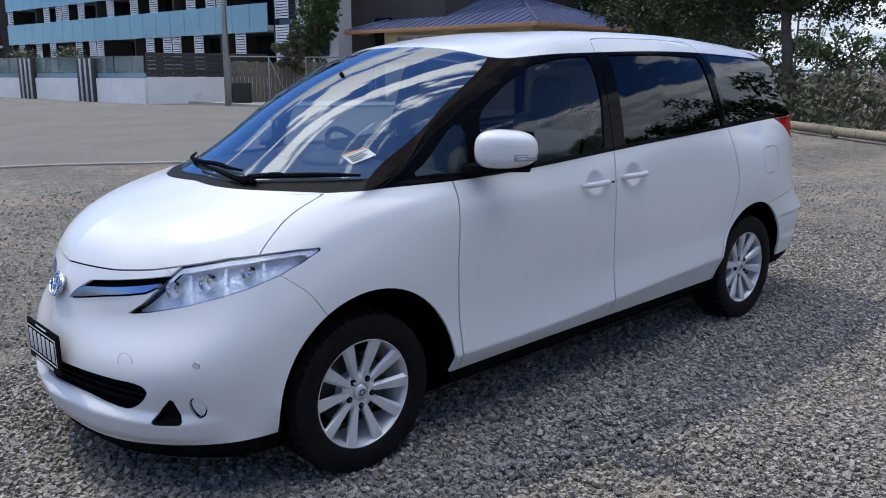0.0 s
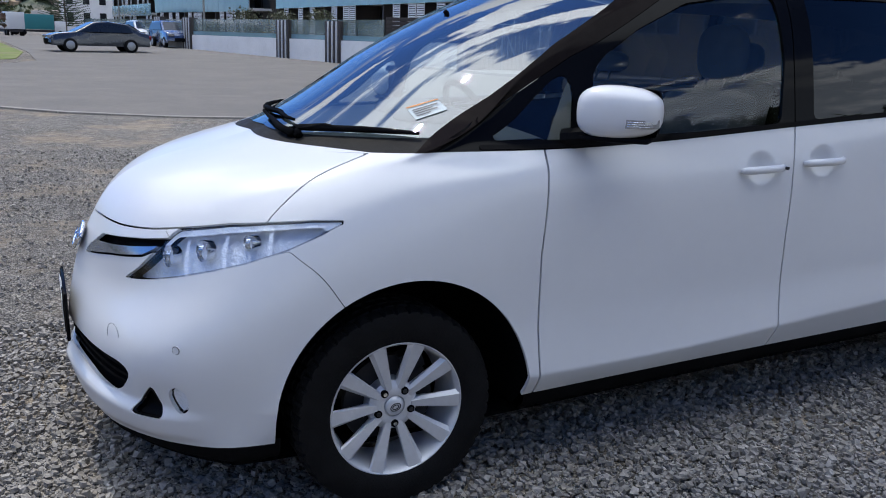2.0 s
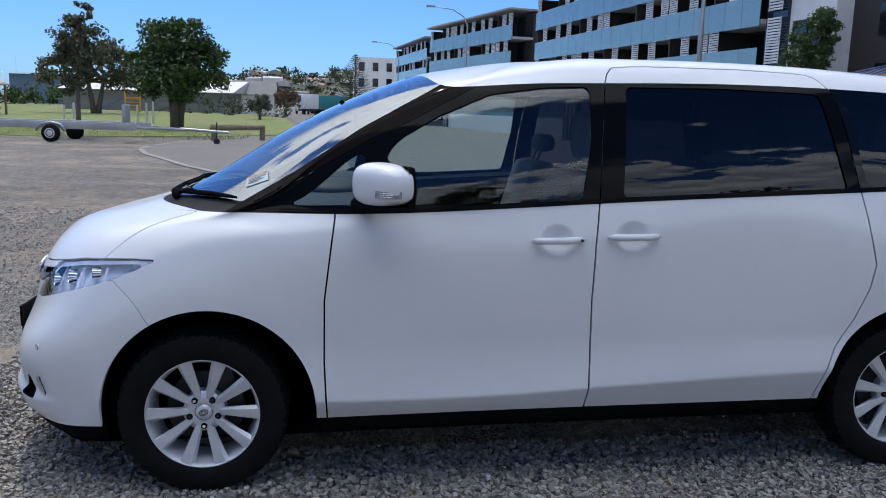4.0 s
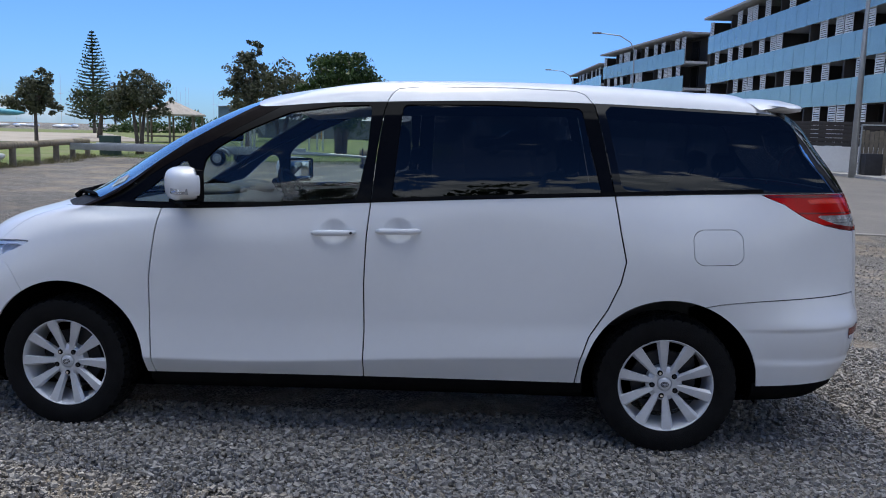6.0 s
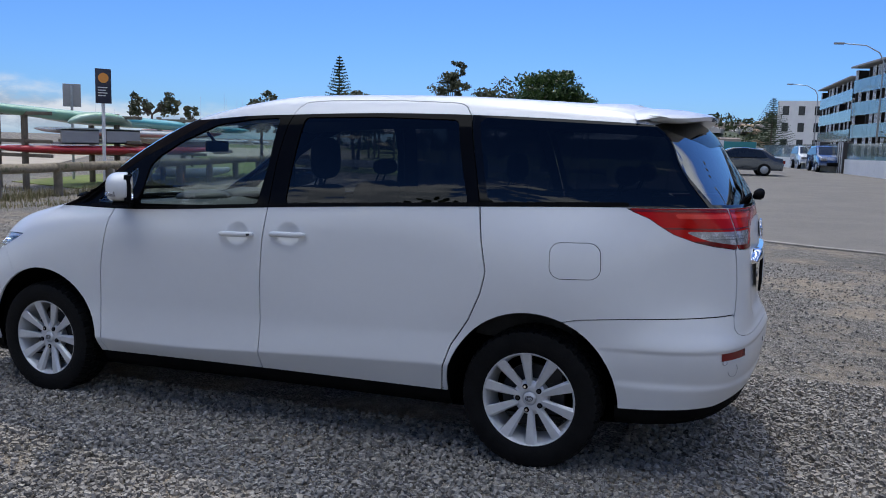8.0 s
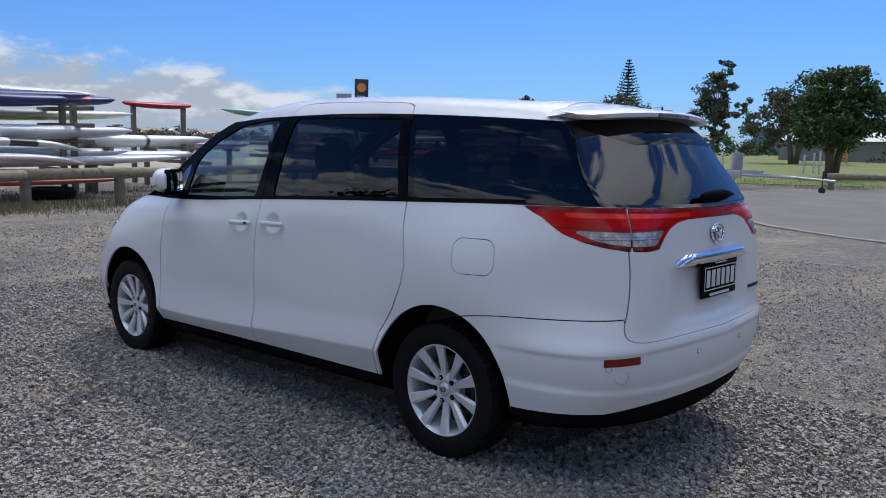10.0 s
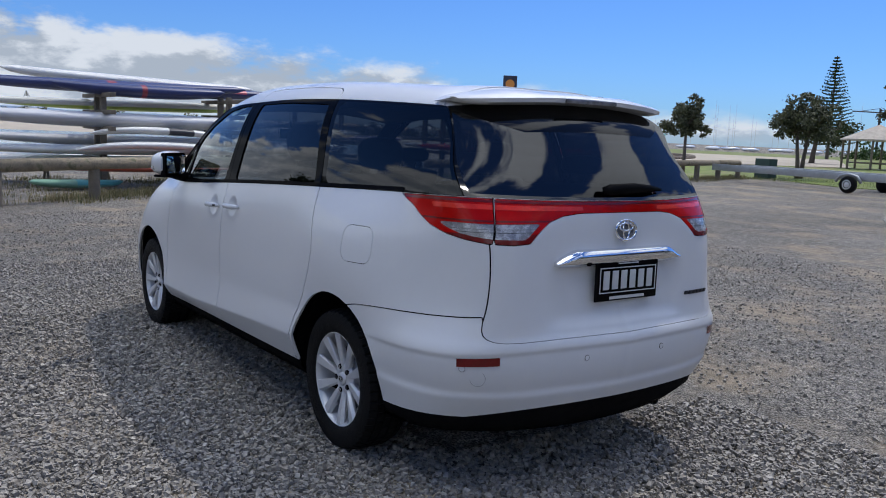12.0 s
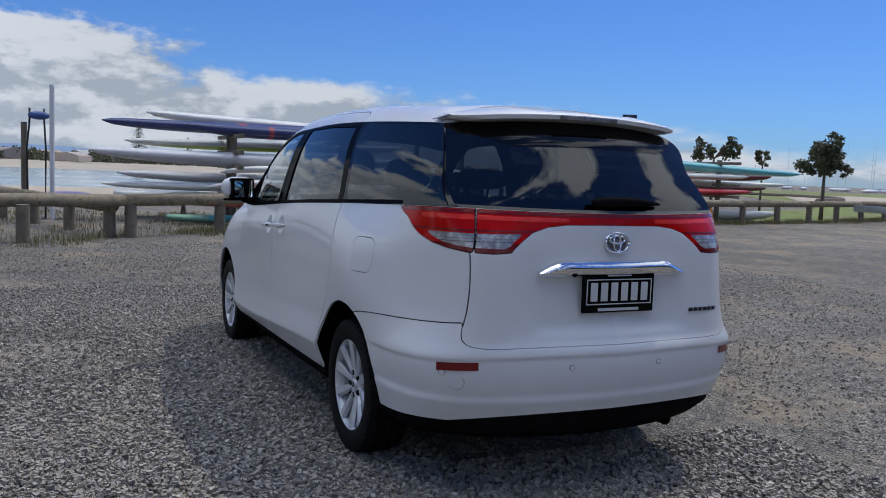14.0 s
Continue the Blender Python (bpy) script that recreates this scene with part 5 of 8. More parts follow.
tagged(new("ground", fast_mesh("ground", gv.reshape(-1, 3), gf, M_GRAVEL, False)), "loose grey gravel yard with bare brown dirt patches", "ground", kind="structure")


def patch(name, poly, lift, mat, label, cat, thick=0.0, step=2.5):
    """A sheet laid on the ground inside an outline."""
    bm = bmesh.new()
    f = bm.faces.new([bm.verts.new((x, y, 0)) for x, y in poly])
    x0, x1 = min(p[0] for p in poly), max(p[0] for p in poly)
    y0, y1 = min(p[1] for p in poly), max(p[1] for p in poly)
    for axis, a, b in ((0, x0, x1), (1, y0, y1)):
        n = min(40, int((b - a) / step))
        for i in range(1, n):
            co, no = [0, 0, 0], [0, 0, 0]
            co[axis], no[axis] = a + (b - a) * i / n, 1
            bmesh.ops.bisect_plane(bm, geom=bm.verts[:] + bm.edges[:] + bm.faces[:], plane_co=co, plane_no=no)
    bmesh.ops.triangulate(bm, faces=[f for f in bm.faces if len(f.verts) > 4])
    if bm.faces[:] and sum(f.normal.z for f in bm.faces) < 0:
        bmesh.ops.reverse_faces(bm, faces=bm.faces)
    for v in bm.verts:
        v.co.z = foot(v.co.x, v.co.y) + lift
    if thick:
        edge = [e for e in bm.edges if e.is_boundary]
        r = bmesh.ops.extrude_edge_only(bm, edges=edge)
        for v in [g for g in r["geom"] if isinstance(g, bmesh.types.BMVert)]:
            v.co.z -= thick
    return tagged(part(name, bm, mat), label, cat, kind="structure")


BEND = [(-5.0, 24.5), (-5.25, 22.8), (-5.2, 21.3), (-4.6, 19.3), (-3.7, 17.4), (-2.9, 15.6), (-1.9, 13.9), (-0.6, 12.6), (1.0, 11.7), (2.6, 11.3), (4.6, 10.2), (6.5, 9.5), (14, 8.3), (45, 6)]
patch("road", BEND + [(45, 17), (20, 21), (14.6, 24.5), (13.9, 29), (13.0, 36), (9.5, 62), (4, 100), (-9, 100), (-3.0, 60), (-1.2, 40), (-0.9, 32), (-1.6, 30), (-3.4, 28), (-4.6, 26.4)], 0.022, M_ASPHALT, "worn grey asphalt road", "road", 0.05)
patch("pavement", [(45, 17), (20, 21), (14.6, 24.5), (13.9, 29), (13.0, 36), (9.5, 62), (4, 100), (8, 100), (14.5, 60), (17.4, 36), (18.5, 30), (40, 24)], 0.12, M_CONCRETE, "pale concrete pavement behind a kerb", "pavement", 0.2)
bm = bmesh.new()
for (ax, ay), (bx, by) in zip(BEND, BEND[1:-1]):
    n = max(1, int(math.hypot(bx - ax, by - ay) / 0.9))
    for i in range(n):
        p, q = (ax + (bx - ax) * i / n, ay + (by - ay) * i / n), (ax + (bx - ax) * (i + 1) / n, ay + (by - ay) * (i + 1) / n)
        d = math.atan2(q[1] - p[1], q[0] - p[0])
        L = math.hypot(q[0] - p[0], q[1] - p[1])
        box(bm, 0, L * .995, -.09, .07, -.06, .030, .012, pose(p[0], p[1], foot(*p), 0, 0, math.degrees(d)))
tagged(part("kerb", bm, surface("worn_kerb", (.27, .25, .22), .9, grain=.25, size=3, bump=.4, bsize=60)), "flush concrete kerb round the road's edge", "kerb", kind="structure")
PARK = [(-15.4, 29.5), (-13.5, 28.6), (-10.5, 27.2), (-6.5, 29.2), (-3.6, 31.0), (-1.6, 33.5), (-1.4, 40), (-3.4, 60), (-10, 100), (-60, 140), (-120, 120), (-60, 62), (-24, 34), (-19.5, 22), (-16.5, 13.2), (-13.2, 12.4), (-13.6, 18), (-15.2, 25)]
patch("lawn", PARK, 0.02, M_GRASS, "mown green park grass", "lawn", 0.03)
patch("beach", [(-18, -90), (-20.5, -8), (-21, 3), (-22.5, 12), (-26, 24), (-34, 34), (-110, 80), (-190, 60), (-190, -160)], 0.03, M_SAND, "pale tidal sand flat", "beach")
bm = bmesh.new()
f = bm.faces.new([bm.verts.new((x, y, 0)) for x, y in ((-24, -90), (-23.5, -10), (-25, 4), (-28, 16), (-36, 27), (-58, 30), (-66, 10), (-64, -30), (-80, -110))])
for v in bm.verts:
    v.co.z = 0.34
if f.normal.z < 0:
    f.normal_flip()
bm.normal_update()
if f.normal.z < 0:
    bmesh.ops.reverse_faces(bm, faces=bm.faces)
bank = bmesh.new()
rim = [(-23.5, -90), (-23.0, -10), (-24.5, 4), (-27.5, 16.2), (-35.5, 27.6), (-58, 31)]
rows = []
for x, y in rim:
    rows.append([bank.verts.new((x + dx, y + dy, z)) for dx, dy, z in ((3.2, 1.2, foot(x + 3.2, y + 1.2) + .01), (1.2, .4, .31), (.2, 0, .37), (-1.2, -.4, .33))])
for a, b in zip(rows, rows[1:]):
    for q in range(3):
        bank.faces.new((a[q], b[q], b[q + 1], a[q + 1]))
bmesh.ops.recalc_face_normals(bank, faces=bank.faces)
tagged(part("shore_bank", bank, M_SAND), "low sandy bank along the channel", "bank", kind="structure")
tagged(part("water", bm, M_WATER), "calm pale blue tidal channel", "water", kind="structure")

# loose stones round the van
def stones(count, seed, lo, hi, x0, x1, y0, y1, keep):
    g = np.random.default_rng(seed)
    cube = np.array([(i, j, k) for i in (-1, 1) for j in (-1, 1) for k in (-1, 1)], float) * 0.74
    quad = np.array([(0, 1, 3, 2), (4, 6, 7, 5), (0, 4, 5, 1), (2, 3, 7, 6), (0, 2, 6, 4), (1, 5, 7, 3)])
    x, y = g.uniform(x0, x1, count * 3), g.uniform(y0, y1, count * 3)
    ok = keep(x, y, g.random(count * 3))
    x, y = x[ok][:count], y[ok][:count]
    n = len(x)
    s = lo + (hi - lo) * g.random(n) ** 2.4
    v = cube[None] * (1 + g.uniform(-.42, .30, (n, 8, 3)))
    v = v * (np.stack([g.uniform(.8, 1.4, n), g.uniform(.75, 1.05, n), g.uniform(.62, 1.0, n)], 1) * s[:, None])[:, None]
    a, b = g.uniform(0, math.tau, n), g.uniform(-.6, .6, n)
    ca, sa, cb, sb = np.cos(a), np.sin(a), np.cos(b), np.sin(b)
    vx, vy, vz = v[..., 0] * cb[:, None] + v[..., 2] * sb[:, None], v[..., 1], -v[..., 0] * sb[:, None] + v[..., 2] * cb[:, None]
    w = np.stack([vx * ca[:, None] - vy * sa[:, None], vx * sa[:, None] + vy * ca[:, None], vz], -1)
    w += np.stack([x, y, land(x, y) + s * .45 + .013 * g.random(n) ** 1.6], 1)[:, None]
    f = quad[None] + (np.arange(n) * 8)[:, None, None]
    return w.reshape(-1, 3), f.reshape(-1, 4)


def bare(x, y):
    """Where traffic has worn the stones thin."""
    return 0.5 + 0.5 * np.sin(x * .9 + 1.7 * np.sin(y * .7)) * np.sin(y * 1.15 + 1.3 * np.sin(x * .8 + 2))


M_STONE = isle("gravel_stone", ((.105, .10, .093), (.245, .227, .204), (.293, .268, .237), (.208, .194, .176), (.38, .353, .314), (.256, .236, .21), (.282, .25, .205), (.183, .171, .156)))


def near_van(x, y, r):
    thin = np.maximum.reduce([(x - 4.9) / 1.8, (-2.0 - x) / 1.3, (-3.3 - y) / 1.0, np.zeros_like(x)])
    r = r - np.clip(thin, 0, 1) ** 1.5
    return (r > 0.86 * np.clip((bare(x, y) - .72) * 5, 0, 1)) & ~((x > -.2) & (x < 3.3) & (y > -.45)) & ~((x < -1.4) & (y > .6 - .9 * (x + 1.4)))


v1, f1 = stones(140000, 3, .0058, .0160, -3.2, 6.6, -4.2, 1.4, near_van)
v2, f2 = stones(42000, 4, .006, .014, -8, 10, -6, 8, lambda x, y, r: (r > .6 * (bare(x, y) > .8)) & ~((x > -2.2) & (x < 5.2) & (y > -3.3) & (y < 1.6)) & (r > .05 * np.hypot(x - 1.5, y + 1)))
tagged(new("gravel_stones", fast_mesh("gravel_stones", np.vstack([v1, v2]), np.vstack([f1, f2 + len(v1)]), M_STONE)), "loose grey crushed stones on the yard", "gravel", kind="stuff")

# ---- log fence ----
FENCE = [(-7.4, -4.4), (-8.1, -2.2), (-9.3, -0.3), (-10.7, 2.6), (-11.0, 5.5), (-12.1, 13.0), (-12.9, 16.1), (-13.9, 21.5), (-15.6, 28.8)]


def walk_line(pts, step):
    out, carry = [], 0.0
    for (ax, ay), (bx, by) in zip(pts, pts[1:]):
        L = math.hypot(bx - ax, by - ay)
        s = carry
        while s < L:
            out.append((ax + (bx - ax) * s / L, ay + (by - ay) * s / L, math.degrees(math.atan2(by - ay, bx - ax))))
            s += step
        carry = s - L
    return out


def log_fence(pts, label, step=1.95, high=0.66):
    ob = empty("log_fence", (pts[0][0], pts[0][1], foot(*pts[0])))
    tagged(ob, label, "fence")
    spots = walk_line(pts, step)
    base = Vector((pts[0][0], pts[0][1], foot(*pts[0])))
    for i, (x, y, a) in enumerate(spots):
        bm = bmesh.new()
        z = foot(x, y)
        rod(bm, Vector((x, y, z - .1)) - base, Vector((x + rng.normal(0, .01), y, z + high - .05)) - base, .105, .10, 12)
        part("fence_post", bm, M_POST, ob)
        if i % 2 == 0 and i + 1 < len(spots):
            j = min(i + 2, len(spots) - 1)
            x2, y2, _ = spots[j]
            bm = bmesh.new()
            d = Vector((x2 - x, y2 - y, 0)).normalized() * .12
            mid = Vector(((x + x2) / 2, (y + y2) / 2, foot((x + x2) / 2, (y + y2) / 2) + high + .01))
            tube(bm, [Vector((x, y, z + high)) - d - base, mid - base, Vector((x2, y2, foot(x2, y2) + high)) + d * .5 - base], [.115, .112, .105], 14)
            part("fence_rail", bm, M_LOG, ob)


log_fence(FENCE, "low weathered log rail fence beside the gravel")
log_fence([(-9.0, -1.2), (-16.5, -4.6)], "log rail fence running down to the beach", 1.5, .55)
log_fence([(-3.9, 27.0), (-1.1, 28.7)], "short log barrier beside the park road", 1.9, .5)
log_fence([(15.2, 1.2), (18.6, 6.3), (21.0, 10.0)], "grey logs laid along the yard's edge", 2.2, .16)

# dry grass along the fence
def tufts(count, seed, spot, h0, h1, w=0.006):
    g = np.random.default_rng(seed)
    x, y = spot(g, count)
    a, lean = g.uniform(0, math.tau, count), g.uniform(.05, .55, count)
    h = g.uniform(h0, h1, count)
    z = land(x, y)
    dx, dy = np.cos(a), np.sin(a)
    p0 = np.stack([x - dy * w, y + dx * w, z], 1)
    p1 = np.stack([x + dy * w, y - dx * w, z], 1)
    p2 = np.stack([x + dx * lean * h, y + dy * lean * h, z + h], 1)
    return np.stack([p0, p1, p2], 1).reshape(-1, 3), np.arange(count * 3).reshape(-1, 3)


def by_fence(g, n):
    k = np.array(FENCE)
    L = np.r_[0, np.cumsum(np.hypot(*np.diff(k, axis=0).T))]
    seat_at = g.integers(0, 230, n)
    cd, off = g.uniform(0, L[-1], 230), g.normal(-.15, .32, 230)
    d = cd[seat_at] + g.normal(0, .17, n)
    return np.interp(d, L, k[:, 0]) + off[seat_at] + g.normal(0, .12, n), np.interp(d, L, k[:, 1]) + g.normal(0, .12, n)


M_DRY = isle("dry_grass", ((.14, .15, .05), (.28, .23, .12), (.10, .12, .045), (.24, .19, .10), (.36, .30, .18)))
v1, f1 = tufts(16000, 5, by_fence, .03, .19)


def under_racks(g, n):
    cx, cy = g.uniform(-15.5, -9.5, 260), g.uniform(-4, 12, 260)
    k = g.integers(0, 260, n)
    return cx[k] + g.normal(0, .22, n), cy[k] + g.normal(0, .22, n)


v2, f2 = tufts(9000, 8, under_racks, .03, .13, .008)
v1, f1 = np.vstack([v1, v2]), np.vstack([f1, f2 + len(v1)])
tagged(new("dry_grass", fast_mesh("dry_grass", v1, f1, M_DRY)), "dry grass and weeds under the log fence", "grass", kind="stuff")
v1, f1 = tufts(5000, 6, lambda g, n: (g.uniform(-16, -3, n), g.uniform(27.3, 33, n)), .04, .16)
tagged(new("grass_edge", fast_mesh("grass_edge", v1, f1, isle("green_blades", ((.10, .16, .03), (.16, .22, .05), (.20, .21, .08))))), "unmown grass at the park's edge", "grass", kind="stuff")


# ---- trees ----
def leaf_mat(name, a, b, c):
    """Leaves that let some light through."""
    m = isle(name, (a, b, c, a), 0.5, 0.4)
    t = m.node_tree
    p = t.nodes["Principled BSDF"]
    tl = wire(t, "ShaderNodeBsdfTranslucent", p.inputs["Base Color"].links[0].from_socket)
    mx = wire(t, "ShaderNodeMixShader", 0.16, p.outputs[0], tl.outputs[0])
    t.links.new(mx.outputs[0], t.nodes["Material Output"].inputs[0])
    return m


M_LEAF = leaf_mat("dark_leaves", (.022, .036, .014), (.042, .060, .022), (.065, .082, .034))
M_LEAF2 = leaf_mat("deep_green_leaves", (.022, .048, .014), (.045, .085, .022), (.075, .120, .035))
M_LEAF3 = leaf_mat("grey_green_leaves", (.055, .065, .035), (.090, .100, .055), (.13, .13, .08))
M_NEEDLE = leaf_mat("pine_needles", (.030, .055, .028), (.050, .080, .040), (.070, .095, .050))


def leaves(g, centres, radii, per, size, flatten=0.8):
    """Leaf blades scattered in clumps."""
    n = len(centres) * per
    c, r = np.repeat(centres, per, 0), np.repeat(radii, per)
    d = g.normal(0, 1, (n, 3))
    d /= np.linalg.norm(d, axis=1)[:, None]
    p = c + d * (r * g.random(n) ** .45)[:, None] * np.array((1, 1, flatten))
    u = g.normal(0, 1, (n, 3))
    u /= np.linalg.norm(u, axis=1)[:, None]
    w = np.cross(u, d + g.normal(0, .4, (n, 3)))
    w /= np.linalg.norm(w, axis=1)[:, None] + 1e-9
    s = (size * g.uniform(.6, 1.35, n))[:, None]
    q = np.stack([p - u * s, p + w * s * .55, p + u * s, p - w * s * .55], 1)
    return q.reshape(-1, 3), np.arange(n * 4).reshape(-1, 4)


def tree(x, y, lobes, trunk_r, mat, label, seed, clumps=70, per=34, leaf=.11, stems=1, name="tree", fork=0.4):
    """lobes: (dx, dy, z, rx, rz) of the crown's masses. The limbs run to the clumps."""
    g = np.random.default_rng(seed)
    ob = empty(name, (x, y, foot(x, y)))
    tagged(ob, label, "tree")
    vol = np.array([l[3] ** 2 * l[4] for l in lobes])
    pick = g.choice(len(lobes), clumps, p=vol / vol.sum())
    d = g.normal(0, 1, (clumps, 3))
    d /= np.linalg.norm(d, axis=1)[:, None]
    L = np.array(lobes)
    rad = g.uniform(.45, 1.0, clumps)[:, None]
    cen = L[pick][:, :3] + d * rad * np.stack([L[pick][:, 3], L[pick][:, 3], L[pick][:, 4]], 1)
    size = L[pick][:, 3] * g.uniform(.20, .40, clumps)
    v, f = leaves(g, cen, size, int(per * 1.8), leaf * .72)
    cr = new("crown", fast_mesh("crown", v, f, mat))
    cr.parent = ob
    mid = (L[:, :3] * vol[:, None]).sum(0) / vol.sum()
    low = (L[:, 2] - L[:, 4]).min()
    bm = bmesh.new()
    tops = []
    for s in range(stems):
        a = s * math.tau / max(stems, 1) + .4
        off = Vector((math.cos(a), math.sin(a), 0)) * (trunk_r * 1.2 if stems > 1 else 0)
        split_at = Vector((mid[0] * fork + off.x * 2.2, mid[1] * fork + off.y * 2.2, low + (mid[2] - low) * fork))
        tube(bm, [off * .6 + Vector((0, 0, -.1)), off + Vector((mid[0] * .1, mid[1] * .1, low * .5)), split_at], [trunk_r * 1.25, trunk_r, trunk_r * .7], 9)
        tops.append(split_at)
    for k in range(0, clumps, max(1, clumps // 22)):
        s = tops[k % len(tops)]
        e = Vector(cen[k])
        m = s.lerp(e, .5) + Vector((0, 0, .08 * (e - s).length))
        tube(bm, [s, m, e], [trunk_r * .40, trunk_r * .22, trunk_r * .06], 5)
    part("trunk", bm, M_BARK, ob, sharp=80)
    return ob


tree(-9.0, 28.5, ((0, 0, 3.5, .75, .9), (.15, .1, 4.3, .5, .7), (.75, .3, 2.95, .65, .5), (-.25, 0, 2.7, .8, .5), (.1, 0, 2.2, .6, .4)), .085, M_LEAF3, "small dark pohutukawa tree on the park lawn", 11, 90, 30, .10)
tree(-7.1, 37.3, ((0, 0, 3.9, 1.7, 1.4), (-.9, 0, 3.0, 1.5, 1.1), (1.0, 0, 2.9, 1.6, 1.2), (0, -.5, 2.3, 2.0, .9), (.2, .3, 4.7, .9, .7)), .17, M_LEAF2, "broad dense round-crowned tree on the park lawn", 12, 190, 46, .14, 3)
tree(-15.3, 24.0, ((0, 0, 2.45, .85, .65), (.35, 0, 2.8, .5, .4), (-.4, 0, 2.1, .7, .45), (.2, .5, 1.85, .5, .35)), .07, M_LEAF3, "small spreading tree behind the log fence", 14, 85, 30, .095)
tree(-15.0, 31.5, ((0, 0, 2.7, 1.25, .9), (.8, 0, 2.2, .9, .7), (-.8, 0, 2.4, .9, .7), (0, 0, 3.4, .7, .5)), .09, M_LEAF3, "bushy grey-green tree on the lawn", 15, 120, 30, .10, 2)
tree(-19.4, 22.4, ((-.6, 0, 2.55, .55, .55), (.5, .4, 2.6, .5, .5)), .06, M_LEAF3, "thin open-crowned tree behind the canoe racks", 16, 45, 18, .11)
tree(-20.7, 26.5, ((0, 0, 2.45, .4, .55),), .05, M_LEAF3, "thin sapling behind the canoe racks", 17, 14, 18, .10)
tree(-33, 62, ((0, 0, 3.0, 2.2, 1.2), (2, 0, 2.6, 1.8, 1.0)), .2, M_LEAF, "low round tree near the marina", 18, 60, 24, .22)
tree(-17.5, 62, ((0, 0, 4.2, 2.6, 2.0), (2.5, 0, 3.2, 2.2, 1.5), (-2.5, 0, 2.8, 2.0, 1.4)), .2, M_LEAF3, "cluster of park trees behind the pavilion", 19, 110, 30, .22, 2)
tree(23.6, 8.8, ((0, 0, 4.7, 2.2, 1.8), (-.8, 1.8, 4.2, 2.0, 1.7), (-1.5, 3.3, 3.6, 1.7, 1.3), (-1.9, 4.6, 3.5, 1.2, 1.1), (.6, -1.4, 4.3, 1.7, 1.6), (1.0, -2.3, 3.7, 1.1, 1.0), (.3, .3, 6.2, 2.2, 1.3)), .17, M_LEAF, "large spreading tree at the yard's edge", 20, 520, 52, .085, 2)
tree(34.0, 12.2, ((0, 0, 2.2, 1.6, 1.3), (1.2, -2.4, 2.0, 1.5, 1.1)), .1, M_LEAF2, "rounded green bush beyond the scrub", 24, 60, 40, .12)
tree(29.5, 15.5, ((0, 0, 2.4, 2.0, 1.5), (1.5, -2.0, 2.2, 1.8, 1.3), (-1.4, 1.8, 2.8, 1.6, 1.4)), .12, M_LEAF, "dark bushy trees behind the spreading tree", 25, 110, 40, .13)
tree(24.4, 32.6, ((0, 0, 4.2, 2.3, 2.1), (1.0, -1.1, 3.4, 2.0, 1.9), (-1.2, 1.2, 3.0, 1.7, 1.7), (.9, -1.0, 5.3, 1.4, 1.2)), .16, M_LEAF2, "dense leafy hedge tree beside the house", 21, 190, 60, .09)
tree(18.7, 27.5, ((0, 0, 3.4, .95, 1.3), (.35, -.1, 4.6, .9, 1.1), (-.1, .1, 2.1, .85, .9), (.7, .0, 3.6, .55, 1.1), (.8, -.1, 4.9, .55, .8)), .11, M_LEAF2, "tall ivy-green tree between the flats and the bungalow", 26, 170, 60, .075)
tree(17.0, 26.8, ((0, 0, 2.0, .7, .8), (.3, 0, 2.6, .5, .6)), .07, M_LEAF3, "small cabbage-like shrub behind the fence", 22, 36, 28, .14)
tree(30.0, 22.0, ((0, 0, 4.5, 2.2, 2.0), (2, -2, 4.2, 2.0, 1.6)), .2, M_LEAF, "bushy tree behind the blue-roofed house", 23, 70, 30, .2)

# Norfolk pine: whorls of drooping boughs on a straight stem
def norfolk(x, y, h, wide, seed, label):
    g = np.random.default_rng(seed)
    ob = empty("norfolk_pine", (x, y, foot(x, y)))
    tagged(ob, label, "tree")
    bm = bmesh.new()
    rod(bm, (0, 0, -.2), (0, 0, h), h * .018, h * .003, 8)
    part("trunk", bm, M_BARK, ob)
    cen, rad = [], []
    for z in np.linspace(h * .15, h * .98, 27):
        r = wide * (1 - z / h) ** .85 + .12
        n = 9
        for k in range(n):
            a = k * math.tau / n + g.uniform(0, 1)
            for s in np.linspace(.15, 1, max(4, int(r * 4))):
                cen.append((math.cos(a) * r * s, math.sin(a) * r * s, z - .10 * r * s + .22 * s * s * r))
                rad.append(.10 * h / 14 + .16 * (1 - s) * h / 14)
    v, f = leaves(g, np.array(cen), np.array(rad), 9, .11 * h / 14, .5)
    o = new("foliage", fast_mesh("foliage", v, f, M_NEEDLE))
    o.parent = ob


norfolk(-50.5, 94.0, 12.4, 3.5, 31, "tall symmetrical Norfolk pine near the marina")
norfolk(-190, 16, 9, 2.6, 32, "Norfolk pine on the far shore")
norfolk(-200, 28, 6.5, 1.9, 33, "Norfolk pine on the far shore")

# brush heap and scrub at the yard's edge
def scrub(name, x0, y0, x1, y1, wide, high, n, seed, mat, label):
    g = np.random.default_rng(seed)
    s = g.random(n)
    cx, cy = x0 + (x1 - x0) * s + g.normal(0, wide, n), y0 + (y1 - y0) * s + g.normal(0, wide, n)
    cz = land(cx, cy) + g.random(n) * high
    v, f = leaves(g, np.stack([cx, cy, cz], 1), np.full(n, .45), 26, .10)
    tagged(new(name, fast_mesh(name, v, f, mat)), label, "shrubs", kind="stuff")


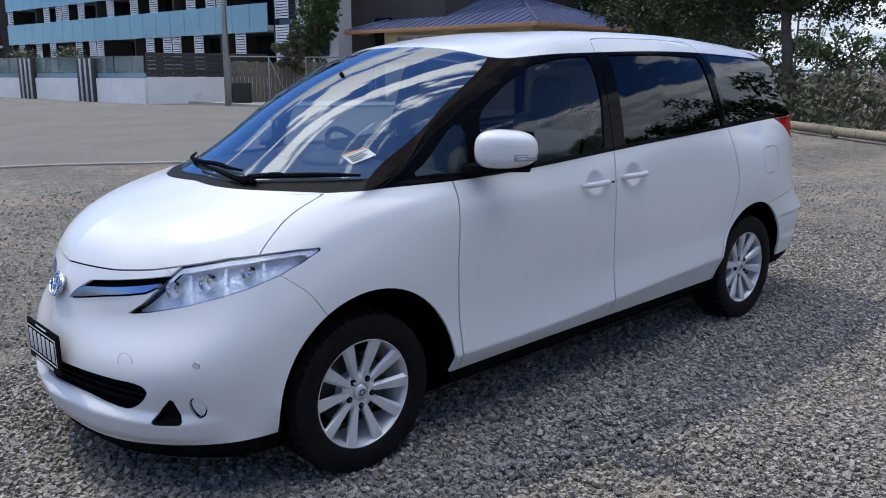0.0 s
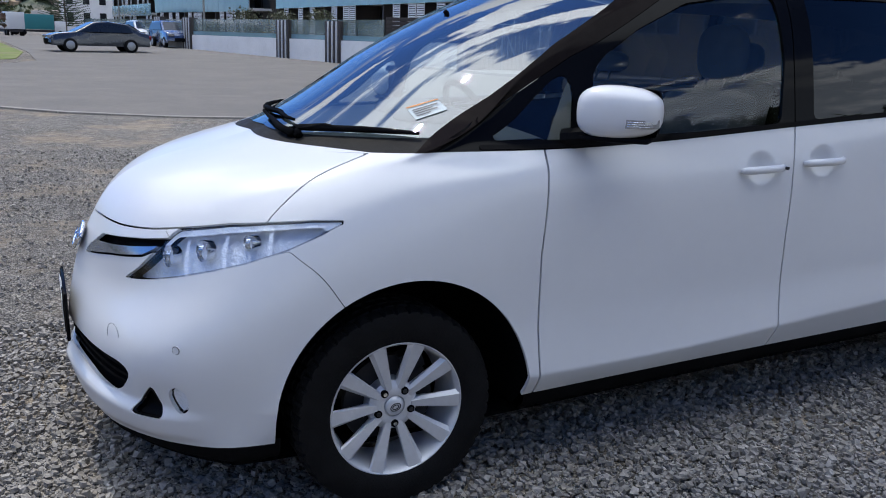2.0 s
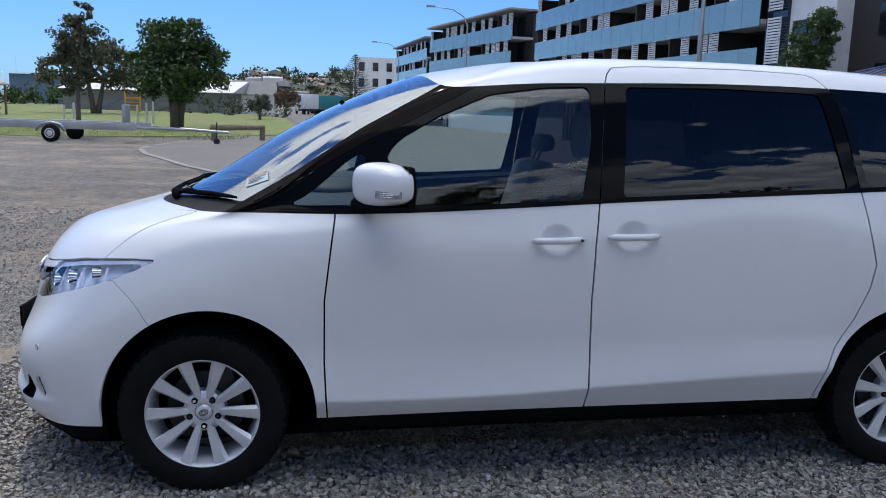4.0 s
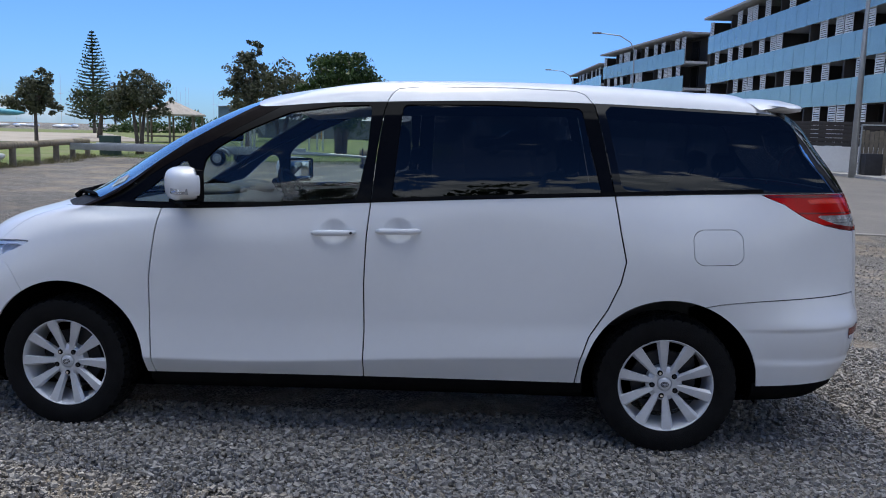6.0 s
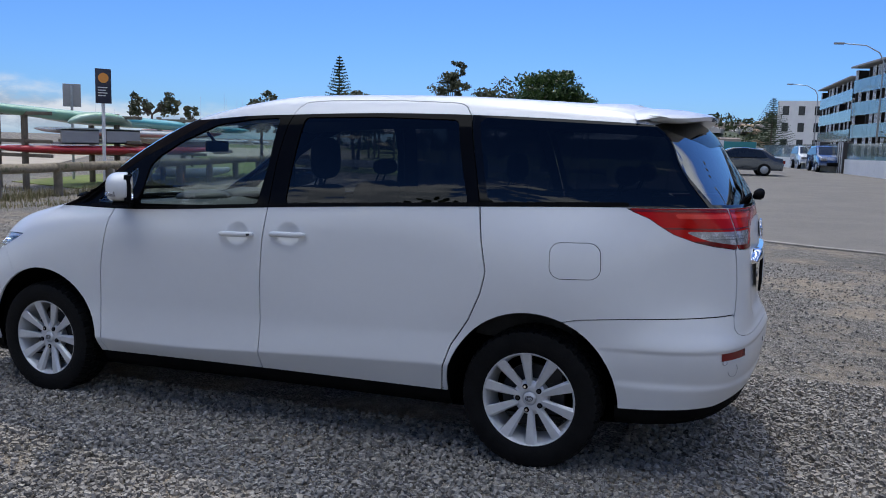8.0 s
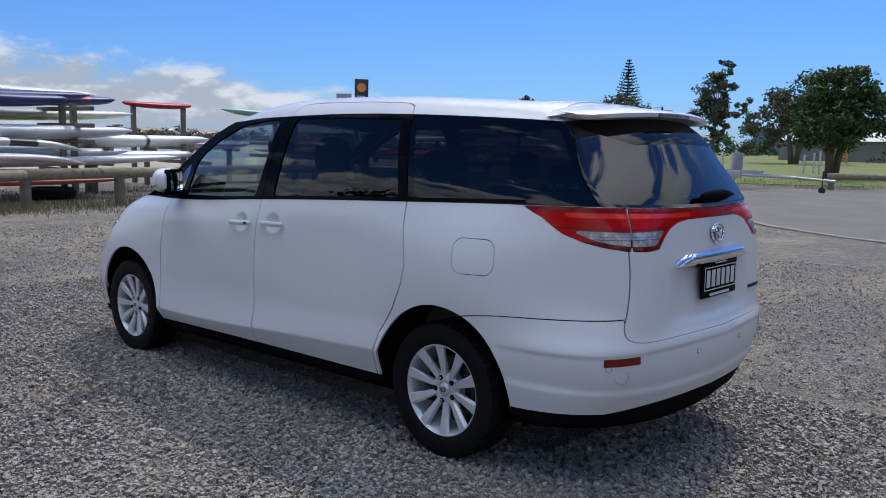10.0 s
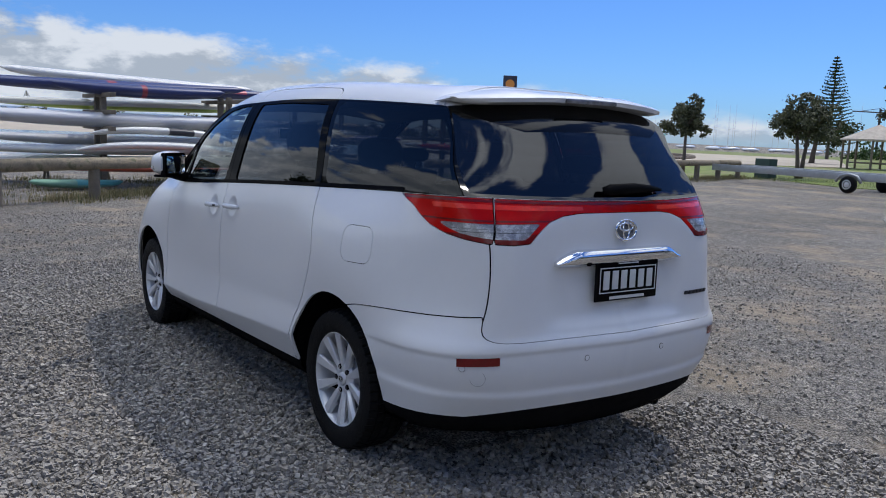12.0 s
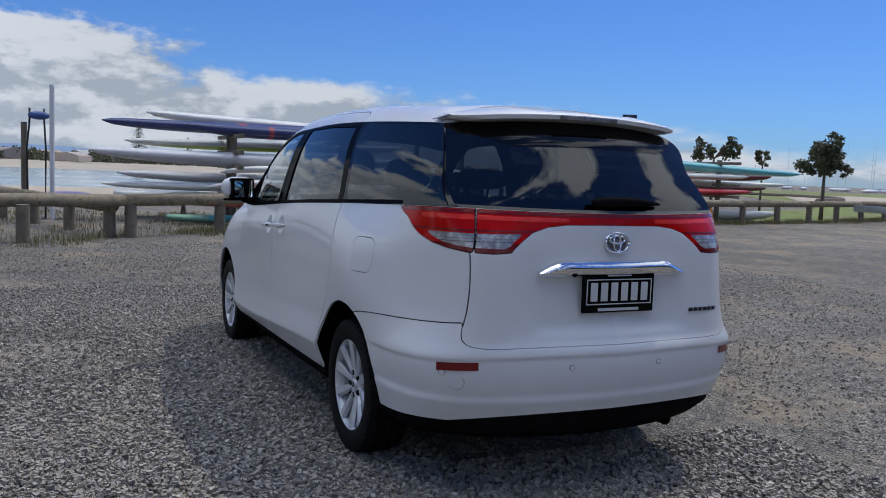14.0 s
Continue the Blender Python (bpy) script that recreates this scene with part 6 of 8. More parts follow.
scrub("scrub", 19.5, 4.5, 24, 10.5, .7, 1.3, 120, 41, M_LEAF3, "tangled scrub heap behind the logs")
scrub("scrub", 20.5, 1.0, 30, 7.0, .9, 1.5, 120, 42, isle("dry_brush", ((.20, .17, .12), (.14, .13, .08), (.24, .20, .14))), "dry brown brushwood heap")
bm = bmesh.new()
g = np.random.default_rng(43)
for _ in range(150):
    s = g.random()
    p = Vector((19.3 + 6 * s + g.normal(0, .6), 3.2 + 5 * s + g.normal(0, .8), .2))
    tube(bm, [p, p + Vector((g.normal(0, .5), g.normal(0, .5), .5 + g.random() * .5)), p + Vector((g.normal(0, 1.0), g.normal(0, 1.0), 1.0 + g.random() * .9))], [.013, .009, .004], 4)
tagged(part("brushwood", bm, M_BARK), "bare grey branches in the brush heap", "branches", kind="stuff")
g = np.random.default_rng(44)
n = 900
cx, cy = -164 + g.normal(0, 5, n), g.uniform(-80, 120, n)
v1, f1 = leaves(g, np.stack([cx, cy, land(cx, cy) + g.random(n) ** 1.3 * (1.1 + 1.3 * np.sin(cy * .21) ** 4)], 1), np.full(n, 1.1), 34, .30)
tagged(new("shore_scrub", fast_mesh("shore_scrub", v1, f1, M_LEAF3)), "green scrub along the far shore", "shrubs", kind="stuff")
g = np.random.default_rng(46)
n = 80
cs = g.random(n)
cx, cy = -56 + 20 * cs + g.normal(0, 1.5, n), 108 + 10 * cs + g.normal(0, 2.5, n)
v1, f1 = leaves(g, np.stack([cx, cy, land(cx, cy) + g.random(n) * (1.4 + 1.4 * np.sin(cx * .45) ** 2)], 1), np.full(n, 1.0), 50, .24)
tagged(new("far_park_trees", fast_mesh("far_park_trees", v1, f1, M_LEAF2)), "low green trees beyond the park path", "trees", kind="stuff")
scrub("park_shrubs", -14, 74, -2.5, 62, 1.2, 1.2, 60, 45, M_LEAF, "low shrubs along the playground wall")

g = np.random.default_rng(61)
n = 560
run = g.uniform(0, 140, n)
cx = np.minimum(-40 + run, 48) + g.normal(0, 2.2, n) * (run > 88)
cy = -25 + g.normal(0, 2.2, n) + np.maximum(run - 88, 0) * .55
cz = land(cx, cy) + g.random(n) ** .8 * (5.0 + 1.6 * np.sin(run * .35) + 1.2 * np.sin(run * .9 + 1)) * (1 + .9 * (run > 78))
v1, f1 = leaves(g, np.stack([cx, cy, cz], 1), np.full(n, 1.7), 60, .34)
tagged(new("tree_belt", fast_mesh("tree_belt", v1, f1, M_LEAF)), "belt of dark trees across the road", "trees", kind="stuff")


# ---- apartment building ----
def slatted(bm, x0, x1, y, z0, z1, n, thick=.03):
    box(bm, x0, x0 + .04, y - thick, y, z0, z1)
    box(bm, x1 - .04, x1, y - thick, y, z0, z1)
    for i in range(n):
        z = z0 + (z1 - z0) * (i + .5) / n
        box(bm, x0, x1, y - thick, y, z - (z1 - z0) / n * .36, z + (z1 - z0) / n * .30)


def apartments(x, y, turn, length, bays, base, storey, floors, label, wing=False):
    """A block with glass-fronted balconies. Its front runs along local x, and faces -y."""
    ob = empty("apartment_building", (x, y, foot(x, y)), turn)
    tagged(ob, label, "building")
    top = base + storey * floors
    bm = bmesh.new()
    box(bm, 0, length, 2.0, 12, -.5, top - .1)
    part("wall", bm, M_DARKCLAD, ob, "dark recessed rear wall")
    bm = bmesh.new()
    box(bm, -.25, length + .25, -.45, 12.2, top, top + .18, .03)
    part("roof", bm, M_GREYCLAD, ob, "thin grey roof plate")
    bay = length / bays
    for k in range(floors):
        z = base + storey * k
        bm = bmesh.new()
        box(bm, 0, length, 0, 2.05, z - .20, z)
        part("balcony_slab", bm, M_SLAB, ob, "pale balcony slab")
    for k in range(-1, floors):
        z = base + storey * k if k >= 0 else 0.5
        zt = base + storey * (k + 1) - .22
        for b in range(bays):
            x0 = b * bay
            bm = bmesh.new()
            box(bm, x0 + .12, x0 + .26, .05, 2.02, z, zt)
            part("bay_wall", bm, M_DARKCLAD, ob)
            bm = bmesh.new()
            box(bm, x0 + .5, x0 + bay * .55, 1.96, 2.04, z + .05, zt - .12)
            w = part("window", bm, M_PANE, ob, "dark sliding window")
            for xx in (x0 + .5, x0 + bay * .52):
                bm = bmesh.new()
                box(bm, xx - .03, xx + .05, 1.93, 2.0, z + .05, zt - .12)
                part("window_frame", bm, M_STEEL, w)
            # A dark panel stands for the shade in the open doorway.
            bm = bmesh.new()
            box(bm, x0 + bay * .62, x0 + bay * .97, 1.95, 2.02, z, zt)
            part("door", bm, M_ROOM_SHADE, ob, "near-black panel for the shaded balcony doorway")
            if k >= 0:
                n = 3
                for i in range(n):
                    bm = bmesh.new()
                    box(bm, x0 + bay * i / n + .015, x0 + bay * (i + 1) / n - .015, -.10, -.075, z - .30, z + 1.02)
                    part("glass_panel", bm, M_BALUSTER, ob, "blue-tinted glass balustrade" if i == 0 else "")
            w0 = min(.85, bay * .3)
            spots = ((0.02, 1), (bay * .5, 0)) if (b + k) % 2 == 0 else ((bay * .36, 1), (bay - w0 - .1, 0))
            for s, hang in spots[: 2 if b % 3 else 1]:
                bm = bmesh.new()
                slatted(bm, x0 + s, x0 + s + w0, .03 if k >= 0 else .0, z + (.02 if k < 0 else -.25), zt + (.0 if hang else .0), 20)
                part("louvre_screen", bm, M_LOUVRE, ob, "white slatted sun screen" if b == 0 else "")
    return ob


T1 = math.degrees(math.atan2(-30.1, 3.1))
front = apartments(16.1, 62.2, T1, 30.3, 7, 3.2, 2.27, 3, "four-storey apartment building with blue glass balconies")
apartments(10.8, 91.0, math.degrees(math.atan2(-21.5, 4.9)), 22.0, 6, 3.1, 2.25, 3, "further apartment block with glass balconies")
apartments(8.9, 119.5, math.degrees(math.atan2(-22, 2.3)), 22.0, 5, 2.9, 2.2, 3, "small distant apartment block with glass balconies")
# the end of the near block: glazed corner, pale rendered stair tower and dark gable
E0, ST = 30.3, 2.27
bm = bmesh.new()
box(bm, E0, E0 + 1.5, .25, 4, -.3, 10.2)
part("corner_frame", bm, M_PANE, front, "dark glazed corner")
bm = bmesh.new()
box(bm, E0 + 1.5, E0 + 4.4, .4, 9, -.3, 10.6)
tower = part("end_wall", bm, M_WHITEWALL, front, "pale rendered end wall")
for k in range(4):
    z = 1.75 + ST * k
    bm = bmesh.new()
    box(bm, E0 + 1.95, E0 + 3.75, .30, .45, z, z + 1.15)
    w = part("end_window", bm, M_PANE, tower, "dark framed window")
    bm = bmesh.new()
    for zz in (z - .03, z + .55, z + 1.12):
        box(bm, E0 + 1.9, E0 + 3.8, .26, .32, zz, zz + .06)
    for xx in (E0 + 1.9, E0 + 2.8, E0 + 3.75):
        box(bm, xx, xx + .06, .26, .32, z - .03, z + 1.18)
    part("end_window_frame", bm, M_STEEL, w)
    bm = bmesh.new()
    slatted(bm, E0 + .35, E0 + 1.35, .10, 1.2 + ST * k, 3.2 + ST * k, 16)
    part("louvre_screen", bm, M_LOUVRE, front)
bm = bmesh.new()
box(bm, E0 + 4.4, E0 + 10, 1.2, 10, -.3, 9.6)
gable = part("gable_wall", bm, M_DARKCLAD, front, "charcoal clad gable")
for k in range(3):
    bm = bmesh.new()
    box(bm, E0 + 6.0, E0 + 7.0, 1.1, 1.25, 2.1 + ST * k, 3.3 + ST * k)
    part("gable_window", bm, M_PANE, gable)

# ---- street wall with gate pillars and planting ----
WALL0, WALL1 = Vector((12.3, 30.2)), Vector((3.1, 69.1))
wdir = (WALL1 - WALL0).normalized()
wturn = math.degrees(math.atan2(wdir.y, wdir.x))
yard_wall = empty("street_wall", (WALL0.x, WALL0.y, foot(*WALL0)), wturn)
tagged(yard_wall, "white rendered street wall with a glass top", "wall")
bm = bmesh.new()
box(bm, 0, 41, -.12, .12, -.3, 1.05)
part("wall_base", bm, M_WHITEWALL, yard_wall, "white rendered wall")
for i in range(20):
    bm = bmesh.new()
    box(bm, .1 + i * 2.05, 2.05 + i * 2.05, -.02, .02, 1.05, 1.95)
    p = part("glass_panel", bm, M_GREENGLASS, yard_wall, "greenish glass panel" if i == 0 else "")
bm = bmesh.new()
box(bm, 0, 41, -.025, .025, 1.06, 1.26)
part("frosted_band", bm, M_BALUSTER, yard_wall, "frosted band on the glass")
side = empty("side_wall", (WALL0.x, WALL0.y, foot(*WALL0)), wturn - 118)
tagged(side, "white side wall under a dark boarded screen", "wall")
bm = bmesh.new()
box(bm, 0, 7.5, -.12, .12, -.3, 1.10)
part("wall_base", bm, M_WHITEWALL, side, "white rendered wall")
for k in range(6):
    bm = bmesh.new()
    box(bm, .02, 5.0, -.05, .05, 1.12 + k * .16, 1.265 + k * .16, .01)
    part("board", bm, M_DARKCLAD, side, "dark stained board" if k == 0 else "")
bm = bmesh.new()
box(bm, 5.05, 7.5, -.03, .03, 1.12, 1.5)
part("lattice_panel", bm, M_LOUVRE, side, "white pierced panel")


def pillar_gate(s):
    p = WALL0 + wdir * s
    ob = empty("gate_pillar", (p.x, p.y, foot(*p)), wturn)
    tagged(ob, "dark grey ribbed gate pillar with pale stripes", "pillar", "pillars along the street wall")
    bm = bmesh.new()
    box(bm, -.62, .62, -.28, .2, 0, 1.85, .02)
    part("pillar_body", bm, M_DARKCLAD, ob)
    for k in range(3):
        bm = bmesh.new()
        box(bm, -.46 + k * .36, -.34 + k * .36, -.315, .235, .02, 1.83, .01)
        part("rib", bm, M_SLAB, ob)


for s in (3.9, 8.6, 20.5, 25.2):
    pillar_gate(s)
for s, w in ((6.8, .75), (10.6, .6), (15.0, .9)):
    p = WALL0 + wdir * s + Vector((.9, .2))
    g = np.random.default_rng(int(s * 10))
    ob = empty("hedge_shrub", (p.x, p.y, foot(*p)))
    tagged(ob, "clipped green shrub behind the street wall", "shrub", "shrubs behind the street wall")
    v, f = leaves(g, np.array([(0, 0, 2.0), (.4, .3, 2.0), (-.4, -.3, 2.0)]), np.full(3, w * .8), 130, .07)
    o = new("foliage", fast_mesh("foliage", v, f, M_LEAF3))
    o.parent = ob
    bm = bmesh.new()
    rod(bm, (0, 0, 0), (0, 0, 1.8), .05, .03, 7)
    part("stem", bm, M_BARK, ob)


# ---- street lamps ----
def street_lamp(x, y, h, reach, turn, r=.09):
    ob = empty("street_lamp", (x, y, foot(x, y)), turn)
    tagged(ob, "tall galvanised street lamp with a curved arm", "street lamp", "lamps along the street")
    bm = bmesh.new()
    tube(bm, [(0, 0, -.1), (0, 0, h * .5), (0, 0, h * .86), (-.12 * reach, 0, h * .93), (-.45 * reach, 0, h * .985), (-reach, 0, h)], [r, r * .75, r * .55, r * .5, r * .45, r * .4], 10)
    part("pole", bm, M_GALV, ob)
    bm = bmesh.new()
    box(bm, -reach - .65, -reach, -.13, .13, h - .06, h + .07, .03)
    part("lamp_head", bm, M_GREYCLAD, ob, "flat grey lamp head")


street_lamp(14.2, 27.0, 9.0, 2.4, 15, .13)
street_lamp(10.2, 60.0, 8.6, 2.6, 10)
street_lamp(7.6, 96.0, 8.6, 2.6, 10)
bm = bmesh.new()
box(bm, -.3, .3, -.3, .3, 0, .9, .04)
bin_ = part("litter_bin", bm, M_STEEL, m=pose(14.9, 27.2, foot(14.9, 27.2)))
tagged(bin_, "small dark litter bin beside the lamp post", "bin")

# ---- timber fence, blue-roofed house, dark terraces ----
ob = empty("paling_fence", (14.6, 27.6, foot(14.6, 27.6)), -12)
tagged(ob, "weathered brown paling fence", "fence")
for i in range(40):
    bm = bmesh.new()
    box(bm, i * .16, i * .16 + .145, -.012, .012, .03, 1.72 + .03 * math.sin(i * 2.1), .004)
    part("paling", bm, M_POST, ob)
for z in (.5, 1.3):
    bm = bmesh.new()
    box(bm, 0, 6.4, .015, .07, z, z + .08)
    part("fence_rail", bm, M_POST, ob)
bm = bmesh.new()
for i in range(5):
    rod(bm, (i * 1.6, -.2, 0), (i * 1.6, -.2, 1.95), .03, None, 8)
rod(bm, (0, -.2, 1.93), (6.4, -.2, 1.93), .022, None, 8)
rod(bm, (1.6, -.2, 1.9), (2.4, -.2, .2), .02, None, 6)
part("pipe_frame", bm, M_GALV, ob, "galvanised pipe frame")

M_CREAM = surface("cream_wall", (.62, .50, .28), .8, grain=.08, size=1.0, bump=.1)
M_BLUEROOF = surface("blue_roof", (.055, .075, .16), .42, grain=.12, size=1.0)
M_FASCIA = surface("rust_fascia", (.40, .20, .09), .6, grain=.1)
house = empty("bungalow", (23.9, 21.9, foot(23.4, 22.2)), -84.3)
tagged(house, "cream bungalow with a blue hipped metal roof", "house")
bm = bmesh.new()
box(bm, -3.5, 4.2, -3.0, 3.2, -.3, 3.0)
part("wall", bm, M_CREAM, house, "cream rendered walls")
bm = bmesh.new()
e = [(-5.03, -3.85, 3.0), (5.03, -3.85, 3.0), (5.03, 3.85, 3.0), (-5.03, 3.85, 3.0), (-1.3, 0, 4.35), (1.3, 0, 4.35)]
q = [bm.verts.new(p) for p in e]
for f in ((0, 1, 5, 4), (1, 2, 5), (2, 3, 4, 5), (3, 0, 4), (3, 2, 1, 0)):
    bm.faces.new([q[i] for i in f])
roof1 = part("roof", bm, M_BLUEROOF, house, "dark blue hipped roof", flat=True)
for k in range(25):
    xx = -4.9 + k * .41
    t = min(1.0, max(0.05, (5.03 - abs(xx)) / 3.73))
    bm = bmesh.new()
    rod(bm, (xx, -3.85, 3.02), (xx, -3.85 + 3.85 * t, 3.02 + 1.35 * t), .018, None, 5)
    part("roof_rib", bm, M_BLUEROOF, roof1)
for k in range(19):
    yy = -3.7 + k * .41
    t = min(1.0, max(0.05, (3.85 - abs(yy)) / 3.85))
    bm = bmesh.new()
    rod(bm, (5.03, yy, 3.02), (5.03 - 3.73 * t, yy, 3.02 + 1.35 * t), .018, None, 5)
    part("roof_rib", bm, M_BLUEROOF, roof1)
for a, b in (((-5.03, -3.85, 3.02), (-1.3, 0, 4.37)), ((5.03, -3.85, 3.02), (1.3, 0, 4.37)), ((5.03, 3.85, 3.02), (1.3, 0, 4.37)), ((-1.3, 0, 4.37), (1.3, 0, 4.37))):
    bm = bmesh.new()
    rod(bm, a, b, .05, None, 8)
    part("ridge_cap", bm, M_BLUEROOF, roof1)
for x0, x1, y0, y1 in ((-5.06, 5.06, -3.92, -3.83), (-5.06, 5.06, 3.83, 3.92), (-5.10, -5.0, -3.83, 3.83), (5.0, 5.10, -3.83, 3.83)):
    bm = bmesh.new()
    box(bm, x0, x1, y0, y1, 2.88, 3.03, .01)
    part("gutter", bm, M_FASCIA, house, "rust-coloured gutter")
for x0, x1 in ((-2.7, -.5), (.7, 3.0)):
    bm = bmesh.new()
    box(bm, x0, x1, -3.06, -2.98, 1.75, 2.72)
    w = part("window", bm, M_GREENGLASS, house, "pale reflecting window")
    bm = bmesh.new()
    for xx in (x0, (x0 + x1) / 2, x1):
        box(bm, xx - .04, xx + .04, -3.1, -3.0, 1.7, 2.77)
    for z in (1.72, 2.75):
        box(bm, x0, x1, -3.1, -3.0, z - .03, z + .03)
    part("window_frame", bm, M_LOUVRE, w)
bm = bmesh.new()
box(bm, 4.18, 4.26, -1.2, .6, 1.75, 2.72)
part("window", bm, M_PANE, house, "small dark side window")
row = empty("terrace_houses", (36.5, 27.0, 0), -52)
tagged(row, "dark grey row of town houses behind the trees", "building")
bm = bmesh.new()
box(bm, -9, 9, 0, 7, 0, 7.0)
part("wall", bm, M_DARKCLAD, row)
for i in range(9):
    bm = bmesh.new()
    box(bm, -8.2 + i * 1.9, -7.5 + i * 1.9, -.08, .02, 4.4, 6.4)
    part("window", bm, M_GREENGLASS if i % 3 else M_LOUVRE, row)
ob = empty("carport", (28.7, 7.5, foot(28.7, 7.5)), -65)
tagged(ob, "open carport on thin dark posts", "carport")
for xx, yy in ((0, 0), (4, 0), (0, 4), (4, 4)):
    bm = bmesh.new()
    rod(bm, (xx, yy, 0), (xx, yy, 3.0), .06, None, 8)
    part("post", bm, M_STEEL, ob)
bm = bmesh.new()
box(bm, .1, 4.6, -.3, 4.6, 3.0, 3.28, .03)
part("roof", bm, M_GREYCLAD, ob)
ob = empty("ladder_stand", (23.2, 8.2, foot(23.2, 8.2)), -65)
tagged(ob, "dark wooden ladder against the tree", "ladder")
for xx in (-.3, .3):
    bm = bmesh.new()
    rod(bm, (xx, 0, 0), (xx, .4, 3.6), .035, None, 6)
    part("stile", bm, M_POST, ob)
for k in range(9):
    bm = bmesh.new()
    rod(bm, (-.3, .4 * (k + .6) / 9, .4 * (k + .6)), (.3, .4 * (k + .6) / 9, .4 * (k + .6)), .028, None, 6)
    part("rung", bm, M_POST, ob)
bm = bmesh.new()
for i in range(12):
    p = Vector((24.5 + i * .9, 8.0 - i * .85, 0))
    rod(bm, p, p + Vector((0, 0, 1.9)), .03, None, 6)
tagged(part("wire_fence", bm, M_STEEL), "thin dark wire fence posts behind the scrub", "fence", kind="structure")


# ---- parked cars ----
def car(x, y, turn, paint, label, L=4.6, H=1.46, W=1.78, suv=False, name="car"):
    ob = empty(name, (x, y, foot(x, y)), turn)
    tagged(ob, label, "car", "cars parked along the street")
    h = L / 2
    belt = H * .62
    prof = [(-h, .42), (-h + .02, .62), (-h + .12, belt * .86), (-h + .35, belt * .95), (-h * .50, belt * 1.04), (-h * .12, H * .97), (h * .18, H), (h * .55 if not suv else h * .82, H * (.93 if not suv else .97)), (h * .82 if not suv else h * .97, belt * 1.08), (h - .06, belt * (1.02 if not suv else .95)), (h, .62), (h - .03, .36)]
    bm = bmesh.new()
    rows = []
    for yy, sh, inset in ((-1, .96, .0), (-.97, .99, .02), (-.8, 1, 0), (0, 1, 0), (.8, 1, 0), (.97, .99, .02), (1, .96, .0)):
        r = []
        for px_, pz in prof:
            tumble = 1 - .17 * max(0, (pz - belt) / (H - belt)) if pz > belt else 1
            r.append(bm.verts.new((px_ * (1 - .04 * abs(yy) ** 4), yy * W / 2 * tumble, pz * sh if abs(yy) > .9 else pz)))
        rows.append(r)
    for a, b in zip(rows, rows[1:]):
        for i in range(len(prof) - 1):
            bm.faces.new((a[i], a[i + 1], b[i + 1], b[i]))
    for r in (rows[0], rows[-1]):
        low = [bm.verts.new((v.co.x, v.co.y, .30)) for v in r]
        for i in range(len(r) - 1):
            bm.faces.new((r[i], r[i + 1], low[i + 1], low[i]))
        bm.faces.new(low[::-1])
    bmesh.ops.recalc_face_normals(bm, faces=bm.faces)
    body = part("body", bm, paint, ob, sharp=50)
    zs = belt * 1.05
    tail = h * .50 if not suv else h * .80
    for k in (-1, 1):
        bm = bmesh.new()
        q = [(-h * .40, zs), (-h * .08, H * .92), (h * .16, H * .945), (tail, H * .90), (tail + .14 * h, zs)]
        ring = [bm.verts.new((px_, k * (W / 2 * (1 - .17 * max(0, (pz - belt) / (H - belt))) + .006), pz)) for px_, pz in q]
        bm.faces.new(ring if k < 0 else ring[::-1])
        part("side_window", bm, M_PANE, ob, flat=True)
        for cx in (-h * .60, h * .58):
            bm = bmesh.new()
            lathe(bm, [(.0, -.10), (.20, -.105), (.31, -.10), (.325, -.06), (.325, .08), (.0, .08)], 24)
            w = part("wheel", bm, M_RUBBER, ob, m=pose(cx, k * (W / 2 - .09), .325, 0, 0, 0 if k < 0 else 180))
            bm = bmesh.new()
            lathe(bm, [(.0, -.112), (.19, -.112), (.205, -.10)], 24)
            part("rim", bm, M_GALV, w)
    for z0, z1, x0, x1, nm in ((belt * 1.06, H * .945, -h * .48, -h * .14, "windscreen"), (belt * 1.12, H * .93, (h * .80 if not suv else h * .965), (h * .57 if not suv else h * .85), "rear_screen")):
        bm = bmesh.new()
        d = -.02 if nm == "windscreen" else .02
        ring = [bm.verts.new(p) for p in ((x0 + d, -W * .43, z0), (x0 + d, W * .43, z0), (x1 + d, W * .37, z1), (x1 + d, -W * .37, z1))]
        bm.faces.new(ring)
        bmesh.ops.translate(bm, verts=bm.verts, vec=(0, 0, .012))
        part(nm, bm, M_PANE, ob, flat=True)
    for k in (-1, 1):
        bm = bmesh.new()
        box(bm, -h - .01, -h + .22, k * W * .28, k * W * .46, belt * .68, belt * .84, .03)
        part("headlight", bm, M_CLEARLAMP, ob)
        bm = bmesh.new()
        box(bm, h - .14, h + .015, k * W * .30, k * W * .47, belt * .72, belt * .92, .03)
        part("tail_light", bm, M_DEEPRED, ob)
    bm = bmesh.new()
    box(bm, -h - .02, -h + .1, -W * .27, W * .27, .38, .60, .03)
    part("front_grille", bm, M_PLASTIC, ob)


M_CARGREY = surface("grey_car_paint", (.022, .027, .036), .22, .1, grain=.05, coat=1)
M_CARWHITE = surface("white_car_paint", (.70, .71, .72), .25, grain=.03, coat=1)
M_CARBLUE = surface("blue_car_paint", (.035, .065, .15), .25, .3, grain=.05, coat=1)
car(1.9, 42.0, 8, M_CARGREY, "dark grey sedan parked across the road end", 4.7, 1.46)
car(6.9, 52.5, 98 - 0, M_CARBLUE, "dark blue sports utility car parked at the kerb", 4.4, 1.62, 1.8, True)
car(6.0, 59.0, 98, M_CARWHITE, "white sports utility car parked at the kerb", 4.4, 1.6, 1.8, True)
car(5.0, 66.0, 98, M_CARWHITE, "white hatchback parked at the kerb", 4.2, 1.5)


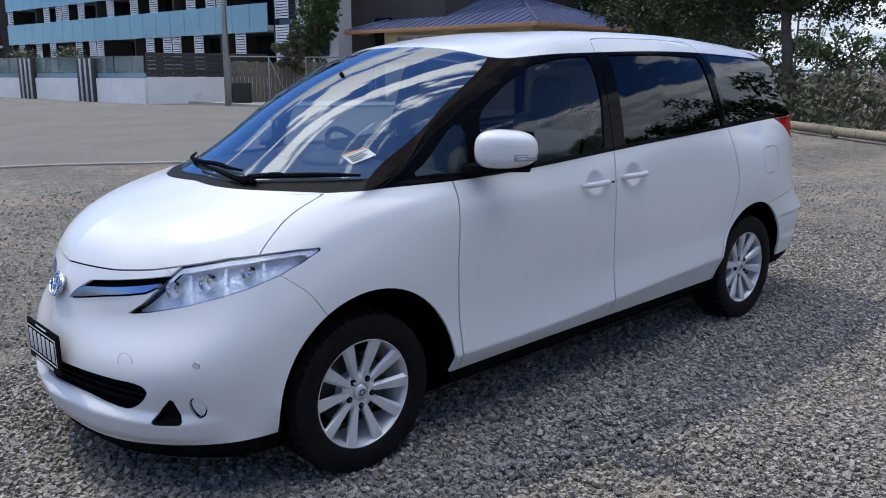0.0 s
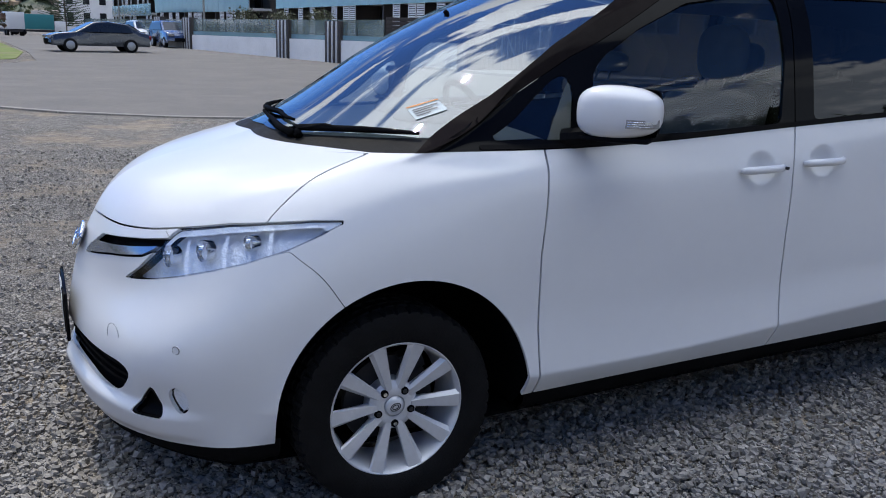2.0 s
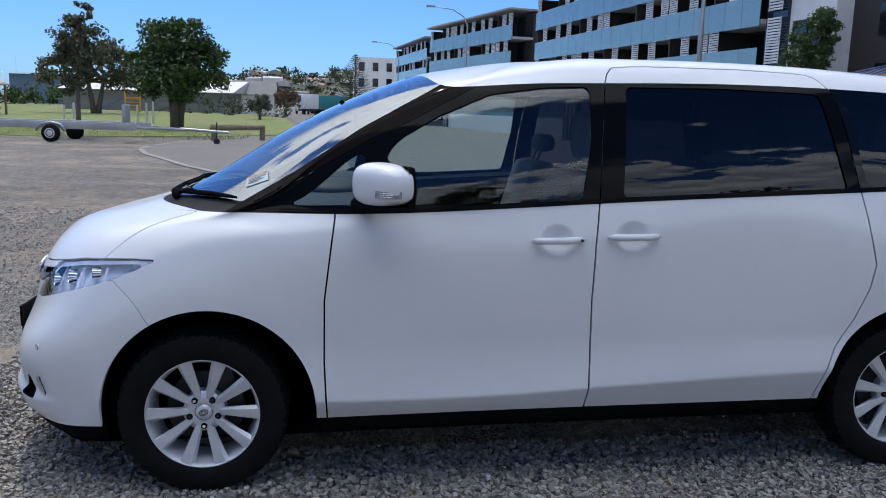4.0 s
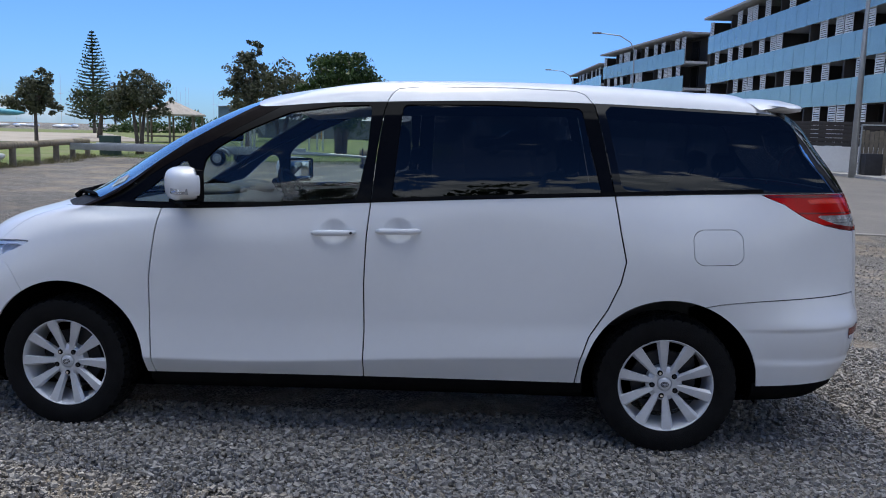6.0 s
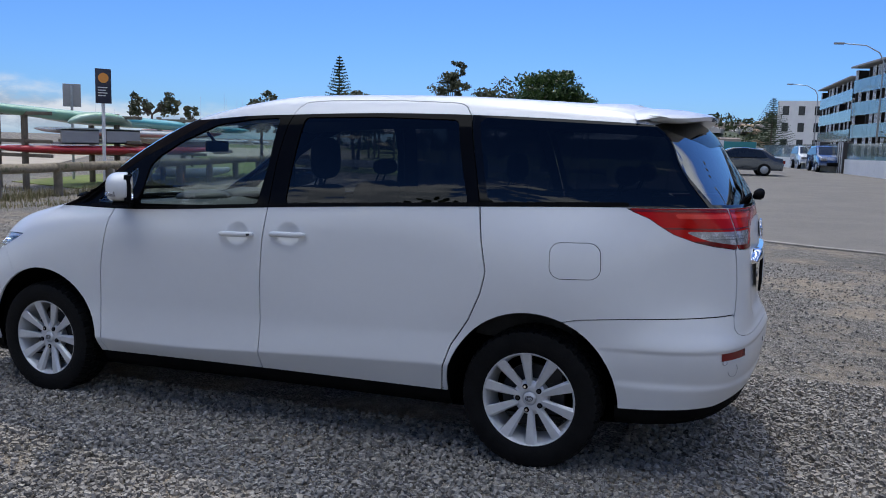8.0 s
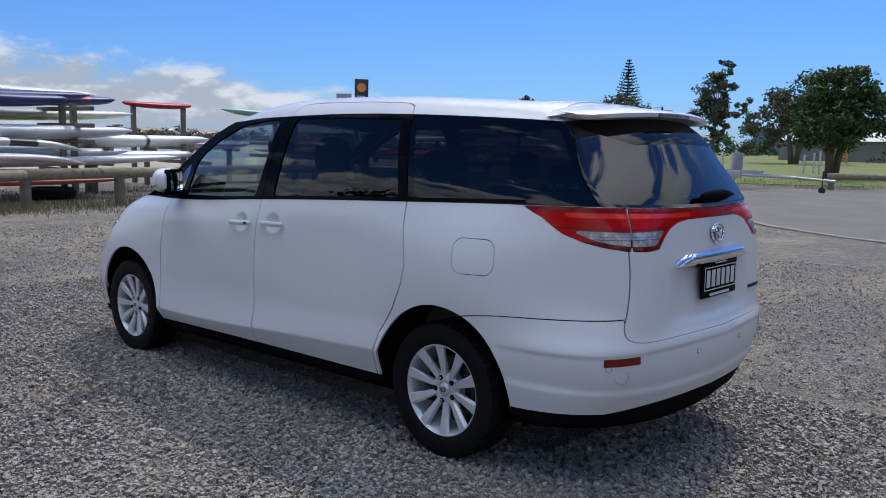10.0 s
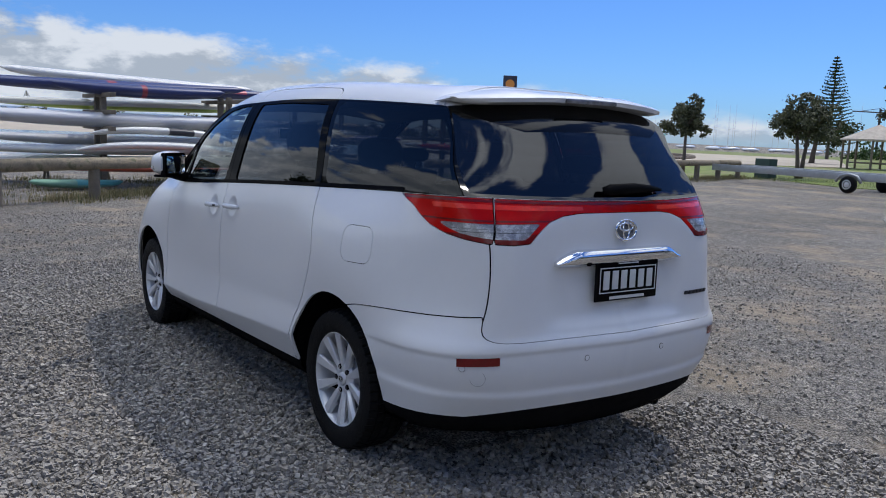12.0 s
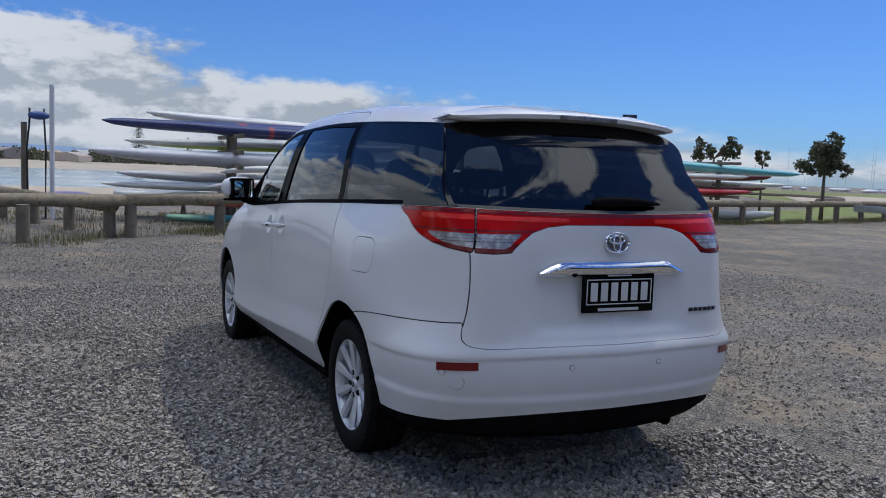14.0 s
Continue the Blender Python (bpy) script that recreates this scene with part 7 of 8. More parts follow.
def truck(x, y, turn, L, H, boxmat, label):
    ob = empty("truck", (x, y, foot(x, y)), turn)
    ob.matrix_basis = ob.matrix_basis @ Matrix.Diagonal((.7, .7, .7, 1))
    tagged(ob, label, "truck")
    bm = bmesh.new()
    box(bm, 0, L, -1.2, 1.2, .95, H, .05)
    part("cargo_body", bm, boxmat, ob)
    bm = bmesh.new()
    box(bm, -1.8, -.05, -1.1, 1.1, .5, 2.4, .15)
    part("cab", bm, M_CARWHITE, ob)
    bm = bmesh.new()
    box(bm, -1.83, -1.7, -.9, .9, 1.4, 2.2, .03)
    part("windscreen", bm, M_PANE, ob)
    bm = bmesh.new()
    box(bm, -1.5, L, -.9, .9, .55, .9)
    part("chassis", bm, M_STEEL, ob)
    for xx in (-.9, L * .72, L * .9):
        for k in (-1, 1):
            bm = bmesh.new()
            lathe(bm, [(0, -.12), (.40, -.12), (.42, .12), (0, .12)], 20)
            part("wheel", bm, M_RUBBER, ob, m=pose(xx, k * 1.0, .42))


truck(-3.4, 96, -75, 5.5, 3.3, M_CARWHITE, "white box truck parked beyond the park")
truck(1.4, 108, 178, 6.5, 3.4, surface("teal_curtain", (.02, .20, .22), .5, grain=.1), "teal curtain-sided truck parked beyond the park")

# ---- park: pavilion, playground, sheds ----
pav = empty("pavilion", (-22.4, 52.0, foot(-22.4, 52.0)), 20)
tagged(pav, "open park pavilion with a shingled hipped roof", "pavilion")
M_SHINGLE = surface("pale_shingle", (.42, .37, .31), .85, grain=.2, size=3, wear=((.30, .28, .26), .5, .7, 1))
bm = bmesh.new()
c = [(math.cos(k * math.tau / 8) * 2.3, math.sin(k * math.tau / 8) * 2.3, 1.95) for k in range(8)]
tip = bm.verts.new((0, 0, 2.95))
rim8 = [bm.verts.new(p) for p in c]
low8 = [bm.verts.new((p[0], p[1], 1.85)) for p in c]
for k in range(8):
    bm.faces.new((rim8[k], rim8[(k + 1) % 8], tip))
    bm.faces.new((low8[k], low8[(k + 1) % 8], rim8[(k + 1) % 8], rim8[k]))
bm.faces.new(low8[::-1])
part("roof", bm, M_SHINGLE, pav, flat=True)
for k in range(8):
    bm = bmesh.new()
    p = Vector(c[k]) * .9
    rod(bm, (p.x, p.y, 0), (p.x, p.y, 1.88), .075, None, 8)
    part("post", bm, M_POST, pav)
    bm = bmesh.new()
    a = k * math.tau / 8 + .39
    box(bm, -.6, .6, -.18, .18, .38, .46, .01, Matrix.Translation((math.cos(a) * 1.5, math.sin(a) * 1.5, 0)) @ Matrix.Rotation(a + math.pi / 2, 4, "Z"))
    part("bench", bm, M_POST, pav)
M_YELLOW = surface("play_yellow", (.70, .33, .04), .5, grain=.08)
M_PLAYBLUE = surface("play_blue", (.03, .10, .35), .45, grain=.08)
play = empty("play_tower", (-17.4, 70.5, foot(-17, 70)), 15)
tagged(play, "orange and yellow play tower with a blue slide", "playground")
for xx, yy in ((0, 0), (1.2, 0), (0, 1.2), (1.2, 1.2)):
    bm = bmesh.new()
    rod(bm, (xx, yy, 0), (xx, yy, 2.6), .06, None, 8)
    part("post", bm, M_YELLOW, play)
bm = bmesh.new()
box(bm, -.05, 1.25, -.05, 1.25, 1.2, 1.3)
part("deck", bm, M_YELLOW, play)
bm = bmesh.new()
q = [bm.verts.new(p) for p in ((-.2, -.2, 2.6), (1.4, -.2, 2.6), (1.4, 1.4, 2.6), (-.2, 1.4, 2.6), (.6, .6, 3.3))]
for f in ((0, 1, 4), (1, 2, 4), (2, 3, 4), (3, 0, 4), (3, 2, 1, 0)):
    bm.faces.new([q[i] for i in f])
part("roof", bm, M_YELLOW, play, flat=True)
bm = bmesh.new()
box(bm, -2.6, 0, .2, 1.0, -.04, .04, .01, Matrix.Translation((0, 0, 1.25)) @ Matrix.Rotation(radians(-26), 4, "Y"))
part("slide", bm, M_PLAYBLUE, play)
for k in range(4):
    bm = bmesh.new()
    rod(bm, (0, -.03, .3 + k * .28), (1.2, -.03, .3 + k * .28), .035, None, 6)
    part("rung", bm, M_YELLOW, play)


def shed(x, y, turn, L, D, H, rise, wall, roof, label, name="shed"):
    ob = empty(name, (x, y, foot(x, y)), turn)
    tagged(ob, label, "building")
    bm = bmesh.new()
    box(bm, 0, L, 0, D, -.3, H)
    part("wall", bm, wall, ob)
    bm = bmesh.new()
    q = [bm.verts.new(p) for p in ((-.3, -.4, H), (L + .3, -.4, H), (L + .3, D / 2, H + rise), (-.3, D / 2, H + rise), (L + .3, D + .4, H), (-.3, D + .4, H))]
    for f in ((0, 1, 2, 3), (3, 2, 4, 5), (0, 3, 5), (1, 4, 2), (0, 5, 4, 1)):
        bm.faces.new([q[i] for i in f])
    part("roof", bm, roof, ob, flat=True)
    return ob


M_SHEDWALL = surface("grey_block", (.20, .20, .19), .85, grain=.15, size=1)
M_SHEDROOF = surface("pale_iron_roof", (.55, .55, .54), .5, grain=.08)
M_BLUEHALL = surface("blue_hall", (.10, .17, .22), .6, grain=.1, size=.3)
shed(-26, 82, -14, 17, 8, 2.0, 1.2, M_SHEDWALL, M_SHEDROOF, "long grey block shed with a pale iron roof")
shed(-52, 140, -8, 20, 16, 4.6, .5, M_BLUEHALL, M_BLUEHALL, "large blue warehouse beyond the park", "warehouse")
shed(-9.4, 80.5, 6, 3.7, 3.4, 1.9, 1.4, M_WHITEWALL, M_SHEDWALL, "small cream hut with a steep grey roof", "hut")
tree(-4.7, 54.0, ((0, 0, 1.0, .8, .55), (.3, 0, 1.2, .6, .45)), .09, M_LEAF3, "clipped round bush beside the hut", 51, 40, 30, .12)
tree(-4.2, 74, ((0, 0, 1.7, 1.0, .8), (.8, 0, 1.4, .8, .6)), .12, isle("rusty_leaves", ((.16, .09, .06), (.12, .08, .06), (.20, .12, .08))), "reddish bare-looking tree beyond the hut", 52, 60, 22, .16)
norfolk(3.0, 118, 8.5, 4.2, 53, "broad dark conifer beyond the trucks")
flats = empty("white_flats", (9.5, 150, foot(9.5, 150)), 0)
tagged(flats, "plain white three-storey flats far down the street", "building")
bm = bmesh.new()
box(bm, -6, 7, 0, 9, 0, 10)
part("wall", bm, M_WHITEWALL, flats)
for i in range(5):
    for k in range(3):
        bm = bmesh.new()
        box(bm, -5.2 + i * 2.5, -4.2 + i * 2.5, -.06, .02, 2.0 + k * 2.8, 3.5 + k * 2.8)
        part("window", bm, M_PANE, flats)
for i, (x, y) in enumerate(((-11.8, 36.0), (-11.5, 36.4), (-11.2, 36.1), (-10.0, 42.2), (-9.6, 42.5), (-9.2, 42.2))):
    bm = bmesh.new()
    rod(bm, (0, 0, 0), (0, 0, 1.0 + .1 * (i % 3)), .06, .055, 8)
    tagged(part("bollard", bm, M_SHEDROOF, m=pose(x, y, foot(x, y))), "pale timber stake on the lawn", "stake", "stakes round young trees")

crane = empty("tower_crane", (-133, 262, foot(-133, 262)), 28)
tagged(crane, "thin blue-grey tower crane beyond the marina", "crane")
for nm, a, b, r in (("mast", (0, 0, 0), (0, 0, 14.5), .35), ("jib", (-8, 0, 13.6), (3.5, 0, 13.2), .20), ("tie", (0, 0, 14.6), (-6, 0, 13.6), .08)):
    bm = bmesh.new()
    rod(bm, a, b, r, None, 4)
    part(nm, bm, M_STEEL, crane)
bm = bmesh.new()
box(bm, 1.8, 3.6, -.4, .4, 12.2, 13.2, .05)
part("counterweight", bm, M_SHEDWALL, crane)

# ---- boat trailer ----
tr = empty("boat_trailer", (-10.1, 25.2, foot(-10.1, 25.2)), -3)
tagged(tr, "long galvanised boat trailer on the gravel edge", "trailer")
for k in (-1, 1):
    bm = bmesh.new()
    box(bm, -4.2, 4.2, k * .85 - .05, k * .85 + .05, .42, .66, .01)
    part("side_rail", bm, M_GALV, tr)
    bm = bmesh.new()
    lathe(bm, [(0, -.09), (.17, -.095), (.26, -.09), (.28, -.05), (.28, .08), (0, .08)], 28)
    w = part("wheel", bm, M_RUBBER, tr, m=pose(1.6, k * 1.08, .28, 0, 0, 0 if k < 0 else 180))
    bm = bmesh.new()
    lathe(bm, [(0, -.105), (.05, -.105), (.06, -.094), (.12, -.092), (.15, -.102), (.165, -.09)], 20)
    part("rim", bm, M_ALLOY, w)
    bm = bmesh.new()
    tube(bm, [(1.15, k * 1.08, .36), (1.3, k * 1.08, .56), (1.6, k * 1.08, .63), (1.9, k * 1.08, .56), (2.05, k * 1.08, .36)], .05, 6)
    part("mudguard", bm, M_GALV, tr)
for i in range(7):
    bm = bmesh.new()
    box(bm, -4.0 + i * 1.3, -3.9 + i * 1.3, -.85, .85, .45, .55)
    part("cross_member", bm, M_GALV, tr)
bm = bmesh.new()
tube(bm, [(4.2, .8, .52), (5.6, 0, .48), (4.2, -.8, .52)], .045, 6)
rod(bm, (5.4, 0, .5), (7.0, 0, .42), .045, None, 8)
part("drawbar", bm, M_GALV, tr)
bm = bmesh.new()
rod(bm, (6.6, 0, .75), (6.6, 0, .15), .025, None, 8)
bmesh.ops.create_cone(bm, cap_ends=True, segments=16, radius1=.11, radius2=.11, depth=.06, matrix=Matrix.Translation((6.6, 0, .11)) @ Matrix.Rotation(math.pi / 2, 4, "X"))
part("jockey_wheel", bm, M_STEEL, tr)
bm = bmesh.new()
box(bm, 3.6, 3.7, -.3, .3, .66, 1.25, .01)
part("winch_post", bm, M_GALV, tr)


# ---- canoes and racks by the water ----
HULLS = {}


def hull_mesh(style):
    """A slim canoe one metre long, one wide and one high; scaled where it lies."""
    bm = bmesh.new()
    n, rows = 28, []
    for i in range(n + 1):
        s = i / n
        w = max(.02, math.sin(math.pi * s) ** .5)
        rock = (-.75 if style == "float" else .22) * abs(2 * s - 1) ** 2.6
        ring = []
        for k in range(12):
            a = k * math.tau / 12
            cy, cz = math.cos(a), math.sin(a)
            z = cz * (.5 if cz < 0 else .42) * (w ** .6)
            ring.append(bm.verts.new((s - .5, .5 * w * cy * (1 if cz < .6 else .8), z + rock)))
        rows.append(ring)
    for a, b in zip(rows, rows[1:]):
        for k in range(12):
            bm.faces.new((a[k], a[(k + 1) % 12], b[(k + 1) % 12], b[k]))
    bm.faces.new(rows[0][::-1])
    bm.faces.new(rows[-1])
    bmesh.ops.recalc_face_normals(bm, faces=bm.faces)
    return bm


for st in ("canoe", "float"):
    o = part(st, hull_mesh(st), M_CARWHITE, sharp=70)
    HULLS[st] = o.data
    bpy.data.objects.remove(o)


def hull_paint(name, a, b, edge=.0, trim=None):
    """Gel coat: one colour over, one under."""
    m = bpy.data.materials.new(name)
    m.use_nodes = True
    t = m.node_tree
    p = t.nodes["Principled BSDF"]
    at = t.nodes.new("ShaderNodeTexCoord").outputs["Object"]
    s = wire(t, "ShaderNodeSeparateXYZ", at)
    n = wire(t, "ShaderNodeTexNoise", at, None, 9.0, 5.0, .6)
    c = mixed(t, ramp(t, s.outputs[2], edge - .04, edge + .04), (*b, 1), (*a, 1))
    if trim:
        lo, hi, col = trim
        band = calc(t, "MULTIPLY", ramp(t, s.outputs[0], lo - .005, lo + .005), ramp(t, s.outputs[0], hi + .005, hi - .005))
        c = mixed(t, band, c, (*col, 1))
    c = mixed(t, 1.0, c, ramp(t, n.outputs[0], .3, .7, .88, 1.06), "MULTIPLY")
    t.links.new(c, p.inputs["Base Color"])
    p.inputs["Roughness"].default_value = .4
    p.inputs["Coat Weight"].default_value = .12
    return m


WHITE, NAVY, RED, GREEN, LIME = (.76, .75, .71), (.022, .035, .13), (.55, .03, .045), (.22, .42, .27), (.38, .50, .08)
P_WHITE = hull_paint("hull_white", WHITE, (.70, .69, .66))
P_WHITEB = hull_paint("hull_white_banded", WHITE, (.60, .60, .58), 0, (.02, .20, (.04, .04, .05)))
P_GREY = hull_paint("hull_grey", (.60, .60, .62), (.52, .52, .54))
P_NAVY = hull_paint("hull_navy", NAVY, (.03, .04, .11), -.1, (-.02, .01, (.30, .04, .05)))
P_NAVYRED = hull_paint("hull_navy_red", (.42, .05, .07), (.03, .04, .12), .05, (.30, .60, (.03, .04, .13)))
P_STRAP = hull_paint("hull_white_strap", WHITE, (.60, .60, .58), 0, (.215, .23, (.03, .03, .03)))
P_PALE = hull_paint("hull_pale_green", (.50, .55, .52), (.42, .48, .46))
P_PINK = hull_paint("hull_white_pink", WHITE, (.62, .42, .38), -.1)
P_MAROON = hull_paint("hull_maroon", (.16, .02, .03), (.12, .02, .02))
P_ORANGE = hull_paint("hull_orange", (.60, .25, .06), (.5, .2, .05))
P_RED = hull_paint("hull_red", RED, (.36, .03, .03))
P_RUST = hull_paint("hull_rust", (.40, .10, .06), (.36, .08, .05))
P_TEAL = hull_paint("hull_teal", (.10, .40, .44), (.26, .52, .48), -.1, (-.5, -.02, (.24, .46, .33)))
P_GREEN = hull_paint("hull_green", GREEN, (.40, .55, .45), .05)
P_LIME = hull_paint("hull_lime", (.68, .68, .62), LIME, -.15)
P_PURPLE = hull_paint("hull_purple", (.12, .08, .22), (.55, .5, .6), 0)


def canoe(x, y0, y1, z, wide, high, mat, label, x1=None, z1=None, style="canoe"):
    a, b = Vector((x, y0, z)), Vector((x if x1 is None else x1, y1, z if z1 is None else z1))
    d = b - a
    me = HULLS[style].copy()
    me.materials.clear()
    me.materials.append(mat)
    ob = new("canoe", me)
    q = Vector((d.x, d.y, 0)).normalized()
    ob.matrix_basis = Matrix.Translation((a + b) / 2) @ Matrix.Rotation(math.atan2(q.y, q.x), 4, "Z") @ Matrix.Rotation(-math.asin(d.z / d.length), 4, "Y") @ Matrix.Diagonal((d.length, wide, high, 1))
    tagged(ob, label, "canoe", "canoes on the racks")


def rack(x, y, levels, label, deep=1.5):
    ob = empty("canoe_rack", (x, y, foot(x, y)))
    tagged(ob, label, "rack", "racks for canoes")
    h = max(levels)
    for dx in (-.25, deep - .9) if deep > .8 else (0,):
        bm = bmesh.new()
        box(bm, dx - .06, dx + .06, -.06, .06, 0, h + .05, .01)
        part("upright", bm, M_POST, ob)
    for z in levels:
        bm = bmesh.new()
        box(bm, -1.5 if deep > .8 else -.3, deep, -.05, .05, z - .10, z - .01, .01)
        part("arm", bm, M_POST, ob)


# first group, beside the beach; each hull lies on the arms of the racks
for y in (1.7, 4.5):
    rack(-13.1, y, (.66, 1.32, 1.66, 2.02), "grey timber canoe rack", 1.2)
canoe(-13.3, -1.1, 5.1, 2.17, .55, .30, P_NAVY, "navy blue racing canoe on the top arms", z1=2.27)
canoe(-12.8, .7, 4.4, 2.14, .46, .32, P_NAVY, "navy blue outrigger canoe with a red stripe")
canoe(-13.7, 2.6, 5.9, 2.22, .44, .28, P_NAVYRED, "navy and red ended canoe on the top arms")
canoe(-14.1, -.1, 5.6, 2.45, .55, .30, P_WHITE, "cream canoe lying upside down on top", z1=2.32)
canoe(-14.4, -.55, 6.7, 1.78, .46, .28, P_LIME, "white canoe with a lime underside", z1=1.92)
canoe(-12.7, -1.4, 5.8, 1.49, .52, .36, P_GREY, "pale grey racing canoe on the middle arms")
canoe(-12.25, 1.3, 4.4, 1.32, .30, .18, P_WHITEB, "white outrigger float with a black band", z1=1.26, style="float")
canoe(-12.1, 1.0, 4.4, .98, .32, .18, P_WHITE, "curved white outrigger float", style="float")
canoe(-13.7, -.75, 6.2, 1.02, .50, .28, P_GREY, "grey canoe hull lying upside down")
canoe(-12.8, -1.15, 7.0, .80, .46, .24, P_WHITE, "long white surf canoe with a dark keel", z1=.92)
canoe(-14.6, 2.2, 9.0, 1.32, .50, .36, P_STRAP, "white canoe held by a black strap")
canoe(-13.0, .2, 6.8, .56, .50, .34, P_PALE, "pale green weathered canoe")
canoe(-14.2, -.8, 1.2, .52, .60, .40, P_WHITE, "white hull resting low on trestles")
canoe(-14.8, .6, 2.6, .50, .55, .36, P_WHITE, "white hull resting beside the trestles")
canoe(-11.75, -.1, 5.1, .50, .36, .16, P_RUST, "rust-red canoe behind the rail")
canoe(-12.0, .1, 1.9, .16, .42, .20, P_TEAL, "teal and black kayak lying on the grass")
canoe(-14.2, 4.2, 8.4, .96, .44, .28, P_WHITE, "white canoe on the lower arms")
canoe(-16.4, 7.6, 11.5, 1.20, .40, .26, P_PURPLE, "purple and white canoe")
for y in (5.6, 8.2):
    rack(-14.3, y, (.78, 1.14), "low timber canoe rack", 1.0)
for y in (8.2, 10.9):
    rack(-16.5, y, (1.06,), "low timber canoe stand", .5)
for x, y in ((-14.3, -.4), (-14.3, .8), (-14.8, 2.2)):
    ob = empty("trestle", (x, y, foot(x, y)))
    tagged(ob, "small splayed timber trestle under a hull", "trestle", "trestles under the hulls")
    for k in (-1, 1):
        bm = bmesh.new()
        rod(bm, (k * .32, 0, -.02), (k * .08, 0, .36), .03, None, 6)
        part("leg", bm, M_POST, ob)
    bm = bmesh.new()
    box(bm, -.30, .30, -.04, .04, .30, .36, .01)
    part("beam", bm, M_POST, ob)
canoe(-17.5, 8.0, 10.25, 2.34, .40, .20, P_RED, "red kayak on two tall posts")
for y in (8.35, 9.95):
    bm = bmesh.new()
    box(bm, -.06, .06, -.06, .06, 0, 2.24, .01)
    tagged(part("kayak_post", bm, M_POST, m=pose(-17.5, y, foot(-17.5, y))), "timber post holding up a red kayak", "post", "posts under the red kayak")
# second group, further along the fence
for y in (11.4, 14.6, 17.5):
    rack(-14.6, y, (.92, 1.28, 1.98), "grey timber canoe rack", 1.6)
canoe(-14.0, 9.0, 21.3, 2.14, .60, .34, P_TEAL, "long teal and green outrigger canoe", z1=1.72)
canoe(-13.7, 12.6, 15.0, 2.02, .45, .28, P_GREEN, "pale green outrigger float", style="float")
canoe(-14.7, 12.5, 18.4, 1.92, .5, .26, P_WHITE, "white canoe under the teal canoe", z1=1.84)
canoe(-13.8, 11.6, 18.7, 1.58, .42, .24, P_PINK, "white and pink canoe on the middle arms")
canoe(-14.3, 14.0, 21.0, 1.40, .42, .22, P_WHITE, "slim white canoe on the middle arms", z1=1.36)
canoe(-15.0, 16.8, 21.0, 1.62, .42, .28, P_MAROON, "dark red canoe at the back of the rack")
canoe(-15.0, 16.0, 20.8, 1.22, .42, .24, P_MAROON, "dark red canoe on the lower arms")
canoe(-13.7, 10.4, 18.8, 1.08, .46, .28, P_RED, "bright red canoe on the lower arms")
canoe(-14.8, 10.6, 16.0, 1.10, .42, .22, P_GREY, "grey canoe on the lower arms")
canoe(-13.6, 14.6, 16.6, .74, .40, .20, P_ORANGE, "orange kayak under the rack")
canoe(-14.3, 16.6, 20.6, .34, .52, .36, P_WHITE, "white canoe lying on the grass")
canoe(-13.9, 14.2, 16.6, .26, .48, .26, P_WHITE, "white hull half hidden in weeds")
for x, y in ((-13.6, 15.0), (-13.6, 16.2)):
    rack(x, y, (.66,), "low stand under an orange kayak", .3)
cone = empty("traffic_cone", (-13.5, 16.9, foot(-13.5, 16.9)))
tagged(cone, "faded orange traffic cone beside the hulls", "cone")
bm = bmesh.new()
rod(bm, (0, 0, .03), (0, 0, .48), .13, .03, 14)
part("cone_body", bm, M_ORANGE, cone)
bm = bmesh.new()
box(bm, -.18, .18, -.18, .18, 0, .035, .01)
part("cone_base", bm, M_ORANGE, cone)
bm = bmesh.new()
for x0, x1, y0, z in ((-.4, .5, -1.2, 0), (-.3, .5, .4, .02)):
    for (a, b, c, d) in ((x0, x1, 0, .04), (x0, x1, .36, .40)):
        box(bm, a, b, y0, y0 + 1.3, c + z, d + z)
    box(bm, x1 - .04, x1, y0, y0 + 1.3, z, z + .4)
tagged(part("open_crates", bm, M_GREYCLAD, m=pose(-14.0, 13.4, 1.24)), "open grey box sections on the rack", "crate")
bm = bmesh.new()
lathe(bm, [(.30, -.11), (.36, -.13), (.50, -.12), (.55, -.06), (.55, .06), (.50, .12), (.36, .13), (.30, .11), (.30, -.11)], 32)
bmesh.ops.rotate(bm, verts=bm.verts, matrix=Matrix.Rotation(radians(90), 3, "X"))
bmesh.ops.translate(bm, verts=bm.verts, vec=(0, 0, .13))
tagged(part("tyre", bm, M_RUBBER, m=pose(-13.0, 4.0, foot(-13, 4))), "black tyre lying under the canoes", "tyre")
for i, (x, y, h) in enumerate(((-12.9, -2.1, 2.85), (-13.2, -2.64, 2.05))):
    bm = bmesh.new()
    rod(bm, (0, 0, 0), (0, 0, h), .05 if i == 0 else .06, None, 10)
    tagged(part("steel_pole", bm, M_LOUVRE if i == 0 else M_POST, m=pose(x, y, foot(x, y))), "slim upright pole beside the fence", "pole")
wash = empty("boat_trolley", (-13.15, -2.35, foot(-13.15, -2.35)))
tagged(wash, "blue float on two bent pipes", "float")
bm = bmesh.new()
ball(bm, (0, 0, 2.2), .08, .22, .09, 10)
part("float_body", bm, surface("float_blue", (.05, .10, .28), .4), wash)
for d in (-.18, .10):
    bm = bmesh.new()
    tube(bm, [(0, d, 2.35), (.02, d, 2.1), (.06, d * 1.3, 1.5), (.02, d * 1.2, -.02)], .022, 6)
    part("pipe", bm, M_STEEL, wash)
bm = bmesh.new()
ball(bm, (0, 0, .22), .28, .75, .18, 10)
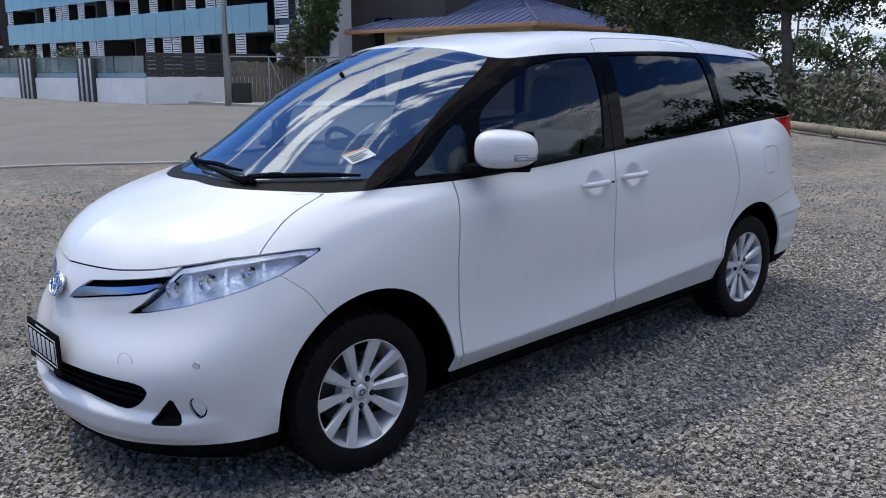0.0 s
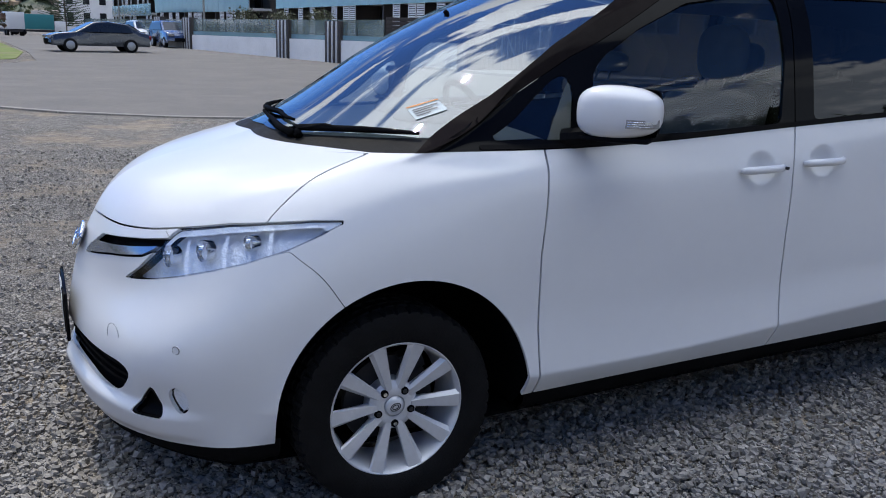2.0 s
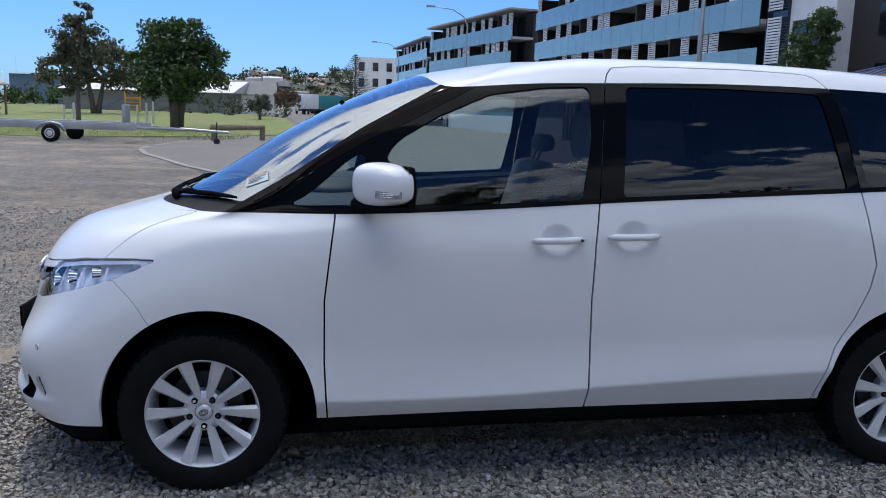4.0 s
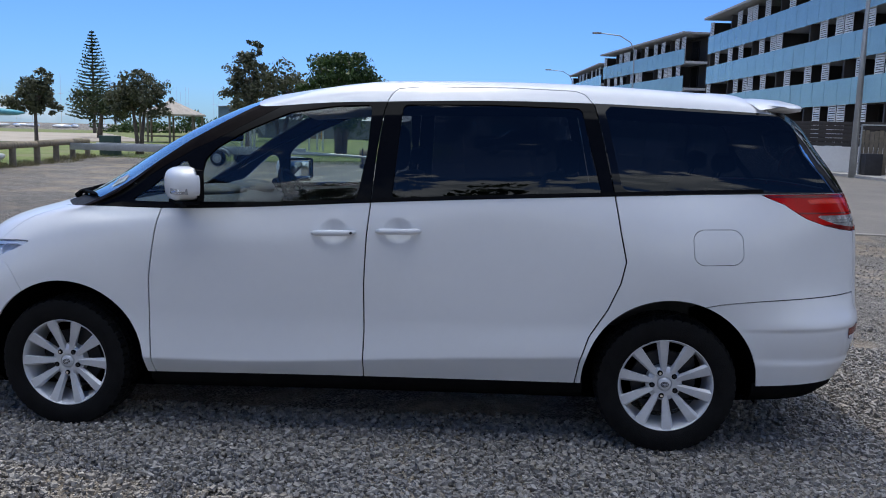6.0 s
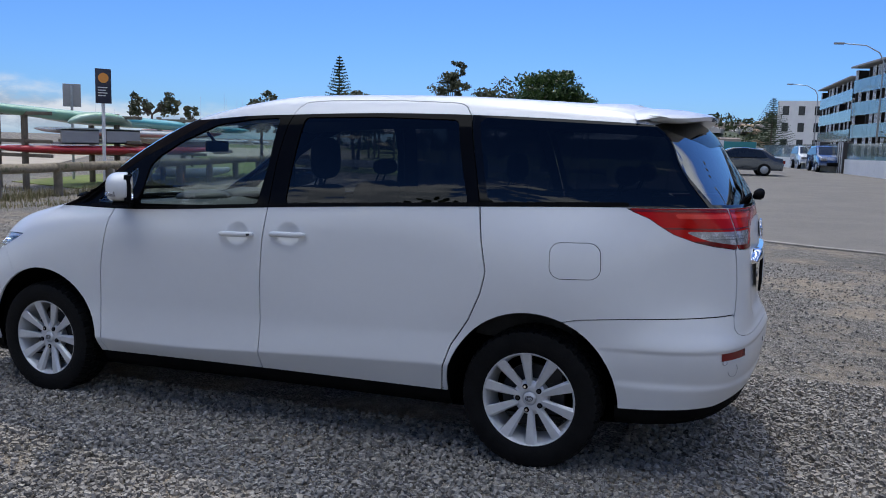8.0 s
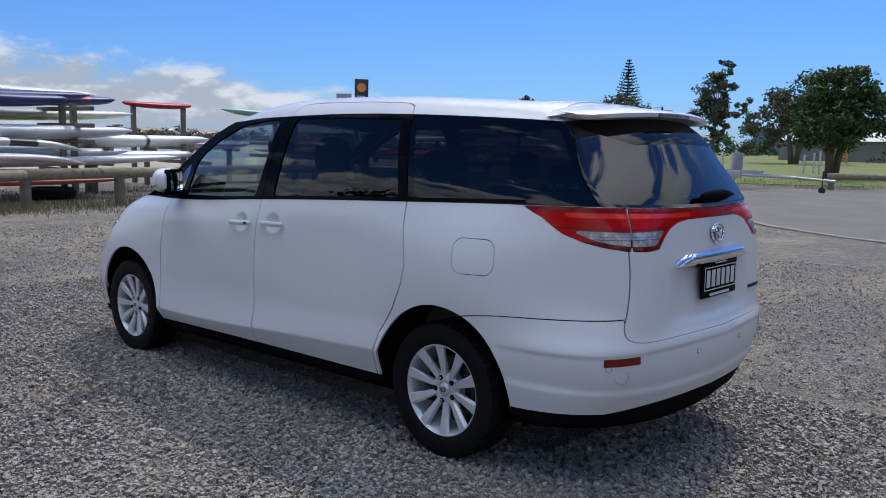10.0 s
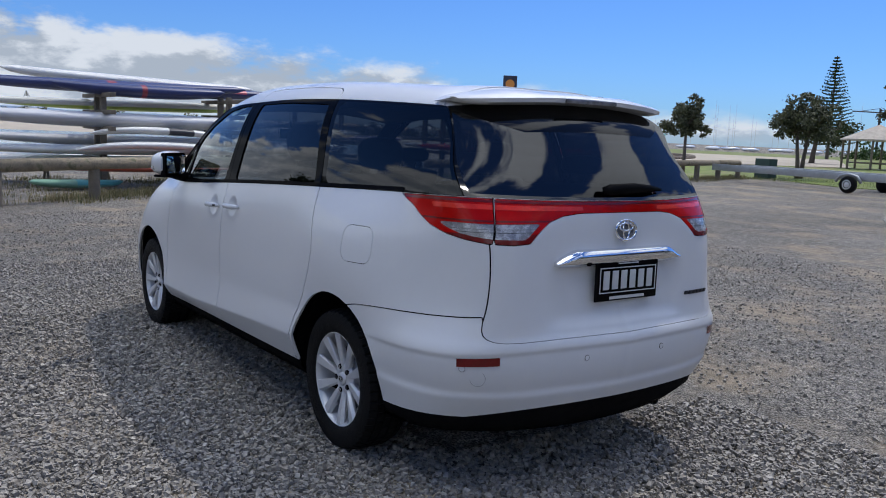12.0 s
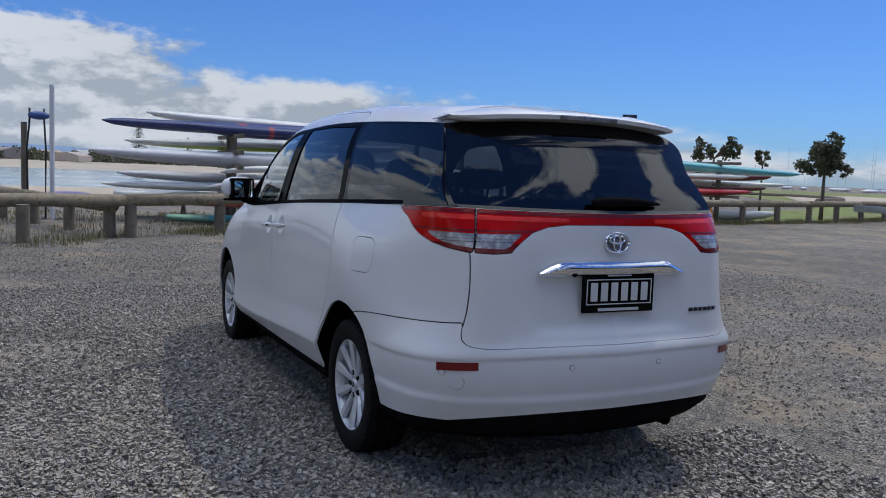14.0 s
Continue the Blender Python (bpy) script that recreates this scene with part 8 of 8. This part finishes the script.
tagged(part("covered_kayak", bm, hull_paint("cover_purple", (.25, .20, .38), (.08, .08, .12), .2), m=pose(-13.2, -1.8, foot(-13.2, -1.8) + .2)), "kayak under a purple and black cover", "kayak")

# ---- signs ----
sg = empty("notice_sign", (-12.7, 12.85, foot(-12.7, 12.85)), 55)
tagged(sg, "navy notice sign with an orange disc on a white post", "sign")
bm = bmesh.new()
rod(bm, (0, 0, 0), (0, 0, 2.5), .045, None, 10)
part("post", bm, M_LOUVRE, sg, "white post")
M_SIGN = surface("sign_navy", (.018, .022, .045), .4, grain=.05)
bm = bmesh.new()
box(bm, -.20, .20, -.07, -.045, 2.26, 3.16, .01)
plate = part("sign_panel", bm, M_SIGN, sg)
bm = bmesh.new()
rod(bm, (0, -.072, 2.92), (0, -.080, 2.92), .13, None, 24)
part("disc", bm, M_ORANGE, plate, "orange disc")
for k in range(4):
    bm = bmesh.new()
    box(bm, -.14, .10 - .05 * (k % 2), -.077, -.070, 2.66 - k * .07, 2.685 - k * .07)
    part("bar", bm, M_LOUVRE, plate)
sg = empty("grey_sign", (-16.5, 15.5, foot(-16.5, 15.5)), 40)
tagged(sg, "back of a grey sign on a post", "sign")
bm = bmesh.new()
rod(bm, (0, 0, 0), (0, 0, 2.9), .04, None, 8)
part("post", bm, M_GALV, sg)
bm = bmesh.new()
box(bm, -.26, .26, .04, .07, 2.25, 2.95, .01)
part("sign_panel", bm, M_GREYCLAD, sg)
bm = bmesh.new()
box(bm, -.35, .35, -.3, .3, 0, .85, .03)
tagged(part("litter_bin", bm, surface("bin_green", (.03, .06, .05), .6), m=pose(-15.4, 29.6, foot(-15.4, 29.6))), "dark green litter bin at the end of the fence", "bin")

# ---- far shore, marina and hills ----
g = np.random.default_rng(77)


def far_houses(name, spots, label, seed):
    """A far scatter of plain houses with pitched roofs, too small to pick apart."""
    gg = np.random.default_rng(seed)
    vs, fs = [], []
    for (x, y, z, s, a) in spots:
        w, d, h, r = s * gg.uniform(1.0, 1.9), s * gg.uniform(.8, 1.1), s * gg.uniform(.42, .7), s * gg.uniform(.2, .35)
        ca, sa = math.cos(a), math.sin(a)
        q = [(-w, -d, 0), (w, -d, 0), (w, d, 0), (-w, d, 0), (-w, -d, h), (w, -d, h), (w, d, h), (-w, d, h), (-w, 0, h + r), (w, 0, h + r)]
        o = len(vs)
        vs += [(x + px_ * ca - py_ * sa, y + px_ * sa + py_ * ca, z + pz) for px_, py_, pz in q]
        for f in ((0, 1, 5, 4), (1, 2, 6, 5), (2, 3, 7, 6), (3, 0, 4, 7), (4, 5, 9, 8), (6, 7, 8, 9), (5, 6, 9), (7, 4, 8)):
            fs.append(tuple(o + i for i in f))
    me = mesh_of(name, vs, fs, isle(name + "_paint", ((.55, .53, .50), (.30, .20, .14), (.62, .62, .60), (.24, .22, .21), (.45, .32, .20), (.50, .50, .52))), True)
    tagged(new(name, me), label, "houses", kind="stuff")


far_houses("shore_houses", [(-178 + g.normal(0, 10), y, .5, g.uniform(1.8, 2.7), g.uniform(0, 3)) for y in np.arange(-70, 150, 3.4)], "low houses along the far shore", 61)


def ridge(name, pts, mat, label, deep=120):
    vs, fs = [], []
    gg = np.random.default_rng(len(pts))
    n = 60
    P = np.array(pts, float)
    L = np.r_[0, np.cumsum(np.hypot(*np.diff(P[:, :2], axis=0).T))]
    for i in range(n + 1):
        s = L[-1] * i / n
        x, y, z = (np.interp(s, L, P[:, k]) for k in range(3))
        d = np.array((x, y)) / math.hypot(x, y)
        z *= 1 + .12 * math.sin(i * .9) + gg.normal(0, .04)
        for k, (o, w) in enumerate(((0, .0), (.25, .35), (.5, .72), (.75, .95), (1, 1.0))):
            vs.append((x + d[0] * deep * o, y + d[1] * deep * o, z * w + (0 if k else -2)))
    for i in range(n):
        for k in range(4):
            a = i * 5 + k
            fs.append((a, a + 5, a + 6, a + 1))
    tagged(new(name, mesh_of(name, vs, fs, mat)), label, "hills", kind="structure")
    return np.array(vs)


M_HILL = surface("hill_scrub", (.10, .125, .085), .95, grain=.35, size=.03, bump=.3, bsize=.3, wear=((.22, .20, .15), .5, .7, .02))
# The blue of distance haze is put into the hills' base colour.
M_FARHILL = surface("haze_tinted_hills", (.16, .24, .36), .95, grain=.06, size=.004)
hv = ridge("town_hill", ((-150, 560, 10), (-60, 590, 22), (0, 590, 26), (60, 600, 24), (140, 590, 18), (260, 560, 12)), M_HILL, "hillside suburb beyond the street")
sel = hv[[i for i in range(len(hv)) if i % 5 in (1, 2, 3)]]
far_houses("hill_houses", [(p[0] + g.normal(0, 6), p[1] + g.normal(0, 10), p[2] - 1, 4.5, g.uniform(0, 3)) for p in sel for _ in range(2)], "scattered houses on the hillside", 62)
tv, tf = leaves(g, np.repeat(sel, 3, 0) + g.normal(0, 1, (len(sel) * 3, 3)) * (9, 14, 0) + (0, 0, 3), np.full(len(sel) * 3, 4.5), 26, 1.3)
tagged(new("hill_trees", fast_mesh("hill_trees", tv, tf, M_LEAF)), "dark trees among the hillside houses", "trees", kind="stuff")
ridge("far_range", ((-1900, -1400, 18), (-2100, -500, 30), (-2150, 100, 24), (-2000, 700, 17), (-1700, 1300, 10)), M_FARHILL, "distant hills tinted blue for haze across the bay", 400)
for i in range(34):
    a = g.uniform(0, 1)
    x, y = -150 + 70 * a + g.normal(0, 8), 165 + 50 * a + g.normal(0, 12)
    bm = bmesh.new()
    hm = g.uniform(7, 12.5)
    rod(bm, (0, 0, 0), (0, 0, hm), .045, .02, 5)
    rod(bm, (-.6, 0, hm * .62), (.6, 0, hm * .62), .03, None, 4)
    ball(bm, (0, 0, .4), 2.2, .8, .45, 6)
    tagged(part("yacht", bm, M_CARWHITE, m=pose(x, y, foot(x, y), 0, 0, g.uniform(0, 180))), "white yacht with a bare mast in the marina", "yacht", "yachts in the marina")
bm = bmesh.new()
for i in range(60):
    s = i / 59
    x, y = -34 - 20 * s, 46 + 40 * s - 28 * s * s
    ball(bm, (x, y, foot(x, y) + .10), .34, .34, .2, 4)
tagged(part("rope_wall", bm, M_BARK), "dark rock edging beside the marina path", "rocks", kind="stuff")
patch("path", [(-30, 40), (-24, 52), (-48, 92), (-62, 84), (-50, 60)], .05, M_SAND, "pale gravel path to the marina", "path")
